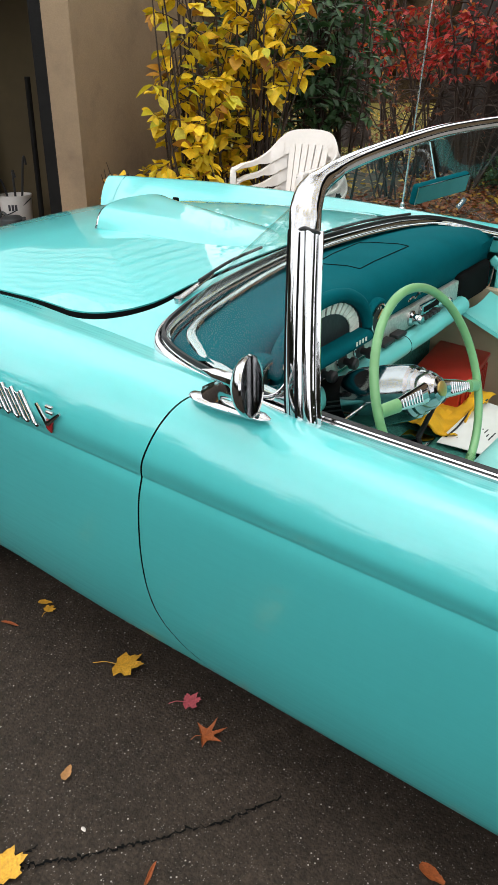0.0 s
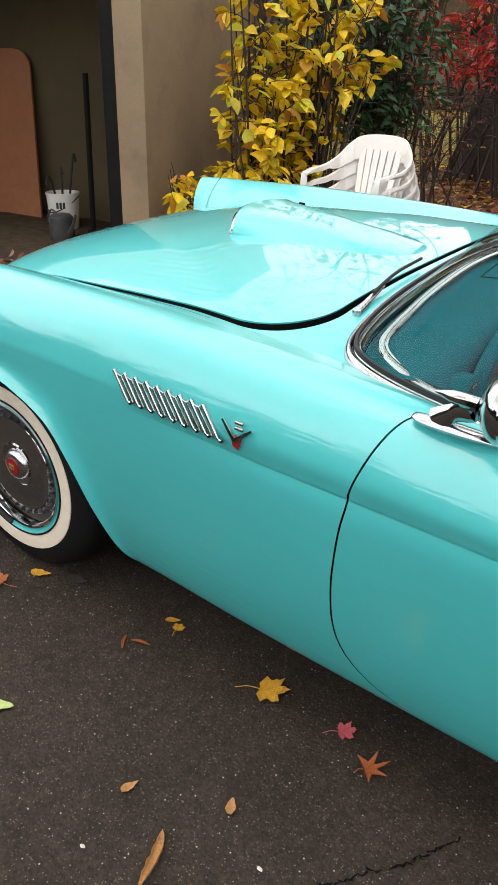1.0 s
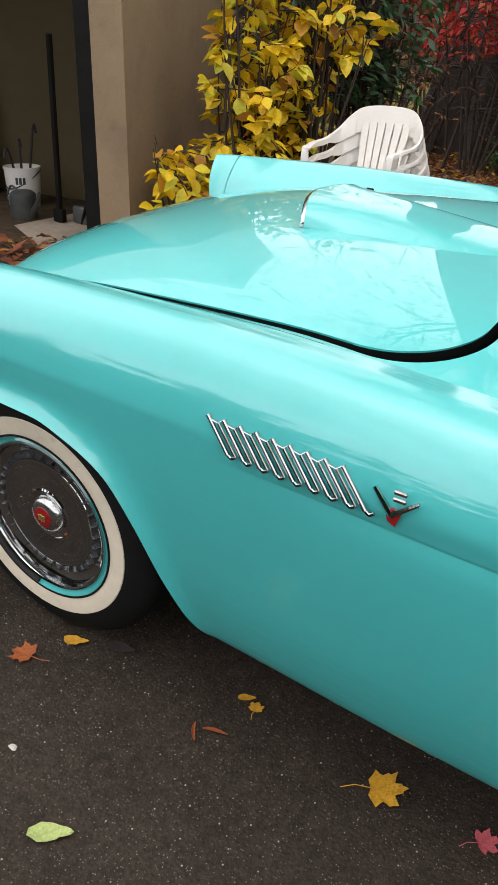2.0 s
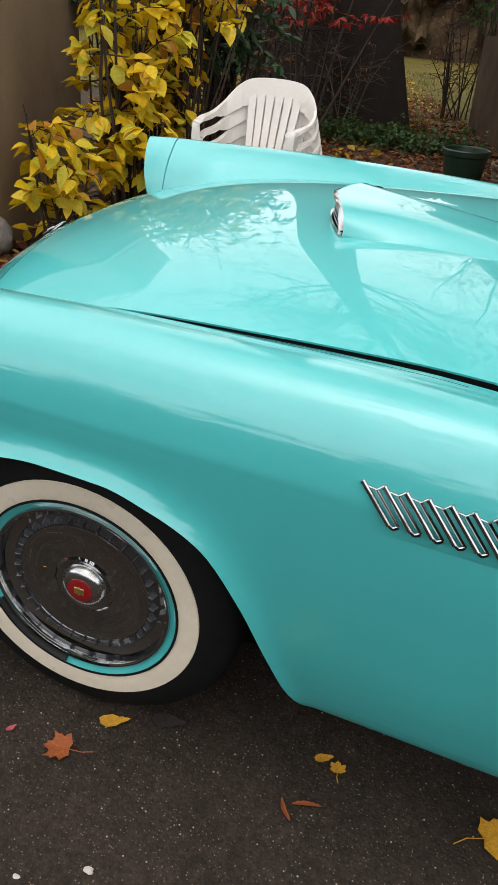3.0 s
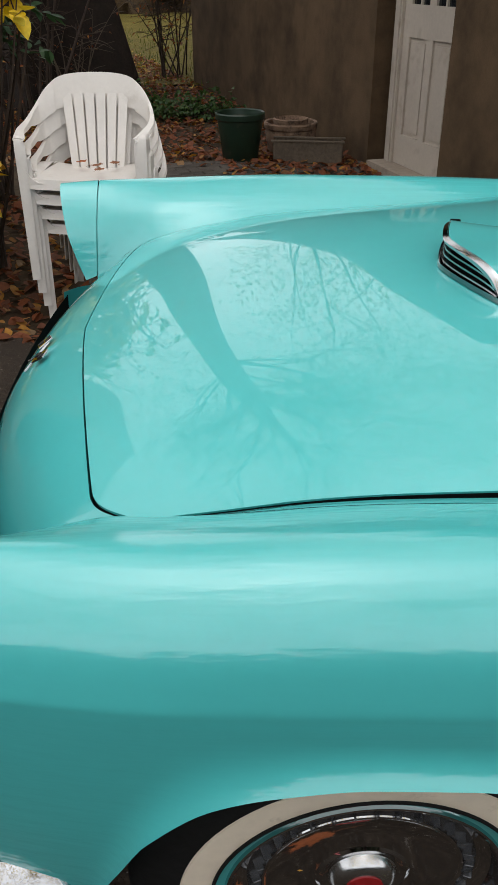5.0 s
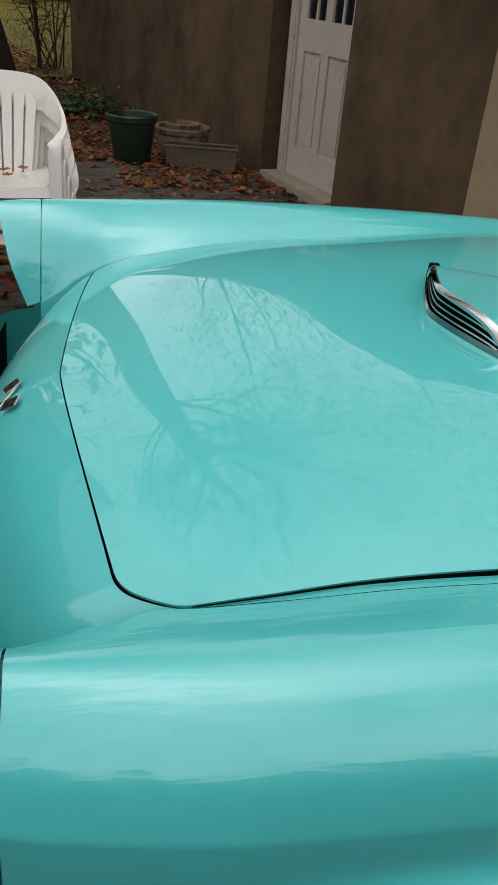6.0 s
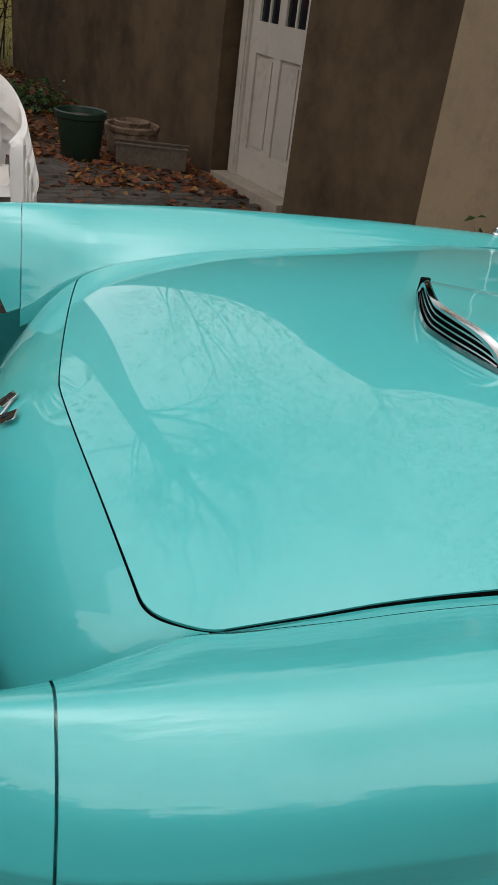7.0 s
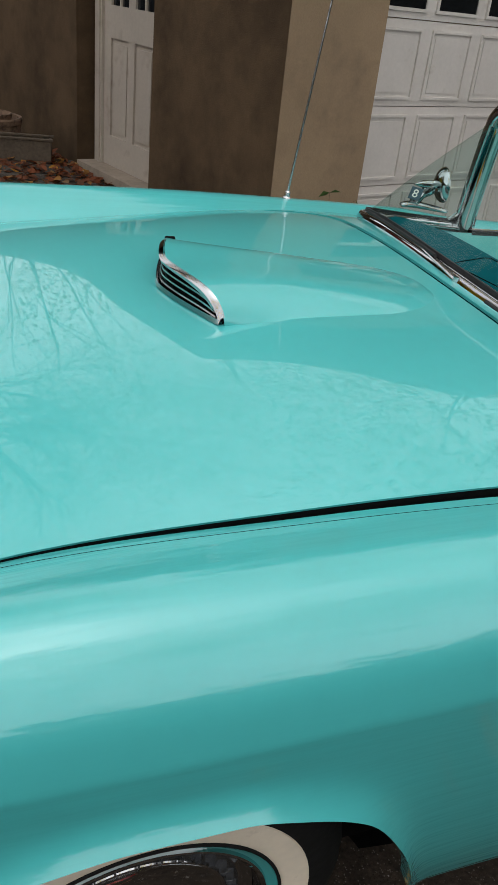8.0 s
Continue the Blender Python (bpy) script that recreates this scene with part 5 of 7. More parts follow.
al.new(a_n.outputs[0], a_g.inputs[0])
a_x = an.new("ShaderNodeMath")
a_x.operation = "MULTIPLY"
al.new(a_g.outputs[0], a_x.inputs[0])
al.new(a_r.outputs[0], a_x.inputs[1])
# a second, finer scatter of dim chips
fine_grit = an.new("ShaderNodeTexVoronoi")
fine_grit.inputs["Scale"].default_value = 230.0
al.new(a_tc.outputs["Object"], fine_grit.inputs["Vector"])
f_s, f_r, f_d, f_x = (an.new(k) for k in ("ShaderNodeSeparateColor", "ShaderNodeMapRange", "ShaderNodeMapRange", "ShaderNodeMath"))
al.new(fine_grit.outputs["Color"], f_s.inputs[0])
f_r.inputs["From Min"].default_value, f_r.inputs["From Max"].default_value, f_r.inputs["To Max"].default_value = 0.82, 1.0, 0.55
al.new(f_s.outputs[0], f_r.inputs["Value"])
f_d.inputs["From Min"].default_value, f_d.inputs["From Max"].default_value = 0.45, 0.15
al.new(fine_grit.outputs["Distance"], f_d.inputs["Value"])
f_x.operation = "MULTIPLY"
al.new(f_r.outputs[0], f_x.inputs[0])
al.new(f_d.outputs[0], f_x.inputs[1])
a_max = an.new("ShaderNodeMath")
a_max.operation = "MAXIMUM"
al.new(a_x.outputs[0], a_max.inputs[0])
al.new(f_x.outputs[0], a_max.inputs[1])
a_m.data_type = "RGBA"
a_b = an["Principled BSDF"]
al.new(a_max.outputs[0], a_m.inputs["Factor"])
al.new(a_b.inputs["Base Color"].links[0].from_socket, a_m.inputs["A"])
a_m.inputs["B"].default_value = (0.40, 0.36, 0.32, 1)
al.new(a_m.outputs["Result"], a_b.inputs["Base Color"])


def ground_z(x, y):
    xc = max(-4.5, min(4.5, x))
    z = -0.055 * xc * max(0.0, min(1.0, 1 - (y - 3) / 4))
    return z + curve_at(y, [(-12, -0.20), (-2.2, -0.085), (-0.9, -0.016), (0.0, 0.0291), (0.95, 0.058), (1.5, 0.010), (2.0, -0.040), (4.0, -0.035), (6.0, -0.032), (7.5, -0.06), (12, -0.04)])


def sheet_of(xs, ys, lift=0.0, test=None):
    vs, fs = grid([[Vector((x, y, ground_z(x, y) + lift)) for x in xs] for y in ys])
    return vs, fs


far = [-600, -200, -80, -40, -25] + stretch(-14, 14, 56) + [25, 40, 80, 200, 600]
ground = tagged(part("ground", sheet_of(far, far, -0.03), EARTH, None, "brown leaf-strewn earth", smooth=0), "", "ground", kind="structure")
edge = [(x, 2.27 + 0.40 * max(-2.2, min(x, 1.6))) for x in stretch(-4.6, 9, 68)]
drive_rows = [[Vector((x, -12 + (ye + 12) * u, ground_z(x, -12 + (ye + 12) * u))) for u in [0.0, 0.3, 0.5, 0.6, 0.7, 0.8, 0.9, 0.95, 1.0]] + [Vector((x, ye + 0.01, ground_z(x, ye) - 0.05))] for x, ye in edge]
drive = tagged(part("driveway", grid(drive_rows, flip=True), ASPHALT, None, "dark worn asphalt with pale grit", smooth=0), "", "driveway", kind="structure")
random.seed(5)


def crack(points, width):
    line = spline([(x, y, ground_z(x, y)) for x, y in points], 14)
    l_rows = []
    for k, p in enumerate(line):
        a = Vector((random.uniform(-1, 1), random.uniform(-1, 1), 0)) * 0.007
        w = width * random.uniform(0.25, 1.7)
        d = (line[min(k + 1, len(line) - 1)] - line[max(k - 1, 0)]).normalized()
        s = Vector((-d.y, d.x, 0)) * w
        l_rows.append([p + a - s + Vector((0, 0, 0.0015)), p + a + s + Vector((0, 0, 0.0015))])
    return grid(l_rows)


part("asphalt_crack", crack([(1.00, -1.50), (1.06, -1.42), (1.125, -1.36), (1.157, -1.328), (1.203, -1.277), (1.249, -1.224), (1.282, -1.183), (1.316, -1.141), (1.348, -1.086), (1.413, -1.012), (1.436, -0.96), (1.479, -0.892)], 0.0026), DARK, drive, "thin branching crack", smooth=0)
part("asphalt_crack", crack([(1.105, -1.37), (1.115, -1.33), (1.135, -1.293)], 0.0013), DARK, drive, smooth=0)

tagged(part("lawn", sheet_of(stretch(-30, 20, 40), stretch(11.5, 60, 24), -0.004), LAWN, None, "yellowing autumn lawn", smooth=0), "", "lawn", kind="structure")

# ---- house with a recessed side door and a panelled garage door
D_ALONG, D_OUT = Vector((-0.25, 0.968, 0)).normalized(), Vector((0.968, 0.25, 0)).normalized()
HC = Vector((1.90, 3.12, 0))


def slab(origin, du, dv, u0, u1, v0, v1, z0, z1):
    """An upright block in a plan frame of two directions."""
    o = Vector(origin)
    c = [o + du * u + dv * v for u, v in ((u0, v0), (u1, v0), (u1, v1), (u0, v1))]
    vs = [Vector((p.x, p.y, z)) for z in (z0, z1) for p in c]
    fs = [(3, 2, 1, 0), (4, 5, 6, 7), (0, 1, 5, 4), (1, 2, 6, 5), (2, 3, 7, 6), (3, 0, 4, 7)]
    if du.cross(dv).z < 0:
        fs = [f[::-1] for f in fs]
    return vs, fs


def wall(name, pieces, material, label):
    return tagged(part(name, join(*pieces), material, None, label, smooth=0), "", "wall", kind="structure")


S = lambda u0, u1, v0, v1, z0, z1: slab(HC, D_ALONG, D_OUT, u0, u1, v0, v1, z0, z1)
wall("wall_side", [S(0.0, 1.49, 0.0, 0.30, -0.6, 3.05), S(2.72, 9.1, 0.0, 0.30, -0.6, 3.05), S(1.49, 2.72, 0.0, 0.30, 2.16, 3.05), S(1.49, 2.72, 0.20, 0.30, -0.6, 2.16)], STUCCO, "stained grey-brown stucco side wall, shade put into its colour")
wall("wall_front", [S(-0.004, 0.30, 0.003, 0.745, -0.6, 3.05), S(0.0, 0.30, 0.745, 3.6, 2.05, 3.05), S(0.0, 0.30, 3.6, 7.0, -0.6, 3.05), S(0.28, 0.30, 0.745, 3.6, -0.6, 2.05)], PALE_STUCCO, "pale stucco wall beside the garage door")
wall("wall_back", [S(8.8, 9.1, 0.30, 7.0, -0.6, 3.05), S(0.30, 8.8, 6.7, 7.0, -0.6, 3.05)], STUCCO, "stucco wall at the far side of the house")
SHINGLE = principled("dark_shingle", (0.05, 0.045, 0.04), 0.9, mottle=[(3, 0.2), (30, 0.3)])


def roof_pt(u, v, z):
    p = HC + D_ALONG * u + D_OUT * v
    return Vector((p.x, p.y, z))


# The eaves are out of view; their depth is assumed, to shade the side wall.
rv = [roof_pt(-0.6, -0.75, 2.98), roof_pt(9.6, -0.75, 2.98), roof_pt(9.6, 3.4, 4.7), roof_pt(-0.6, 3.4, 4.7), roof_pt(9.6, 7.6, 2.98), roof_pt(-0.6, 7.6, 2.98)]
rv += [v + Vector((0, 0, 0.14)) for v in rv]
roof = tagged(part("roof", (rv, [(0, 1, 2, 3), (3, 2, 4, 5), (9, 8, 7, 6), (11, 10, 8, 9), (0, 6, 7, 1), (4, 10, 11, 5), (0, 3, 9, 6), (3, 5, 11, 9), (1, 7, 8, 2), (2, 8, 10, 4)]), SHINGLE, None, "dark shingle roof with unseen eaves, deepened to shade the wall", smooth=0), "", "roof", kind="structure")
gz = ground_z(1.5, 5.3)
doorway = tagged(thing("door_1", "white panelled side door with small upper panes, shut", "door", kind="structure"), kind="structure")


def on_wall(u0, u1, v0, v1, z0, z1):
    return S(u0, u1, v0, v1, z0, z1)


# Grimy white door paint; the recess's shade is put into its base colour.
DOOR_PAINT = principled("shaded_grimy_white_paint", (0.46, 0.40, 0.335), 0.5, mottle=[(3, 0.08), (40, 0.05)], bump=(60, 0.06), grime=(5, 0.55, 0.80, (0.26, 0.20, 0.15)))
D0, D1, DZ = 1.63, 2.52, gz + 0.07
part("door_casing", join(on_wall(D1, D1 + 0.12, 0.125, 0.20, gz, DZ + 2.10), on_wall(D0 - 0.12, D0, 0.125, 0.20, gz, DZ + 2.10), on_wall(D0 - 0.12, D1 + 0.12, 0.125, 0.20, DZ + 2.05, 2.155), on_wall(D1 + 0.02, D1 + 0.05, 0.112, 0.125, gz, DZ + 2.05)), DOOR_PAINT, doorway, "white flaking door casing", smooth=0)
part("door_sill", on_wall(D0 - 0.1, D1 + 0.14, -0.03, 0.20, gz - 0.1, DZ - 0.002), CONCRETE, doorway, "pale worn sill", smooth=0)
STILES = [(D0, D0 + 0.11), ((D0 + D1) / 2 - 0.05, (D0 + D1) / 2 + 0.05), (D1 - 0.11, D1)]
leaf_parts = [on_wall(a, b, 0.150, 0.19, DZ, DZ + 2.03) for a, b in STILES]
for a, b in ((DZ, DZ + 0.24), (DZ + 0.97, DZ + 1.20), (DZ + 1.92, DZ + 2.03)):
    for (s0, s1) in ((STILES[0][1], STILES[1][0]), (STILES[1][1], STILES[2][0])):
        leaf_parts.append(on_wall(s0, s1, 0.150, 0.19, a, b))
leaf = part("door_leaf", join(*leaf_parts), DOOR_PAINT, doorway, smooth=0)
for (s0, s1) in ((STILES[0][1], STILES[1][0]), (STILES[1][1], STILES[2][0])):
    part("door_panel", join(on_wall(s0, s1, 0.168, 0.185, DZ + 0.24, DZ + 0.97), on_wall(s0 + 0.035, s1 - 0.035, 0.158, 0.168, DZ + 0.275, DZ + 0.935)), DOOR_PAINT, leaf, smooth=0)
    part("door_pane", on_wall(s0, s1, 0.170, 0.176, DZ + 1.20, DZ + 1.92), principled("dark_pane", (0.01, 0.012, 0.014), 0.05, mottle=[(3, 0.2)]), leaf, "dark glass pane", smooth=0)
    part("glazing_bar", on_wall((s0 + s1) / 2 - 0.012, (s0 + s1) / 2 + 0.012, 0.155, 0.170, DZ + 1.20, DZ + 1.92), DOOR_PAINT, leaf, smooth=0)

gdoor = tagged(thing("garage_door", "white sectional garage door with raised panels, shut", "garage door", kind="structure"), kind="structure")
GZ = ground_z(2.9, 3.4) - 0.02
SEC, PW = 0.515, 0.492
for r in range(4):
    z0 = GZ + 0.02 + SEC * r
    sec = part("door_section", S(0.10, 0.14, 0.745, 3.6, z0, z0 + SEC - 0.006), WHITE_PAINT, gdoor, smooth=0)
    for c in range(6):
        p0 = 0.745 + 0.05 + c * PW
        if r == 3:
            part("door_light", S(0.094, 0.100, p0, p0 + 0.37, z0 + 0.06, z0 + 0.44), principled("dark_light", (0.008, 0.009, 0.010), 0.08, mottle=[(3, 0.2)]), sec, "dark glass light", smooth=0)
            fr = [(p0 - 0.02, p0, z0 + 0.04, z0 + 0.46), (p0 + 0.37, p0 + 0.39, z0 + 0.04, z0 + 0.46), (p0, p0 + 0.37, z0 + 0.44, z0 + 0.46), (p0, p0 + 0.37, z0 + 0.04, z0 + 0.06)]
        else:
            fr = [(p0 - 0.012, p0 + 0.004, z0 + 0.04, z0 + 0.46), (p0 + 0.366, p0 + 0.382, z0 + 0.04, z0 + 0.46), (p0 + 0.004, p0 + 0.366, z0 + 0.444, z0 + 0.46), (p0 + 0.004, p0 + 0.366, z0 + 0.04, z0 + 0.056)]
        part("panel_moulding", join(*[S(0.086, 0.100, a, b, c0, c1) for a, b, c0, c1 in fr]), WHITE_PAINT, sec, smooth=0)
        if r != 3:
            part("panel", S(0.094, 0.100, p0 + 0.03, p0 + 0.34, z0 + 0.082, z0 + 0.418), WHITE_PAINT, sec, smooth=0)
part("door_jamb", join(S(0.06, 0.16, 0.745, 0.765, GZ, 2.05), S(0.06, 0.16, 3.58, 3.6, GZ, 2.05)), WHITE_PAINT, gdoor, smooth=0)

# ---- open garage across the drive
C0 = Vector((-2.02, 1.80, 0))
G = lambda u0, u1, v0, v1, z0, z1: slab(C0, D_ALONG, D_OUT, u0, u1, v0, v1, z0, z1)
def at_garage(u, v, z):
    return C0 + D_ALONG * u + D_OUT * v + Vector((0, 0, z))


wall("wall_garage", [G(0.0, 1.75, -0.205, 0.0, -0.3, 2.85)], PALE_STUCCO, "pale stucco corner of the open garage")
wall("wall_garage_end", [G(0.0, 0.2, -3.2, -2.9, -0.3, 2.85)], PALE_STUCCO, "pale stucco pier at the garage's far side")
# Lintel above the view, placed low so that the garage inside turns darker.
wall("wall_garage_lintel", [G(0.0, 0.2, -2.9, -0.205, 2.2, 2.85)], PALE_STUCCO, "unseen pale stucco wall over the garage opening, set low for shade")
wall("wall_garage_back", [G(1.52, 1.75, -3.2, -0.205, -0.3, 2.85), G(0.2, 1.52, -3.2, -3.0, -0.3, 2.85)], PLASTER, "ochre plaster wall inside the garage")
SIDING = principled("white_clapboard", (0.66, 0.64, 0.60), 0.6, mottle=[(2, 0.06), (30, 0.05)], bump=(40, 0.1))


def clapboard(along, z0):
    """One overlapping board of the upper wall, its foot proud."""
    a, b = (at_garage(0.0, -3.2, 0), at_garage(0.0, 0.0, 0)) if along == "front" else (at_garage(0.0, 0.0, 0), at_garage(1.75, 0.0, 0))
    o = -D_ALONG if along == "front" else D_OUT
    sec = [(0.004, 0.15), (0.026, 0.0), (0.004, 0.0)]
    vs = [p + o * d + Vector((0, 0, z0 + h)) for p in (a, b) for d, h in sec]
    return vs, [(0, 1, 4, 3), (1, 2, 5, 4), (2, 0, 3, 5), (2, 1, 0), (3, 4, 5)]


for where in ("front", "side"):
    tagged(part("wall_siding", join(*[clapboard(where, 2.24 + 0.14 * k) for k in range(9)]), SIDING, None, "white clapboard siding high on the garage", smooth=0), "", "wall", kind="structure")
wall("wall_garage_upper", [G(0.0, 0.15, -3.2, 0.0, 2.86, 3.5), G(0.15, 1.75, -0.15, 0.0, 2.86, 3.5)], SIDING, "white boarded upper wall of the garage")
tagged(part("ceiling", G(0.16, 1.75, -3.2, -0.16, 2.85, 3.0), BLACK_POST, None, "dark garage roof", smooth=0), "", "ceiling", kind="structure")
tagged(part("garage_floor", G(-0.25, 1.52, -3.0, -0.207, 0.0, ground_z(-2.3, 1.8) + 0.012), CONCRETE, None, "stained concrete garage floor with leaves", smooth=0), "", "floor", kind="structure")
tagged(part("door_post", G(0.02, 0.13, -0.315, -0.207, 0.05, 2.25), BLACK_POST, None, "black painted garage door post", smooth=0), "", "post", kind="structure")
GF = ground_z(-2.3, 1.8) + 0.012
bm = bmesh.new()
bmesh.ops.create_icosphere(bm, subdivisions=3, radius=0.16)
for v in bm.verts:
    n_ = noise.noise(v.co * 9) * 0.06 + noise.noise(v.co * 22) * 0.02
    v.co = Vector((v.co.x * 1.25, v.co.y * 0.7, v.co.z * 0.75)) * (1 + n_ * 3)
tagged(part("footing_stone", bm, STONE, None, "rough pale stone at the wall's foot", m=Matrix.Translation(C0 + Vector((-0.07, -0.05, GF + 0.05)))), "", "stone")


lean = Matrix.Translation(at_garage(1.30, -2.55, GF)) @ Matrix.Rotation(math.atan2(D_OUT.y, D_OUT.x), 4, "Z") @ Matrix.Rotation(radians(-7), 4, "X")
rim_b = [(-0.66, 0.0), (0.69, 0.0)] + [(0.43 + 0.17 * math.sin(a), 1.26 + 0.17 * math.cos(a)) for a in stretch(math.pi / 2, 0, 8)] + [(-0.49 - 0.17 * math.sin(a), 1.26 + 0.17 * math.cos(a)) for a in stretch(0, math.pi / 2, 8)]
nb = len(rim_b)
slab_b = ([Vector((x, y, z)) for y in (-0.011, 0.011) for x, z in rim_b], [tuple(range(nb)), tuple(range(2 * nb - 1, nb - 1, -1))] + [(k, k + nb, (k + 1) % nb + nb, (k + 1) % nb) for k in range(nb)])
bd = tagged(part("leaning_board", slab_b, BOARD, None, "orange-brown board leaning on the garage wall", m=lean), "", "board")
for dz in (0.3, 0.95):
    part("board_batten", box(0.02, 0.014, 0.5, 0.004, 1, (-0.2 + dz * 0.3, -0.018, dz)), TIMBER, bd)
bucket = thing("work_bucket", "white bucket with dark tools in it", "bucket", Matrix.Translation(at_garage(1.12, -1.485, GF)))
part("bucket_body", lathe([(0.0, 0.004), (0.11, 0.004), (0.115, 0.0), (0.12, 0.02), (0.138, 0.30), (0.143, 0.30), (0.143, 0.315), (0.133, 0.315), (0.13, 0.29), (0.112, 0.02), (0.0, 0.02)], 32), RESIN, bucket)
part("bucket_print", join(*[moved(box(0.003, 0.02, 0.05, 0, 1, (0.134, 0, 0.22)), Matrix.Rotation(radians(a), 4, "Z")) for a in (-62, -50, -38)]), INK, bucket, "dark bars of print")
part("bucket_handle", tube([Vector((0.14 * math.cos(a), 0.06, 0.29 - 0.13 * math.sin(a))) + Vector((0, -0.2 * math.sin(a), 0)) for a in stretch(0, math.pi, 16)], 0.005, 6), BLACK, bucket)
for a, h, k in ((20, 0.62, 0.16), (140, 0.50, 0.10), (260, 0.45, 0.13)):
    c, s = math.cos(radians(a)), math.sin(radians(a))
    part("tool_handle", tube(spline([(0.03 * c, 0.03 * s, 0.05), (0.08 * c, 0.08 * s, 0.35), ((0.08 + k * 0.3) * c, (0.08 + k * 0.3) * s, h), ((0.02 + k * 0.7) * c, (0.02 + k) * s, h - 0.06)], 5), 0.010, 8), BLACK, bucket)
can = thing("watering_can", "dented grey metal watering can", "watering can", Matrix.Translation(at_garage(0.76, -1.26, GF)))
part("can_body", lathe([(0.0, 0.0), (0.095, 0.0), (0.10, 0.01), (0.095, 0.18), (0.07, 0.20), (0.0, 0.205)], 28), GALV, can)
part("can_spout", tube([(0.08, 0, 0.04), (0.20, -0.05, 0.14), (0.26, -0.07, 0.22)], [0.025, 0.015, 0.012], 10), GALV, can)
part("can_handle", tube(spline([(-0.09, 0, 0.06), (-0.16, 0, 0.14), (-0.12, 0, 0.22), (-0.05, 0, 0.20)], 5), 0.009, 8), GALV, can)
pole = thing("tool_pole", "dark pole leaning on the garage wall", "pole", Matrix.Translation((-3.13, 2.29, GF)))
part("pole_shaft", tube([(0, 0, 0), (0.05, -0.02, 1.24)], 0.022, 10), BLACK_POST, pole)
part("pole_foot", box(0.10, 0.05, 0.10, 0.015, 2, (0, 0, 0.05)), BLACK_POST, pole)
pole2 = thing("garden_tool", "dark garden tool leaning by the post", "garden tool", Matrix.Translation(at_garage(0.55, -0.62, GF)))
part("tool_shaft", tube([(-0.20, 0.16, 0.0), (0.16, 0.02, 0.62)], 0.013, 10), BLACK_POST, pole2)
part("tool_shaft", tube([(-0.02, 0.05, 0.0), (0.06, -0.05, 0.40)], 0.012, 10), TIMBER, pole2)
part("tool_blade", box(0.16, 0.03, 0.13, 0.02, 2, (-0.20, 0.16, 0.065)), GALV, pole2)


# ---- stacked resin chairs
def leg_round(u):
    """A quarter round over the first tenth of a leg's length."""
    r = max(0.0, 1 - u / 0.09)
    return 0.35 + 0.65 * math.sqrt(max(0.0, 1 - r * r))


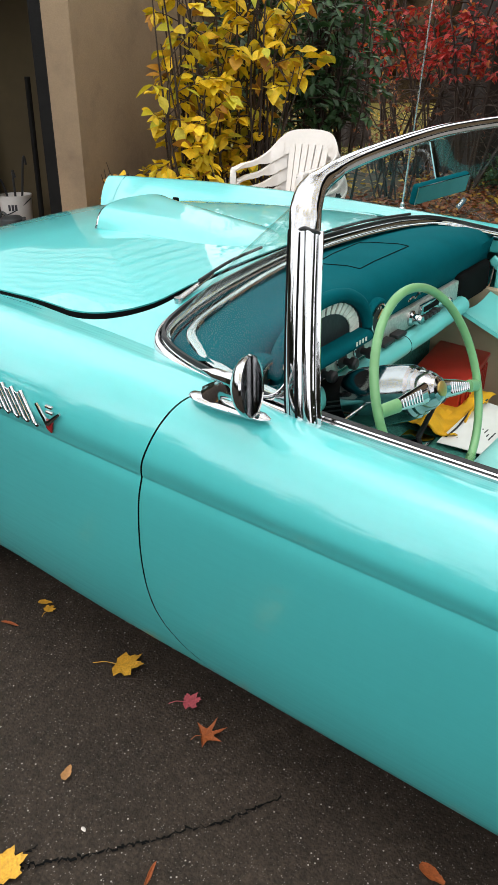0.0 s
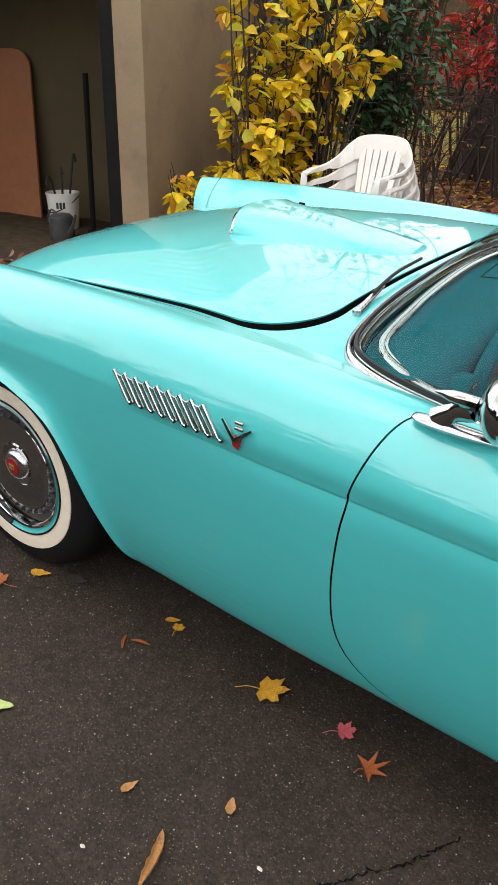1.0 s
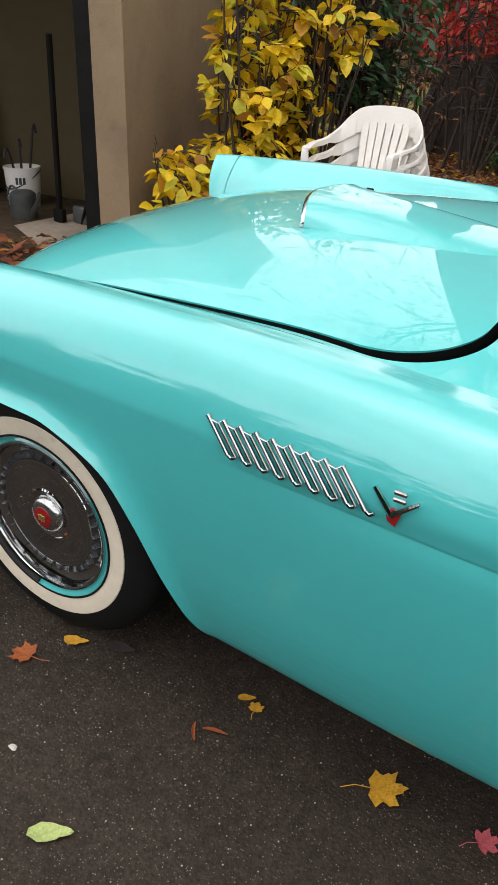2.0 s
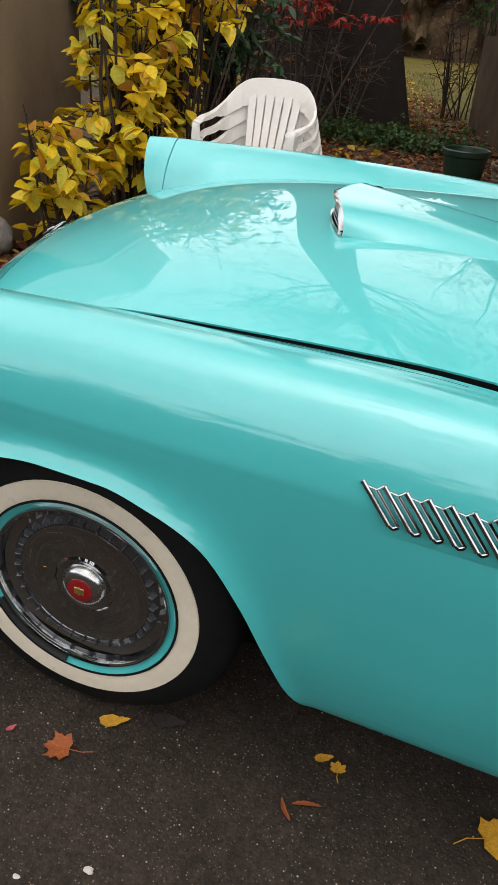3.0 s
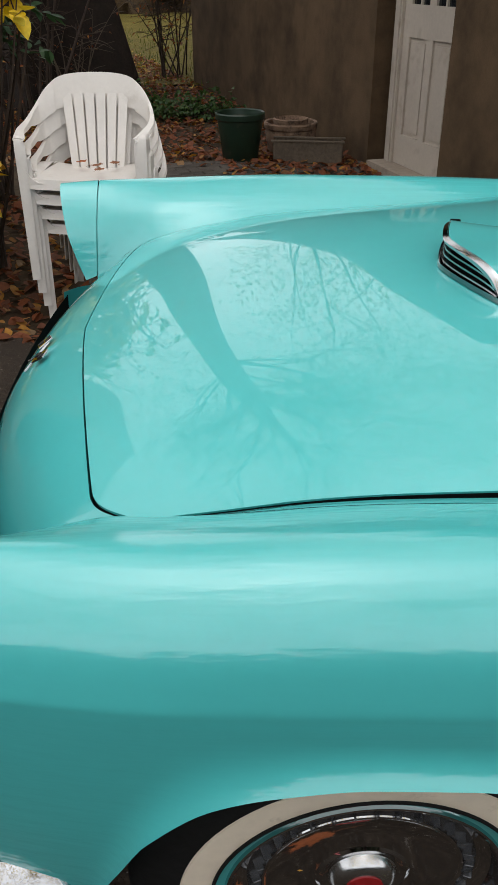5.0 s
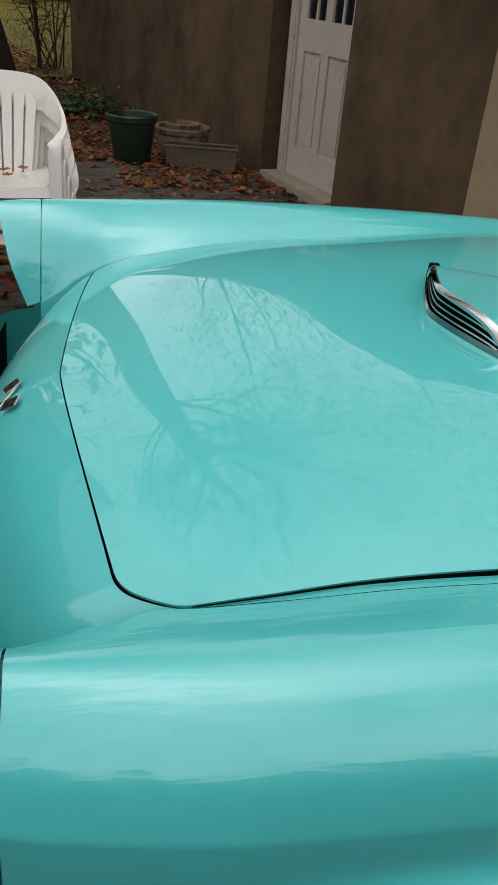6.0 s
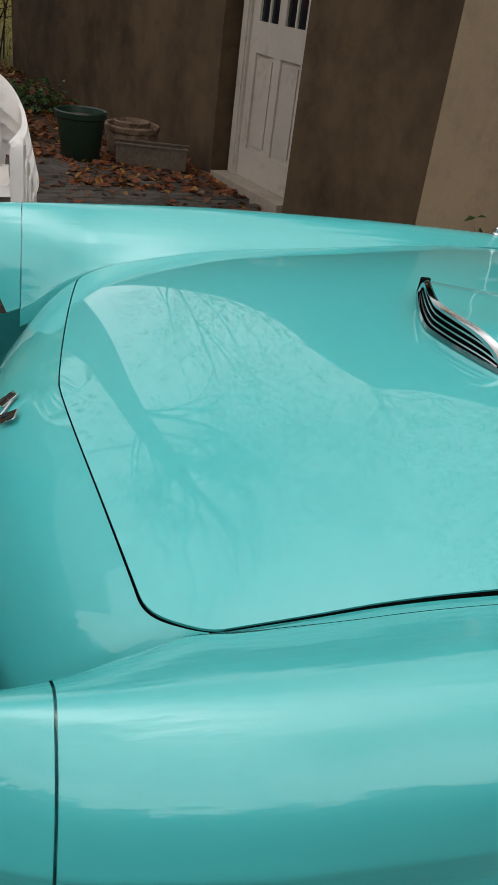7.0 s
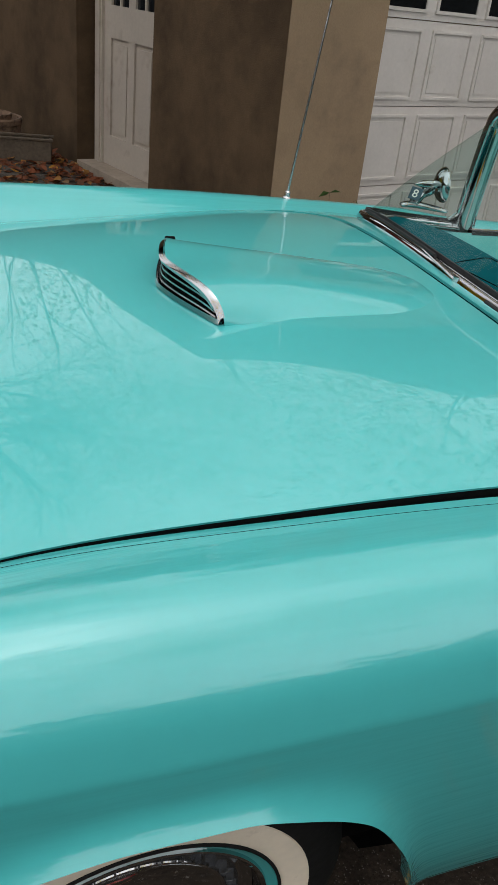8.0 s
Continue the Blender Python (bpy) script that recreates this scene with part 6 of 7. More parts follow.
def chair():
    """A moulded garden armchair; its front faces -y, its feet stand at z = 0."""
    root = thing("garden_chair", "white moulded resin garden armchair in a stack", "chair", group="stacked garden chairs")
    hoop = spline([(-0.285, -0.23, 0.615), (-0.300, -0.12, 0.635), (-0.298, 0.02, 0.650), (-0.275, 0.13, 0.700), (-0.225, 0.185, 0.775), (-0.15, 0.215, 0.825), (0, 0.228, 0.838),
                   (0.15, 0.215, 0.825), (0.225, 0.185, 0.775), (0.275, 0.13, 0.700), (0.298, 0.02, 0.650), (0.300, -0.12, 0.635), (0.285, -0.23, 0.615)], 6)
    rows = []
    n = len(hoop)
    for k, p in enumerate(hoop):
        f = abs(2 * k / (n - 1) - 1)
        band = 0.105 * max(0.0, 1 - (f / 0.62) ** 2.2) + 0.044
        inward = Vector((-p.x, 0, 0)).normalized() * (0.014 if f > 0.25 else 0.0) if abs(p.x) > 0.01 else Vector((0, 0, 0))
        flat_arm = max(0.0, (f - 0.55) / 0.45)
        rows.append([p + Vector((math.copysign(0.012, p.x) * flat_arm, 0.008, -0.012)), p, p + inward * (1 + 2.5 * flat_arm) + Vector((0, -0.002, -0.004)), p + inward * (1 + 1.6 * flat_arm) + Vector((0, -0.016, -band * (1 - 0.5 * flat_arm)))])
    part("back_hoop", shell(rows, 0.007), RESIN, root, smooth=60)
    for k in range(6):
        x = -0.135 + 0.054 * k
        slat = [[Vector((x * (0.80 + 0.20 * u) + d * (0.8 + 0.2 * u), 0.125 + 0.09 * u - 0.012 * (1 - (x / 0.2) ** 2), 0.40 + 0.345 * u)) for d in (-0.0222, 0, 0.0222)] for u in stretch(0, 1, 8)]
        part("back_slat", shell(slat, 0.007), RESIN, root, smooth=60)
    seat = [[Vector((x * (1.06 - 0.16 * (y + 0.24) / 0.42), y, 0.425 - 0.022 * math.cos(x * 7) * (1 if y > -0.2 else 0.5) + 0.01 * (1 - (y + 0.24) / 0.42) - (0.045 if y < -0.238 else 0.0))) for x in stretch(-0.225, 0.225, 10)] for y in [-0.245, -0.235] + stretch(-0.22, 0.17, 8)]
    part("seat", shell(seat, 0.010), RESIN, root, smooth=60)
    for sg in (-1, 1):
        leg = [[Vector((sg * (0.285 - 0.01 * u + d * leg_round(u)), -0.235 - 0.035 * u + 0.030 * (1 - leg_round(u)) + e, 0.622 - 0.662 * u)) for d, e in ((-0.044 + 0.010 * u, 0.006), (-0.028, -0.002), (0.004, 0.0), (0.012, 0.040), (0.008, 0.055 - 0.02 * u))] for u in [0, 0.01, 0.025, 0.05, 0.09] + stretch(0.16, 1, 7)]
        corner = [[Vector((sg * (0.258 - 0.078 * (1 - math.cos(b)) * g), -0.236, 0.520 - 0.105 * math.sin(b) - 0.012 * (1 - g))) for g in (0.0, 0.5, 1.0)] for b in stretch(0, math.pi / 2, 8)]
        part("corner_web", shell([[v for v in row] for row in corner], 0.006), RESIN, root, smooth=60)
        part("front_leg", shell(leg, 0.006), RESIN, root, smooth=60)
        rear = [[Vector((sg * (0.20 + 0.045 * u + d), 0.15 + 0.10 * u + e, 0.43 - 0.470 * u)) for d, e in ((-0.025, 0.02), (0.006, 0.018), (0.012, -0.02))] for u in stretch(0, 1, 6)]
        part("rear_leg", shell(rear, 0.006), RESIN, root, smooth=60)
        brace = [[Vector((sg * (0.225 + 0.05 * u), -0.20 + 0.36 * v, 0.425 + 0.06 * u * (1 - v))) for u in (0, 0.5, 1)] for v in stretch(0, 1, 4)]
        part("arm_brace", shell(brace, 0.006), RESIN, root, smooth=60)
    return root


CH = Matrix.Translation((-0.71, 2.31, 0)) @ Matrix.Rotation(radians(-4), 4, "Z")
CHZ = ground_z(-0.90, 2.0) + 0.042
first_chair = chair()
first_chair.scale = (0.97, 0.97, 0.93)
first_chair.matrix_basis = CH @ Matrix.Translation((0.048, 0.024, CHZ)) @ Matrix.Diagonal((0.97, 0.97, 0.93, 1))
for k in range(1, 4):
    copy_thing(first_chair, CH @ Matrix.Translation((0.048 - 0.012 * k, 0.024 - 0.020 * k, CHZ + 0.070 * k)))

# ---- pots by the house wall
PZ = ground_z(0.4, 6.35) + 0.022
pot = thing("plant_pot", "dark green tapered plant pot with soil", "pot", Matrix.Translation((0.11, 5.96, PZ - 0.02)) @ Matrix.Scale(0.94, 4))
part("pot_body", lathe([(0.0, 0.0), (0.155, 0.0), (0.165, 0.012), (0.215, 0.36), (0.232, 0.375), (0.236, 0.42), (0.225, 0.43), (0.212, 0.42), (0.205, 0.37), (0.0, 0.365)], 48), GREEN_POT, pot)
part("soil", lathe([(0.204, 0.372), (0.1, 0.385), (0.0, 0.38)], 24), EARTH, pot)
pot2 = thing("terracotta_pot", "weathered round terracotta pot with ridged rim", "pot", Matrix.Translation((0.585, 6.24, PZ - 0.02)) @ Matrix.Scale(0.96, 4))
part("pot_body", lathe([(0.0, 0.0), (0.20, 0.0), (0.215, 0.02), (0.245, 0.20), (0.238, 0.225), (0.252, 0.235), (0.258, 0.275), (0.250, 0.29), (0.225, 0.285), (0.215, 0.22), (0.0, 0.215)], 48), TERRACOTTA, pot2)
part("inner_pot", lathe([(0.15, 0.22), (0.165, 0.29), (0.17, 0.315), (0.155, 0.32), (0.145, 0.28), (0.0, 0.27)], 40), TERRACOTTA, pot2)
plant_box = thing("planter_box", "low grey timber planter box", "planter", Matrix.Translation((0.71, 5.86, PZ - 0.02)) @ Matrix.Rotation(radians(-11), 4, "Z") @ Matrix.Scale(0.92, 4))
for dy in (-0.10, 0.10):
    part("side_board", box(0.66, 0.022, 0.185, 0.004, 1, (0, dy, 0.0925)), TIMBER, plant_box)
for dx in (-0.32, 0.32):
    part("end_board", box(0.022, 0.178, 0.185, 0.004, 1, (dx, 0, 0.0925)), TIMBER, plant_box)
part("top_rail", join(box(0.70, 0.035, 0.02, 0.004, 1, (0, -0.10, 0.195)), box(0.70, 0.035, 0.02, 0.004, 1, (0, 0.10, 0.195))), TIMBER, plant_box)
part("soil", box(0.62, 0.178, 0.02, 0, 1, (0, 0, 0.15)), EARTH, plant_box)

# ---------------------------------------------------------------- plants
YELLOWS = [(0.0, (0.74, 0.46, 0.010)), (0.35, (0.84, 0.58, 0.012)), (0.62, (0.72, 0.54, 0.02)), (0.8, (0.50, 0.50, 0.03)), (0.92, (0.58, 0.27, 0.02)), (1.0, (0.26, 0.11, 0.02))]
LITTER = [(0.0, (0.075, 0.030, 0.015)), (0.3, (0.19, 0.055, 0.018)), (0.55, (0.24, 0.062, 0.016)), (0.75, (0.13, 0.050, 0.024)), (0.93, (0.42, 0.19, 0.022)), (1.0, (0.24, 0.15, 0.08))]
LEAF_YELLOW = leaf_material("yellow_leaf", YELLOWS)
LEAF_YELLOW_ONE = leaf_material("yellow_leaf_single", YELLOWS, single=True)
LEAF_DARK = leaf_material("dark_evergreen_leaf", [(0.0, (0.016, 0.050, 0.014)), (0.6, (0.032, 0.085, 0.024)), (1.0, (0.055, 0.12, 0.04))], 0.5)
LEAF_RED = leaf_material("red_leaf", [(0.0, (0.30, 0.015, 0.014)), (0.5, (0.48, 0.03, 0.02)), (0.8, (0.22, 0.015, 0.012)), (1.0, (0.55, 0.16, 0.02))])
LEAF_IVY = leaf_material("ivy_leaf", [(0.0, (0.025, 0.07, 0.015)), (0.6, (0.05, 0.11, 0.02)), (1.0, (0.09, 0.13, 0.03))])
LEAF_LITTER = leaf_material("leaf_litter", LITTER, 0.7)
LEAF_LAWN = leaf_material("lawn_litter", [(0.0, (0.38, 0.22, 0.02)), (0.5, (0.50, 0.33, 0.025)), (0.8, (0.20, 0.08, 0.02)), (1.0, (0.13, 0.12, 0.02))], 0.7)
GRASS = leaf_material("grass_blade", [(0.0, (0.07, 0.10, 0.015)), (0.6, (0.12, 0.13, 0.02)), (1.0, (0.19, 0.15, 0.04))], 0.7)


def ovate(length, width, fold=0.18, curl=0.12):
    """One ovate leaf along +x, folded at its midrib and curled down."""
    st = [(0.0, 0.02), (0.18, 0.62), (0.42, 1.0), (0.68, 0.78), (0.88, 0.34), (1.0, 0.0)]
    vs, fs = [], []
    for u, w in st:
        z = -curl * length * u * u
        for s in (-1, 0, 1):
            vs.append(Vector((u * length, s * w * width / 2, z + abs(s) * w * width * fold)))
    for i in range(len(st) - 1):
        for j in (0, 1):
            a = i * 3 + j
            fs.append((a, a + 3, a + 4, a + 1))
    return vs, fs


def small_leaf(length, width):
    vs = [Vector((0, 0, 0)), Vector((length * 0.45, -width / 2, width * 0.2)), Vector((length, 0, -length * 0.15)), Vector((length * 0.45, width / 2, width * 0.2))]
    return vs, [(0, 1, 2), (0, 2, 3)]


def lobed(r, lobes, depth, seed, bend=0.10):
    """A flat fallen leaf with pointed lobes, slightly cupped, stalk along -x."""
    rr = random.Random(seed)
    rim = []
    for k in range(lobes):
        a = radians(-150 + 300 * k / (lobes - 1))
        tip = r * (1.0 - 0.28 * abs(k / (lobes - 1) - 0.5) * 2) * rr.uniform(0.92, 1.08)
        half = 300 / (lobes - 1) / 2
        for da, q in ((-0.62, 0.74), (-0.40, 0.70), (-0.30, 0.86), (-0.12, 0.84), (0.0, 1.0), (0.12, 0.84), (0.30, 0.86), (0.40, 0.70), (0.62, 0.74)):
            q2 = q if depth < 0.6 else q * (1 - abs(da))
            rim.append((a + radians(half * da * (1.0 if depth < 0.6 else 0.6)) + rr.uniform(-0.03, 0.03), tip * q2 * rr.uniform(0.95, 1.05)))
        if k < lobes - 1:
            rim.append((a + radians(half), r * (1 - depth) * rr.uniform(0.9, 1.1)))
    vs = [Vector((0, 0, 0.004))] + [Vector((q * math.cos(a), q * math.sin(a), 0.004 + bend * r * rr.uniform(0.0, 1.0) * (q / r) ** 2)) for a, q in rim]
    fs = [(0, k, k + 1) for k in range(1, len(rim))]
    fs.append((0, len(rim), 1))
    stalk = tube([(0, 0, 0.004), (-r * 0.7, 0.05 * r, 0.006), (-r * 1.35, -0.06 * r, 0.004)], 0.0010, 5)
    return join((vs, fs), stalk)


def rand_rot(rr, droop=0.0):
    return Matrix.Rotation(rr.uniform(0, 2 * math.pi), 4, "Z") @ Matrix.Rotation(rr.uniform(-0.5, 0.7) + droop, 4, "Y") @ Matrix.Rotation(rr.uniform(-0.9, 0.9), 4, "X")


def stems(rr, base, count, spread, height, lean=(0, 0), radius=0.011, twigs=5, room=None):
    """Arching stems with side twigs; returns the geometry and the places where leaves sit."""
    geo, spots = [], []
    for _ in range(count):
        a = rr.uniform(0, 2 * math.pi)
        q = spread * rr.uniform(0.1, 1.0)
        h = height * rr.uniform(0.45, 1.0)
        b = Vector(base) + Vector((rr.uniform(-0.5, 0.5) * spread * 0.5, rr.uniform(-0.5, 0.5) * spread * 0.5, 0))
        tip = b + Vector((q * math.cos(a) + lean[0] * h, q * math.sin(a) + lean[1] * h, h))
        if room and not room(tip):
            continue
        mid = b.lerp(tip, 0.5) + Vector((rr.uniform(-0.1, 0.1), rr.uniform(-0.1, 0.1), 0.08 * h))
        line = spline([b, mid, tip], 5)
        geo.append(tube(line, [radius * (1 - 0.75 * k / (len(line) - 1)) for k in range(len(line))], 5))
        for _ in range(twigs):
            k = rr.randrange(3, len(line))
            p = line[k]
            d = Vector((rr.uniform(-1, 1), rr.uniform(-1, 1), rr.uniform(-0.2, 0.8))).normalized()
            ln = rr.uniform(0.15, 0.42)
            e = p + d * ln + Vector((0, 0, -0.15 * ln))
            if room and not room(e):
                continue
            m = p.lerp(e, 0.5) + Vector((0, 0, 0.05 * ln))
            geo.append(tube([p, m, e], [radius * 0.35, radius * 0.28, radius * 0.15], 4))
            for f in (0.35, 0.55, 0.7, 0.85, 1.0, 1.0):
                spots.append((p.lerp(m, f * 2) if f < 0.5 else m.lerp(e, f * 2 - 1), d))
    return join(*geo), spots


def shrub(name, label, rr, groups, leaf_fn, material, single_material, singles, keep, droop, twig_mat=TWIG, room=None):
    root = thing(name, label, "shrub")
    geo, spots = [], []
    for g in groups:
        a, b = stems(rr, *g, room=room if name == "yellow_shrub" else None)
        geo.append(a)
        spots += b
    part("branch_work", join(*geo), twig_mat, root, smooth=60)
    if room:
        spots = [q for q in spots if room(q[0])]
    rr.shuffle(spots)
    spots = spots[:keep]
    shared = [mesh_of("leaf", *leaf_fn(rr), single_material, 60) for _ in range(6)] if singles else []
    rest = []
    for k, (p, d) in enumerate(spots):
        yaw = math.atan2(d.y, d.x) + rr.uniform(-1.2, 1.2)
        m = Matrix.Translation(p) @ Matrix.Rotation(yaw, 4, "Z") @ Matrix.Rotation(droop + rr.uniform(-0.7, 0.6), 4, "Y") @ Matrix.Rotation(rr.uniform(-0.9, 0.9), 4, "X")
        if k < singles:
            part("leaf", shared[k % 6], None, root, m=m @ Matrix.Scale(rr.uniform(0.75, 1.25), 4))
        else:
            rest.append(moved(leaf_fn(rr), m))
    tagged(part("foliage", join(*rest), material, root, smooth=60), kind="stuff")
    return root


rr = random.Random(11)
shrub("yellow_shrub", "bushy shrub with large yellow autumn leaves by the wall", rr,
      [((-1.45, 2.35, 0.05), 30, 0.40, 2.1, (0.02, 0.0), 0.012, 5), ((-1.70, 1.90, 0.08), 20, 0.22, 0.95, (-0.03, -0.04), 0.009, 4), ((-1.40, 2.75, 0.05), 26, 0.42, 2.6, (0.06, 0.05), 0.012, 5)],
      lambda r: ovate(r.uniform(0.08, 0.14), r.uniform(0.05, 0.082), r.uniform(0.05, 0.25), r.uniform(-0.05, 0.3)), LEAF_YELLOW, LEAF_YELLOW_ONE, 290, 1900, 0.35, room=lambda p: (p.x + 0.777 * p.y > -0.43 if p.z < 0.85 else p.x + 0.675 * p.y > -0.24) and (p.x + 0.257 * p.y < -0.56 if p.z < 1.25 else p.x + 0.173 * p.y < -0.42))
shrub("evergreen_shrub", "dark green broadleaf evergreen shrub", rr,
      [((-1.75, 4.4, 0.0), 40, 0.55, 2.7, (0.0, 0.0), 0.014, 9), ((-2.1, 3.7, 0.0), 34, 0.6, 2.8, (0.0, 0.0), 0.014, 9)],
      lambda r: ovate(r.uniform(0.08, 0.13), r.uniform(0.032, 0.046), 0.1, 0.15), LEAF_DARK, None, 0, 3400, 0.3, room=lambda p: p.z > 0.95)
shrub("red_shrub", "tall twiggy shrub with dark red leaves", rr,
      [((-3.6, 9.6, -0.1), 17, 1.9, 3.6, (0.05, 0.0), 0.026, 20), ((-2.3, 8.4, -0.1), 11, 1.3, 2.9, (0.06, 0.0), 0.022, 18)],
      lambda r: small_leaf(r.uniform(0.08, 0.13), r.uniform(0.04, 0.07)), LEAF_RED, None, 0, 5200, 0.4, room=lambda p: p.z > 1.25)
shrub("bare_thicket", "brown leafless thicket of thin stems", rr,
      [((-2.5, 7.0, -0.1), 11, 1.0, 1.5, (0.0, 0.0), 0.013, 8)],
      lambda r: small_leaf(0.05, 0.03), LEAF_LITTER, None, 0, 420, 0.4)
for pos, count, wide_t, tall_t in (((-0.7, 12.6, -0.1), 16, 0.9, 2.4), ((0.1, 14.5, -0.1), 14, 0.9, 2.6), ((-3.4, 12.4, -0.1), 16, 1.0, 2.6)):
    shrub("bare_thicket", "brown leafless thicket of thin stems behind the trunk", rr, [(pos, count, wide_t, tall_t, (0.0, 0.0), 0.014, 15)],
          lambda r: small_leaf(0.07, 0.04), LEAF_LITTER, None, 0, 170, 0.4)
shrub("dry_brush", "thin pale dry branches in front of the trunk", rr,
      [((-1.9, 9.35, -0.06), 12, 0.75, 1.3, (0.0, 0.0), 0.010, 10)],
      lambda r: small_leaf(0.05, 0.03), LEAF_LITTER, None, 0, 60, 0.4, twig_mat=TIMBER)
for pos, sp, n_st, n_lf in (((-1.0, 8.7, -0.06), 0.55, 44, 1000), ((-1.75, 8.9, -0.06), 0.55, 38, 800), ((-0.30, 8.6, -0.06), 0.45, 32, 640)):
    shrub("ground_ivy", "low patch of green ivy by the path", rr, [(pos, n_st, sp, 0.07, (0, 0), 0.004, 5)],
          lambda r: small_leaf(r.uniform(0.05, 0.08), r.uniform(0.04, 0.06)), LEAF_IVY, None, 0, n_lf, 0.2)
shrub("hanging_foliage", "green leafy sprays against the far end of the wall", rr,
      [((-0.15, 9.6, 1.25), 10, 0.35, 0.6, (0, 0), 0.007, 6)], lambda r: small_leaf(r.uniform(0.06, 0.09), 0.03), LEAF_IVY, None, 0, 330, 0.9)
shrub("wall_weed", "small green weed at the garage wall's foot", rr,
      [((2.27, 3.00, ground_z(2.27, 3.0)), 16, 0.20, 0.44, (0.0, 0), 0.004, 5)], lambda r: small_leaf(r.uniform(0.05, 0.09), r.uniform(0.025, 0.04)), LEAF_IVY, None, 0, 200, 0.5)


# ---- trees
def grow(rr, p, d, length, radius, level, out, spots, deep=4):
    n = 4 if level < 4 else 2
    line, q = [p], p
    dd = d.copy()
    for _ in range(n):
        dd = (dd + Vector((rr.uniform(-1, 1), rr.uniform(-1, 1), rr.uniform(-0.4, 0.9))) * 0.16).normalized()
        q = q + dd * (length / n)
        line.append(q)
    out.append(tube(line, [radius * (1 - (0.68 if level == 0 else 0.45) * k / n) for k in range(n + 1)], 7 if level == 0 else (5 if level == 1 else 3), caps=False))
    if level >= deep:
        spots.append((q, dd))
        return
    for _ in range((4, 4, 4, 3, 3)[level]):
        k = rr.choice((2, 3, 4, 4)) if level < 4 else rr.choice((1, 2))
        a = dd.orthogonal().normalized()
        turn = Matrix.Rotation(rr.uniform(0, 2 * math.pi), 3, dd) @ a
        nd = (dd * rr.uniform(0.5, 1.0) + turn * rr.uniform(0.5, 1.0) + Vector((0, 0, 0.15))).normalized()
        grow(rr, line[k], nd, length * rr.uniform(0.55, 0.75), radius * (0.34 if level == 0 else 0.52), level + 1, out, spots, deep)


def tree(pos, height, radius, seed, label, leaves=0, stem=0.26, deep=4, side=0):
    rr = random.Random(seed)
    root = thing("tree", label, "tree", Matrix.Translation(pos), group="bare garden trees")
    flare = [[Vector((radius * (1 - 0.55 * u) * (1 + 1.1 * (1 - u) ** 6 * (0.6 + 0.5 * math.sin(5 * a + seed))) * math.cos(a), radius * (1 - 0.55 * u) * (1 + 1.1 * (1 - u) ** 6 * (0.6 + 0.5 * math.sin(5 * a + seed))) * math.sin(a), height * stem * u - 0.1)) for a in stretch(0, 2 * math.pi, 24)[:-1]] for u in stretch(0, 1, 10)]
    part("trunk", grid(flare, close_v=True), BARK, root, "broad dark trunk with flared roots", smooth=60)
    out, spots = [], []
    topz = height * stem - 0.14
    for k in range(7):
        a = 2 * math.pi * k / 6 + rr.uniform(-0.4, 0.4)
        spread = 0.10 if k == 0 else rr.uniform(0.35, 0.6)
        grow(rr, Vector((0, 0, topz * (1 if k == 0 else rr.uniform(0.66, 0.99)))), Vector((spread * math.cos(a), spread * math.sin(a), 1)).normalized(), height * 0.40, radius * (0.28 if k == 0 else rr.uniform(0.09, 0.15)), 0, out, spots, deep)
    for k in range(side):
        a, z = rr.uniform(0, 2 * math.pi), topz * rr.uniform(0.55, 0.98)
        grow(rr, Vector((0, 0, z)), Vector((math.cos(a), math.sin(a), 0.9)).normalized(), height * rr.uniform(0.12, 0.2), radius * 0.10, 1, out, spots, deep)
    part("limbs", join(*out), BARK, root, smooth=60)
    if leaves:
        rr.shuffle(spots)
        fol = [moved(small_leaf(0.16, 0.11), Matrix.Translation(p + Vector((rr.uniform(-.2, .2), rr.uniform(-.2, .2), rr.uniform(-.2, .2)))) @ rand_rot(rr)) for p, d in (spots * 3)[:leaves]]
        tagged(part("foliage", join(*fol), LEAF_YELLOW, root, smooth=60), kind="stuff")
    return root


tree((-2.38, 10.5, -0.08), 19.0, 0.66, 3, "large old tree with a broad dark trunk", 5200, 0.80, 5, 26)
tree((1.2, 17.0, -0.1), 21.0, 0.26, 7, "tall half-bare tree behind the house", 7000, 0.30, 5, 10)
tree((10.2, 8.2, -0.1), 17.0, 0.28, 31, "tall half-bare tree beside the house", 9000, 0.30, 5, 14)
tree((6.0, 16.6, -0.1), 21.0, 0.28, 17, "tall half-bare tree behind the house", 7000, 0.30, 5, 10)
tree((-6.5, 13.0, -0.1), 12.0, 0.24, 9, "slender bare autumn tree on the lawn", 500)
tree((-9.0, 6.0, 0.1), 11.0, 0.24, 13, "slender bare autumn tree on the lawn", 300)
for x, y, h, seed in ((-5.5, -6.4, 10.0, 21), (0.8, -7.0, 11.0, 22), (7.0, -6.0, 11.5, 23), (10.5, -2.0, 12.0, 24), (10.8, 3.5, 11.0, 25)):
    tree((x, y, ground_z(x, y)), h, 0.22, seed, "slender half-bare tree at the edge of the drive", 2600, 0.2)



# ---- hedges and woods that close the garden
HEDGE = principled("dark_hedge", (0.034, 0.038, 0.022), 0.95, mottle=[(1.5, 0.4), (14, 0.5)], bump=(12, 1.0))
WOODS = principled("autumn_woods", (0.060, 0.036, 0.014), 0.95, mottle=[(0.5, 0.35), (6, 0.5), (30, 0.7)], bump=(14, 1.0))


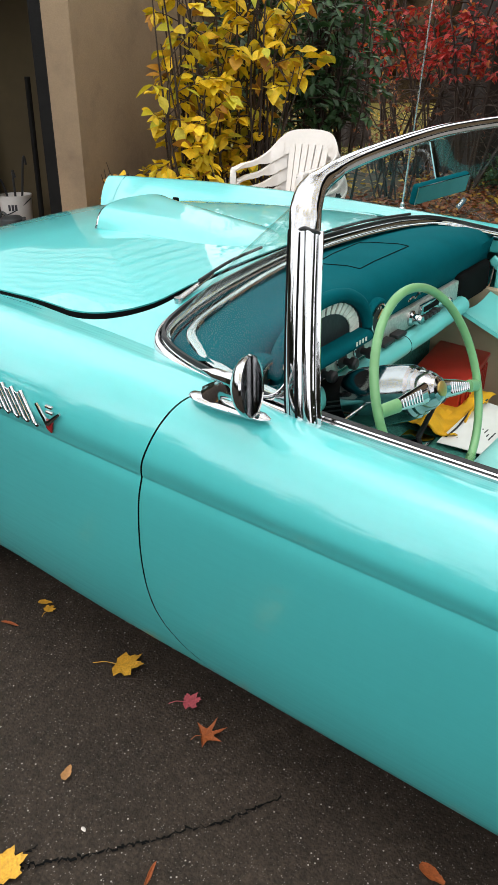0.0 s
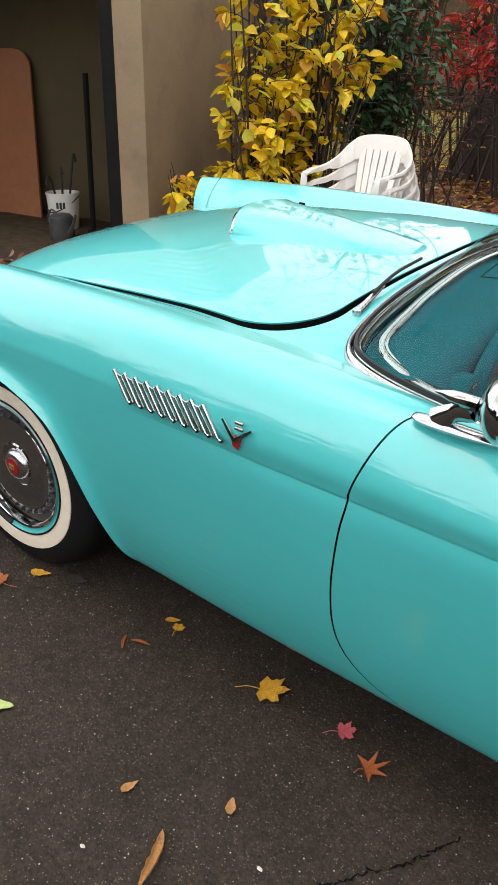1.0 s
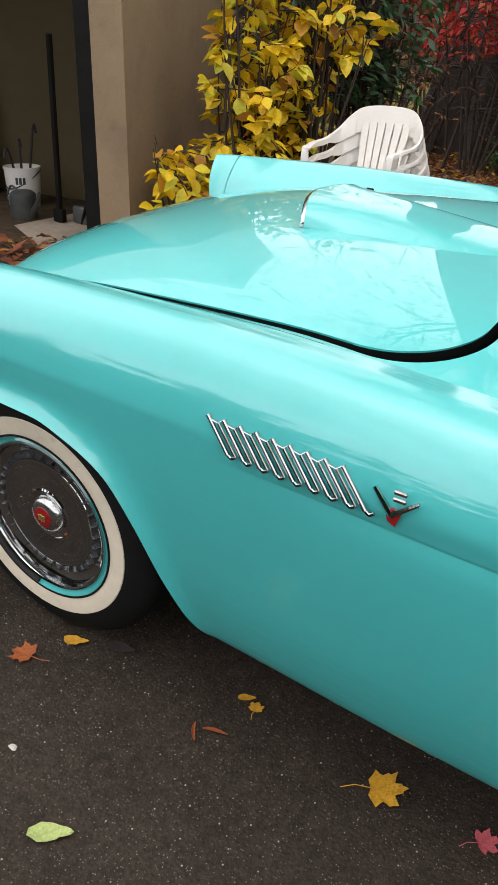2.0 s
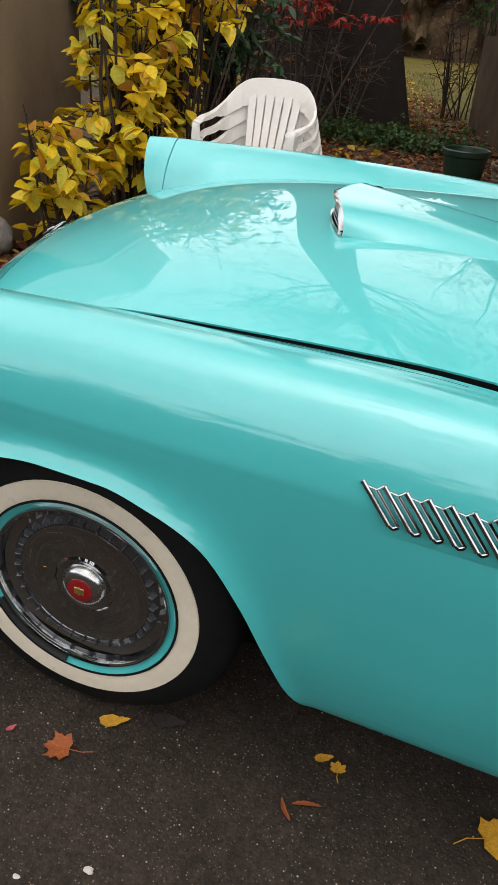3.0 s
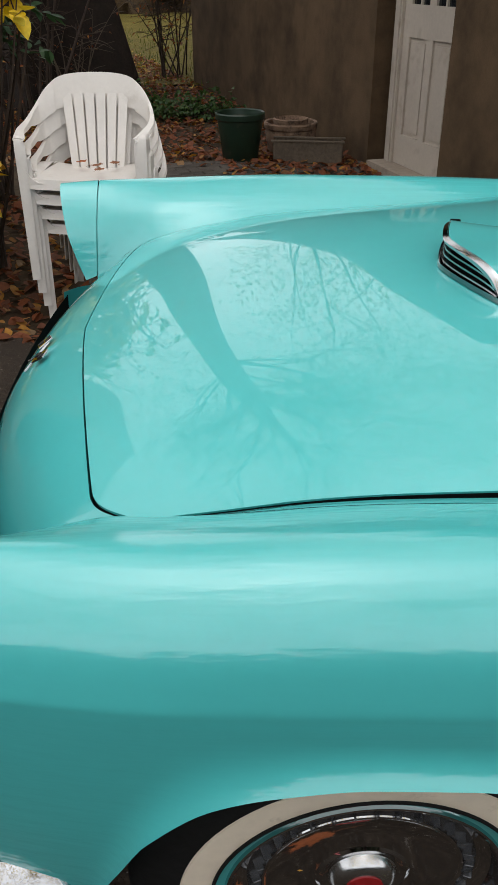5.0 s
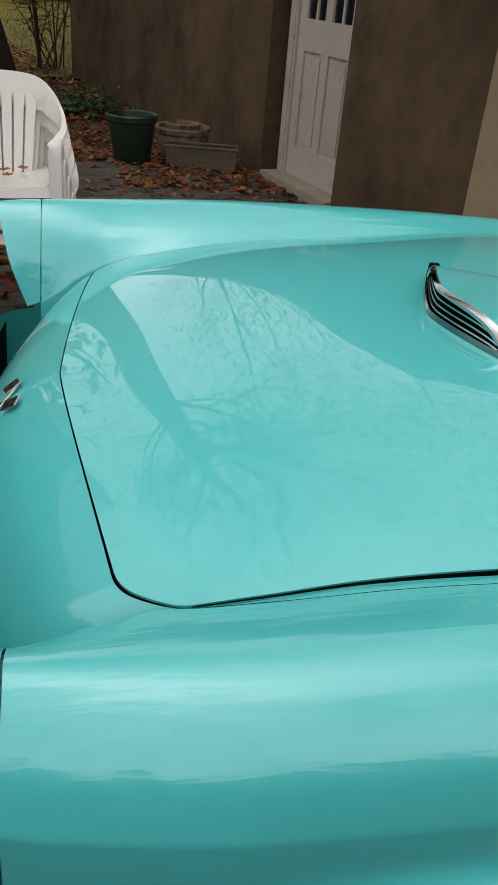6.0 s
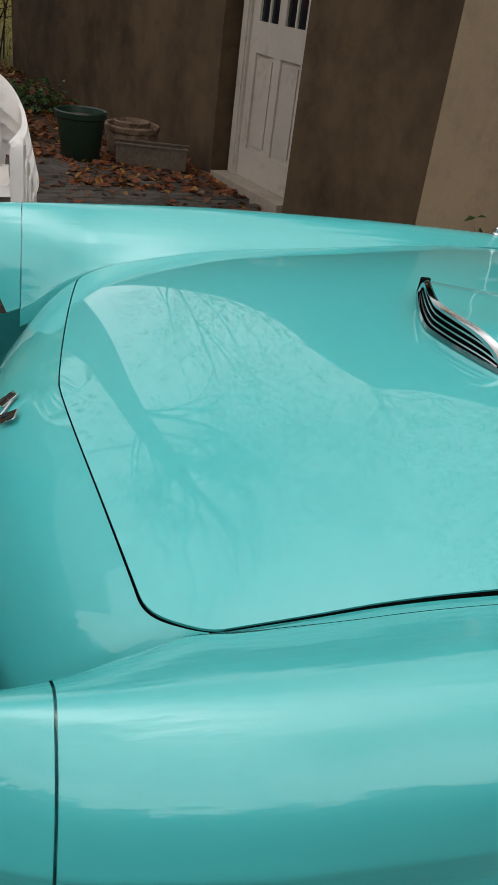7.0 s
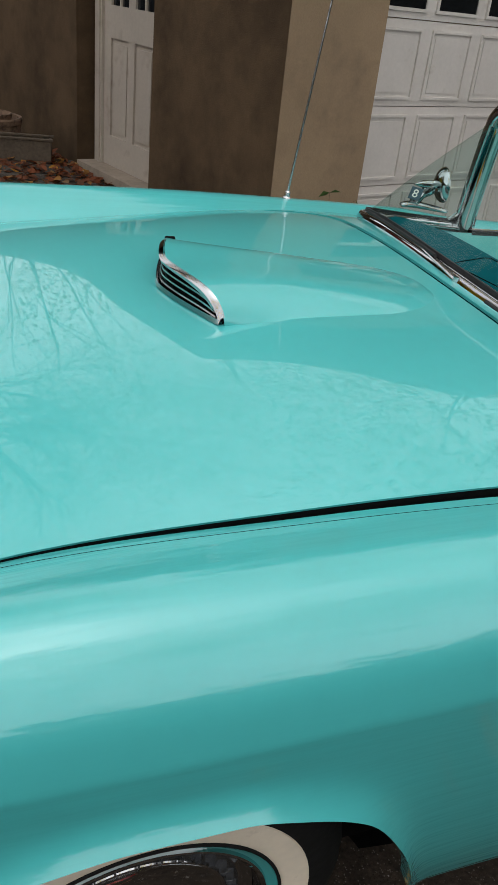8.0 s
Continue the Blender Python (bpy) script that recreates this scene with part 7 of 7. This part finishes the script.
def hedge(name, label, points, height, material, seed, rough):
    rows = []
    line = spline([(x, y, 0) for x, y in points], 60)
    for k, p in enumerate(line):
        d = (line[min(k + 1, len(line) - 1)] - line[max(k - 1, 0)]).normalized()
        s = Vector((-d.y, d.x, 0))
        h = height * (0.85 + 0.35 * noise.noise(Vector((k * 0.17, seed, 0))) + 0.22 * noise.noise(Vector((k * 0.9, seed, 3))))
        row = []
        for j in range(15):
            f = j / 14
            off = rough * noise.noise(Vector((p.x * 0.8, p.y * 0.8, f * height * 1.1 + seed))) + rough * 0.5 * noise.noise(Vector((p.x * 2.6, p.y * 2.6, f * height * 3 + seed)))
            row.append(p + s * (off + 0.5 * f * f) + Vector((0, 0, ground_z(p.x, p.y) - 0.1 + h * f)))
        rows.append(row)
    return tagged(part(name, grid(rows), material, None, label, smooth=80), "", "hedge", kind="structure")


hedge("hedge_street", "dark evergreen hedge across the drive", [(-16, -6), (-8, -7.5), (0, -7.5), (8, -7.5), (15, -6)], 2.7, HEDGE, 1.3, 0.9)
hedge("hedge_east", "dark evergreen hedge beside the drive", [(15, -6), (12, 0), (12, 4), (14, 8)], 6.0, HEDGE, 5.1, 0.9)
hedge("hedge_west", "dark hedge beyond the garage", [(-16, -6), (-12, -1), (-12, 4), (-15, 10), (-18, 20)], 3.6, HEDGE, 8.7, 0.5)
hedge("backdrop_woods", "brown autumn woods behind the lawn", [(-34, 16), (-20, 30), (-6, 34), (6, 33), (22, 26)], 7.5, WOODS, 3.3, 1.6)

# ---- fallen leaves
LEAF_BITS = random.Random(21)


def litter(name, label, regions, material, lo, hi):
    bits = []
    for count, x0, x1, y0, y1, lift in regions:
        for _ in range(count):
            x, y = LEAF_BITS.uniform(x0, x1), LEAF_BITS.uniform(y0, y1)
            d = (Vector((x, y, 0)) - HC).dot(D_OUT)
            if d > -0.04 and y > 3.0:
                continue
            size = LEAF_BITS.uniform(lo, hi)
            m = Matrix.Translation((x, y, ground_z(x, y) + lift + LEAF_BITS.uniform(-0.02, 0.012))) @ Matrix.Rotation(LEAF_BITS.uniform(0, 6.3), 4, "Z") @ Matrix.Rotation(LEAF_BITS.uniform(-0.5, 0.5), 4, "X") @ Matrix.Rotation(LEAF_BITS.uniform(-0.4, 0.4), 4, "Y")
            bits.append(moved(ovate(size, size * LEAF_BITS.uniform(0.5, 0.9), LEAF_BITS.uniform(-0.1, 0.35), LEAF_BITS.uniform(-0.3, 0.4)), m))
    return tagged(part(name, join(*bits), material, None, label, smooth=60), "", "leaves", kind="stuff")


litter("leaf_litter", "brown and orange fallen leaves", [(1500, -2.4, -0.75, 1.75, 4.5, 0.0), (4200, -3.0, 1.2, 5.6, 9.5, 0.0), (5200, -1.9, 0.9, 8.8, 16.0, 0.0), (5200, -1.6, 2.6, 12.2, 19.0, 0.0), (1500, -4.5, -1.9, 9.0, 15.0, 0.0), (750, -0.05, 1.35, 5.0, 6.2, 0.02), (420, -0.8, 1.5, 2.6, 5.2, 0.012), (190, -2.75, -2.15, 1.0, 2.2, 0.03), (160, -2.4, -1.1, 1.0, 1.7, 0.02), (500, -5, -2, 3.0, 8.0, 0.0)], LEAF_LITTER, 0.045, 0.088)
litter("lawn_leaves", "yellow leaves scattered on the lawn", [(4200, -14, 3, 11, 30, 0.0), (900, -6, -1, 7, 12, 0.0), (3200, -5.5, 2.5, 13, 30, 0.02)], LEAF_LAWN, 0.06, 0.13)
blades = []
for _ in range(5000):
    x, y = LEAF_BITS.uniform(-12, 2), LEAF_BITS.uniform(11, 24)
    h = LEAF_BITS.uniform(0.05, 0.12)
    a = LEAF_BITS.uniform(0, 6.3)
    p = Vector((x, y, ground_z(x, y)))
    s = Vector((math.cos(a), math.sin(a), 0)) * 0.012
    blades.append(([p - s, p + s, p + Vector((LEAF_BITS.uniform(-.04, .04), LEAF_BITS.uniform(-.04, .04), h))], [(0, 1, 2)]))
tagged(part("grass", join(*blades), GRASS, None, "short yellowing autumn grass", smooth=0), "", "grass", kind="stuff")


def leaf_colour(name, colour):
    return principled(name, colour, 0.65, mottle=[(40, 0.2), (160, 0.2)], bump=(200, 0.3), grime=(35, 0.58, 0.75, tuple(c * 0.45 for c in colour)))


Y_LEAF, P_LEAF, O_LEAF, B_LEAF, G_LEAF = (leaf_colour(n, c) for n, c in (("yellow_maple", (0.58, 0.30, 0.02)), ("pink_maple", (0.48, 0.09, 0.11)), ("orange_oak", (0.30, 0.075, 0.014)), ("brown_leaf", (0.22, 0.08, 0.03)), ("pale_green", (0.36, 0.42, 0.14))))
MAPLE = [(0, 1.0), (8, 0.82), (14, 0.86), (21, 0.66), (28, 0.70), (37, 0.80), (45, 0.97), (52, 0.80), (60, 0.78), (69, 0.58), (80, 0.60), (93, 0.74), (106, 0.54), (132, 0.40), (165, 0.22)]
OAK = [(0, 1.0), (7, 0.70), (14, 0.46), (25, 0.44), (35, 0.64), (42, 0.95), (50, 0.58), (62, 0.42), (78, 0.40), (95, 0.56), (104, 0.80), (113, 0.42), (142, 0.20), (170, 0.12)]
OVATE = [(0, 1.0), (8, 0.86), (16, 0.70), (28, 0.55), (45, 0.46), (70, 0.42), (100, 0.46), (130, 0.58), (150, 0.72), (168, 0.88)]


def outline_leaf(half, r, seed, bend, stalk=1.2):
    """A fallen leaf from half an outline (degrees from its tip, share of its length), cupped and crinkled, with a midrib fold and a stalk."""
    rr = random.Random(seed)
    pts = [(a, q) for a, q in half] + [(-a, q) for a, q in half[:0:-1]]
    rim = [(radians(a), r * q * rr.uniform(0.92, 1.06)) for a, q in pts]
    tilt = rr.uniform(0, 6.28)

    def height(a, q):
        return 0.003 + bend * r * (q / r) ** 2 * (0.55 + 0.45 * math.cos(2 * (a - tilt))) + 0.05 * r * abs(math.sin(3 * a)) * q / r

    mid = [Vector((0.55 * q * math.cos(a), 0.55 * q * math.sin(a), height(a, 0.55 * q))) for a, q in rim]
    out = [Vector((q * math.cos(a), q * math.sin(a), height(a, q) + rr.uniform(0, 0.06) * r)) for a, q in rim]
    n = len(rim)
    vs = [Vector((0, 0, 0.003))] + mid + out
    fs = [(0, 1 + k, 1 + (k + 1) % n) for k in range(n)] + [(1 + k, 1 + n + k, 1 + n + (k + 1) % n, 1 + (k + 1) % n) for k in range(n)]
    if stalk:
        stem = tube([(-0.05 * r, 0, 0.004), (-r * 0.6 * stalk, 0.05 * r, 0.005), (-r * stalk, -0.10 * r, 0.003)], 0.0010, 5)
        return join((vs, fs), stem)
    return vs, fs


def curled_leaf(r, seed):
    """A dry leaf rolled into a narrow pointed boat."""
    rr = random.Random(seed)
    rows = []
    for i in range(11):
        u = i / 10
        w = r * 0.17 * math.sin(math.pi * min(1.0, 0.06 + u * 0.94)) ** 0.7 * rr.uniform(0.85, 1.1)
        c = Vector((r * (2 * u - 1), 0.16 * r * math.sin(3 * u + seed), 0.004 + 0.10 * r * (2 * u - 1) ** 2))
        rows.append([c + Vector((0, w * math.sin(b), w * (1 - math.cos(b)))) for b in stretch(-2.0, 1.7, 8)])
    return shell(rows, 0.0008)


T_LEAF = leaf_colour("tan_leaf", (0.36, 0.17, 0.055))
D_LEAF = leaf_colour("dark_dead_leaf", (0.035, 0.026, 0.024))
LEAF_KINDS = {"maple": lambda r, k: outline_leaf(MAPLE, r, k, 0.20), "oak": lambda r, k: outline_leaf(OAK, r, k, 0.28, 0.6), "ovate": lambda r, k: outline_leaf(OVATE, r, k, 0.16, 0.0), "scrap": lambda r, k: outline_leaf(OVATE, r, k, 0.55, 0.0), "curled": curled_leaf}
FALLEN = [("yellow maple leaf lying on the asphalt", Y_LEAF, "maple", 0.056, 0.903, -0.822, 25), ("pink maple leaf with a long stalk on the asphalt", P_LEAF, "maple", 0.034, 1.128, -0.811, 38),
          ("orange pointed oak leaf on the asphalt", O_LEAF, "oak", 0.048, 1.230, -0.866, 48), ("small tan curled leaf on the asphalt", T_LEAF, "scrap", 0.022, 1.046, -1.138, 118),
          ("small yellow leaf on the asphalt", Y_LEAF, "ovate", 0.021, 0.544, -0.779, 32), ("small ragged yellow-brown leaf on the asphalt", Y_LEAF, "maple", 0.022, 0.580, -0.797, 100),
          ("curled red-brown leaf on the asphalt", O_LEAF, "curled", 0.024, 0.503, -0.927, 120), ("curled red-brown leaf on the asphalt", O_LEAF, "curled", 0.026, 0.541, -0.903, 22),
          ("orange oak leaf by the front wheel", O_LEAF, "maple", 0.044, 0.031, -0.982, 190), ("yellow leaf by the front wheel", Y_LEAF, "ovate", 0.032, 0.092, -0.879, 25),
          ("dark dead leaf by the front wheel", D_LEAF, "ovate", 0.036, 0.201, -0.831, 10), ("brown curled leaf on the cracked asphalt", O_LEAF, "curled", 0.026, 1.367, -1.199, 100),
          ("orange-yellow leaf on the cracked asphalt", Y_LEAF, "maple", 0.052, 1.112, -1.377, 65), ("orange curled leaf on the cracked asphalt", O_LEAF, "ovate", 0.030, 1.055, -1.424, 150),
          ("orange leaf on the asphalt", O_LEAF, "ovate", 0.030, 1.824, -0.851, -12), ("long curled tan leaf on the asphalt", T_LEAF, "curled", 0.058, 0.993, -1.333, 120),
          ("pale green leaf on the asphalt", G_LEAF, "ovate", 0.044, 0.410, -1.285, 35), ("small tan leaf on the asphalt", T_LEAF, "scrap", 0.021, 0.836, -1.241, 75),
          ("small brown leaf on the asphalt", B_LEAF, "curled", 0.030, 0.239, -1.313, 60), ("tiny red leaf scrap on the asphalt", P_LEAF, "ovate", 0.012, -0.098, -0.984, 60)]
for k, (label, mat, shape, r, x, y, turn) in enumerate(FALLEN):
    lf = part("fallen_leaf", LEAF_KINDS[shape](r * 1.15, k), mat, None, label, smooth=25, m=Matrix.Translation((x, y, ground_z(x, y) + 0.001)) @ Matrix.Rotation(radians(turn), 4, "Z"))
    tagged(lf, "", "leaf", "leaves on the asphalt")
for x, y, ln, turn in ((0.958, -0.842, 0.032, 35), (0.36, -1.02, 0.02, 80)):
    tw = part("twig", tube([(-ln, 0, 0.003), (0, 0.002, 0.005), (ln, -0.001, 0.003)], [0.0016, 0.0014, 0.001], 6), TWIG, None, "short grey-brown twig lying on the asphalt", m=Matrix.Translation((x, y, ground_z(x, y))) @ Matrix.Rotation(radians(turn), 4, "Z"))
    tagged(tw, "", "twig")
PEBBLE = principled("pale_pebble", (0.55, 0.50, 0.45), 0.8, mottle=[(60, 0.15)])
for k, (x, y, r) in enumerate(((0.201, -1.187, 0.008), (0.087, -1.247, 0.006), (1.0, -1.43, 0.0045), (1.18, -1.21, 0.005), (0.86, -1.40, 0.005))):
    bm = bmesh.new()
    bmesh.ops.create_icosphere(bm, subdivisions=2, radius=r)
    for v in bm.verts:
        v.co = Vector((v.co.x * 1.3, v.co.y * 0.8, v.co.z * 0.5)) * (1 + 0.5 * noise.noise(v.co * 160 + Vector((k, 0, 0))))
    tagged(part("pebble", bm, PEBBLE, None, "pale pebble lying on the asphalt", m=Matrix.Translation((x, y, ground_z(x, y) + 0.002))), "", "pebble", "pebbles on the asphalt")

for label, mat, r, dx, dz in (("torn red leaf scrap stuck on the wheel cover", P_LEAF, 0.012, -0.030, 0.052), ("torn red leaf scrap stuck on the wheel cover", P_LEAF, 0.010, 0.0, -0.058), ("tiny yellow leaf scrap on the wheel cover", Y_LEAF, 0.009, -0.085, 0.012)):
    lf = part("leaf_scrap", lobed(r, 3, 0.3, int(r * 1e4) + 3, 0.05), mat, None, label, smooth=0, m=DRIVE @ Matrix.Translation((dx, -0.742 - 0.0736, 0.338 + dz)) @ Matrix.Rotation(radians(90), 4, "X"))
    tagged(lf, "", "leaf", "leaf scraps on the wheel")

for k, (dx, dy, turn, mat) in enumerate(((0.02, -0.03, 30, B_LEAF), (0.10, 0.02, 120, B_LEAF), (-0.06, 0.05, 250, O_LEAF), (0.05, -0.12, 70, B_LEAF))):
    m = CH @ Matrix.Translation((0.012 + dx, -0.036 + dy, CHZ + 0.21 + 0.4165)) @ Matrix.Rotation(radians(turn), 4, "Z")
    tagged(part("fallen_leaf", lobed(0.035, 3, 0.3, 40 + k, 0.25), mat, None, "dry brown leaf lying on the chair seat", smooth=0, m=m), "", "leaf", "leaves on the chair")

# ---- brick pavers along the house
terrace = tagged(thing("terrace", "grey brick paving in front of the house wall", "pavement", kind="structure"), kind="structure")
paver_mesh = mesh_of("paver", *box(0.196, 0.096, 0.06, 0.006, 1), PAVER, 40)
spots = []
for i in range(-8, 34):
    for j in range(0, 40):
        u, v = 0.10 * i, 0.20 * j + (0.10 if i % 2 else 0)
        p = Vector((-0.85, 2.2, 0)) + Vector((0.968, 0.25, 0)) * v * 0.5 * 0 + Vector((-0.25, 0.968, 0)) * u + Vector((0.968, 0.25, 0)) * v
        d = (p - HC).dot(D_OUT)
        if d > -0.06 or p.x < -0.78 or p.y > 5.9 or p.y < 2.27 + 0.40 * min(p.x, 1.6) + 0.06:
            continue
        spots.append(p)
spots.sort(key=lambda p: abs(p.x - 0.2) + 0.3 * abs(p.y - 4.6))
pr = random.Random(4)
rest = []
for k, p in enumerate(spots):
    m = Matrix.Translation((p.x, p.y, ground_z(p.x, p.y) - 0.022 + pr.uniform(-0.004, 0.004))) @ Matrix.Rotation(math.atan2(0.25, 0.968) + pr.uniform(-0.03, 0.03), 4, "Z") @ Matrix.Rotation(pr.uniform(-0.02, 0.02), 4, "X")
    if k < 300:
        part("paver", paver_mesh, None, terrace, m=m)
    else:
        rest.append(moved(box(0.196, 0.096, 0.06, 0.006, 1), m))
if rest:
    tagged(part("paving_rest", join(*rest), PAVER_REST, terrace, smooth=40), kind="stuff")
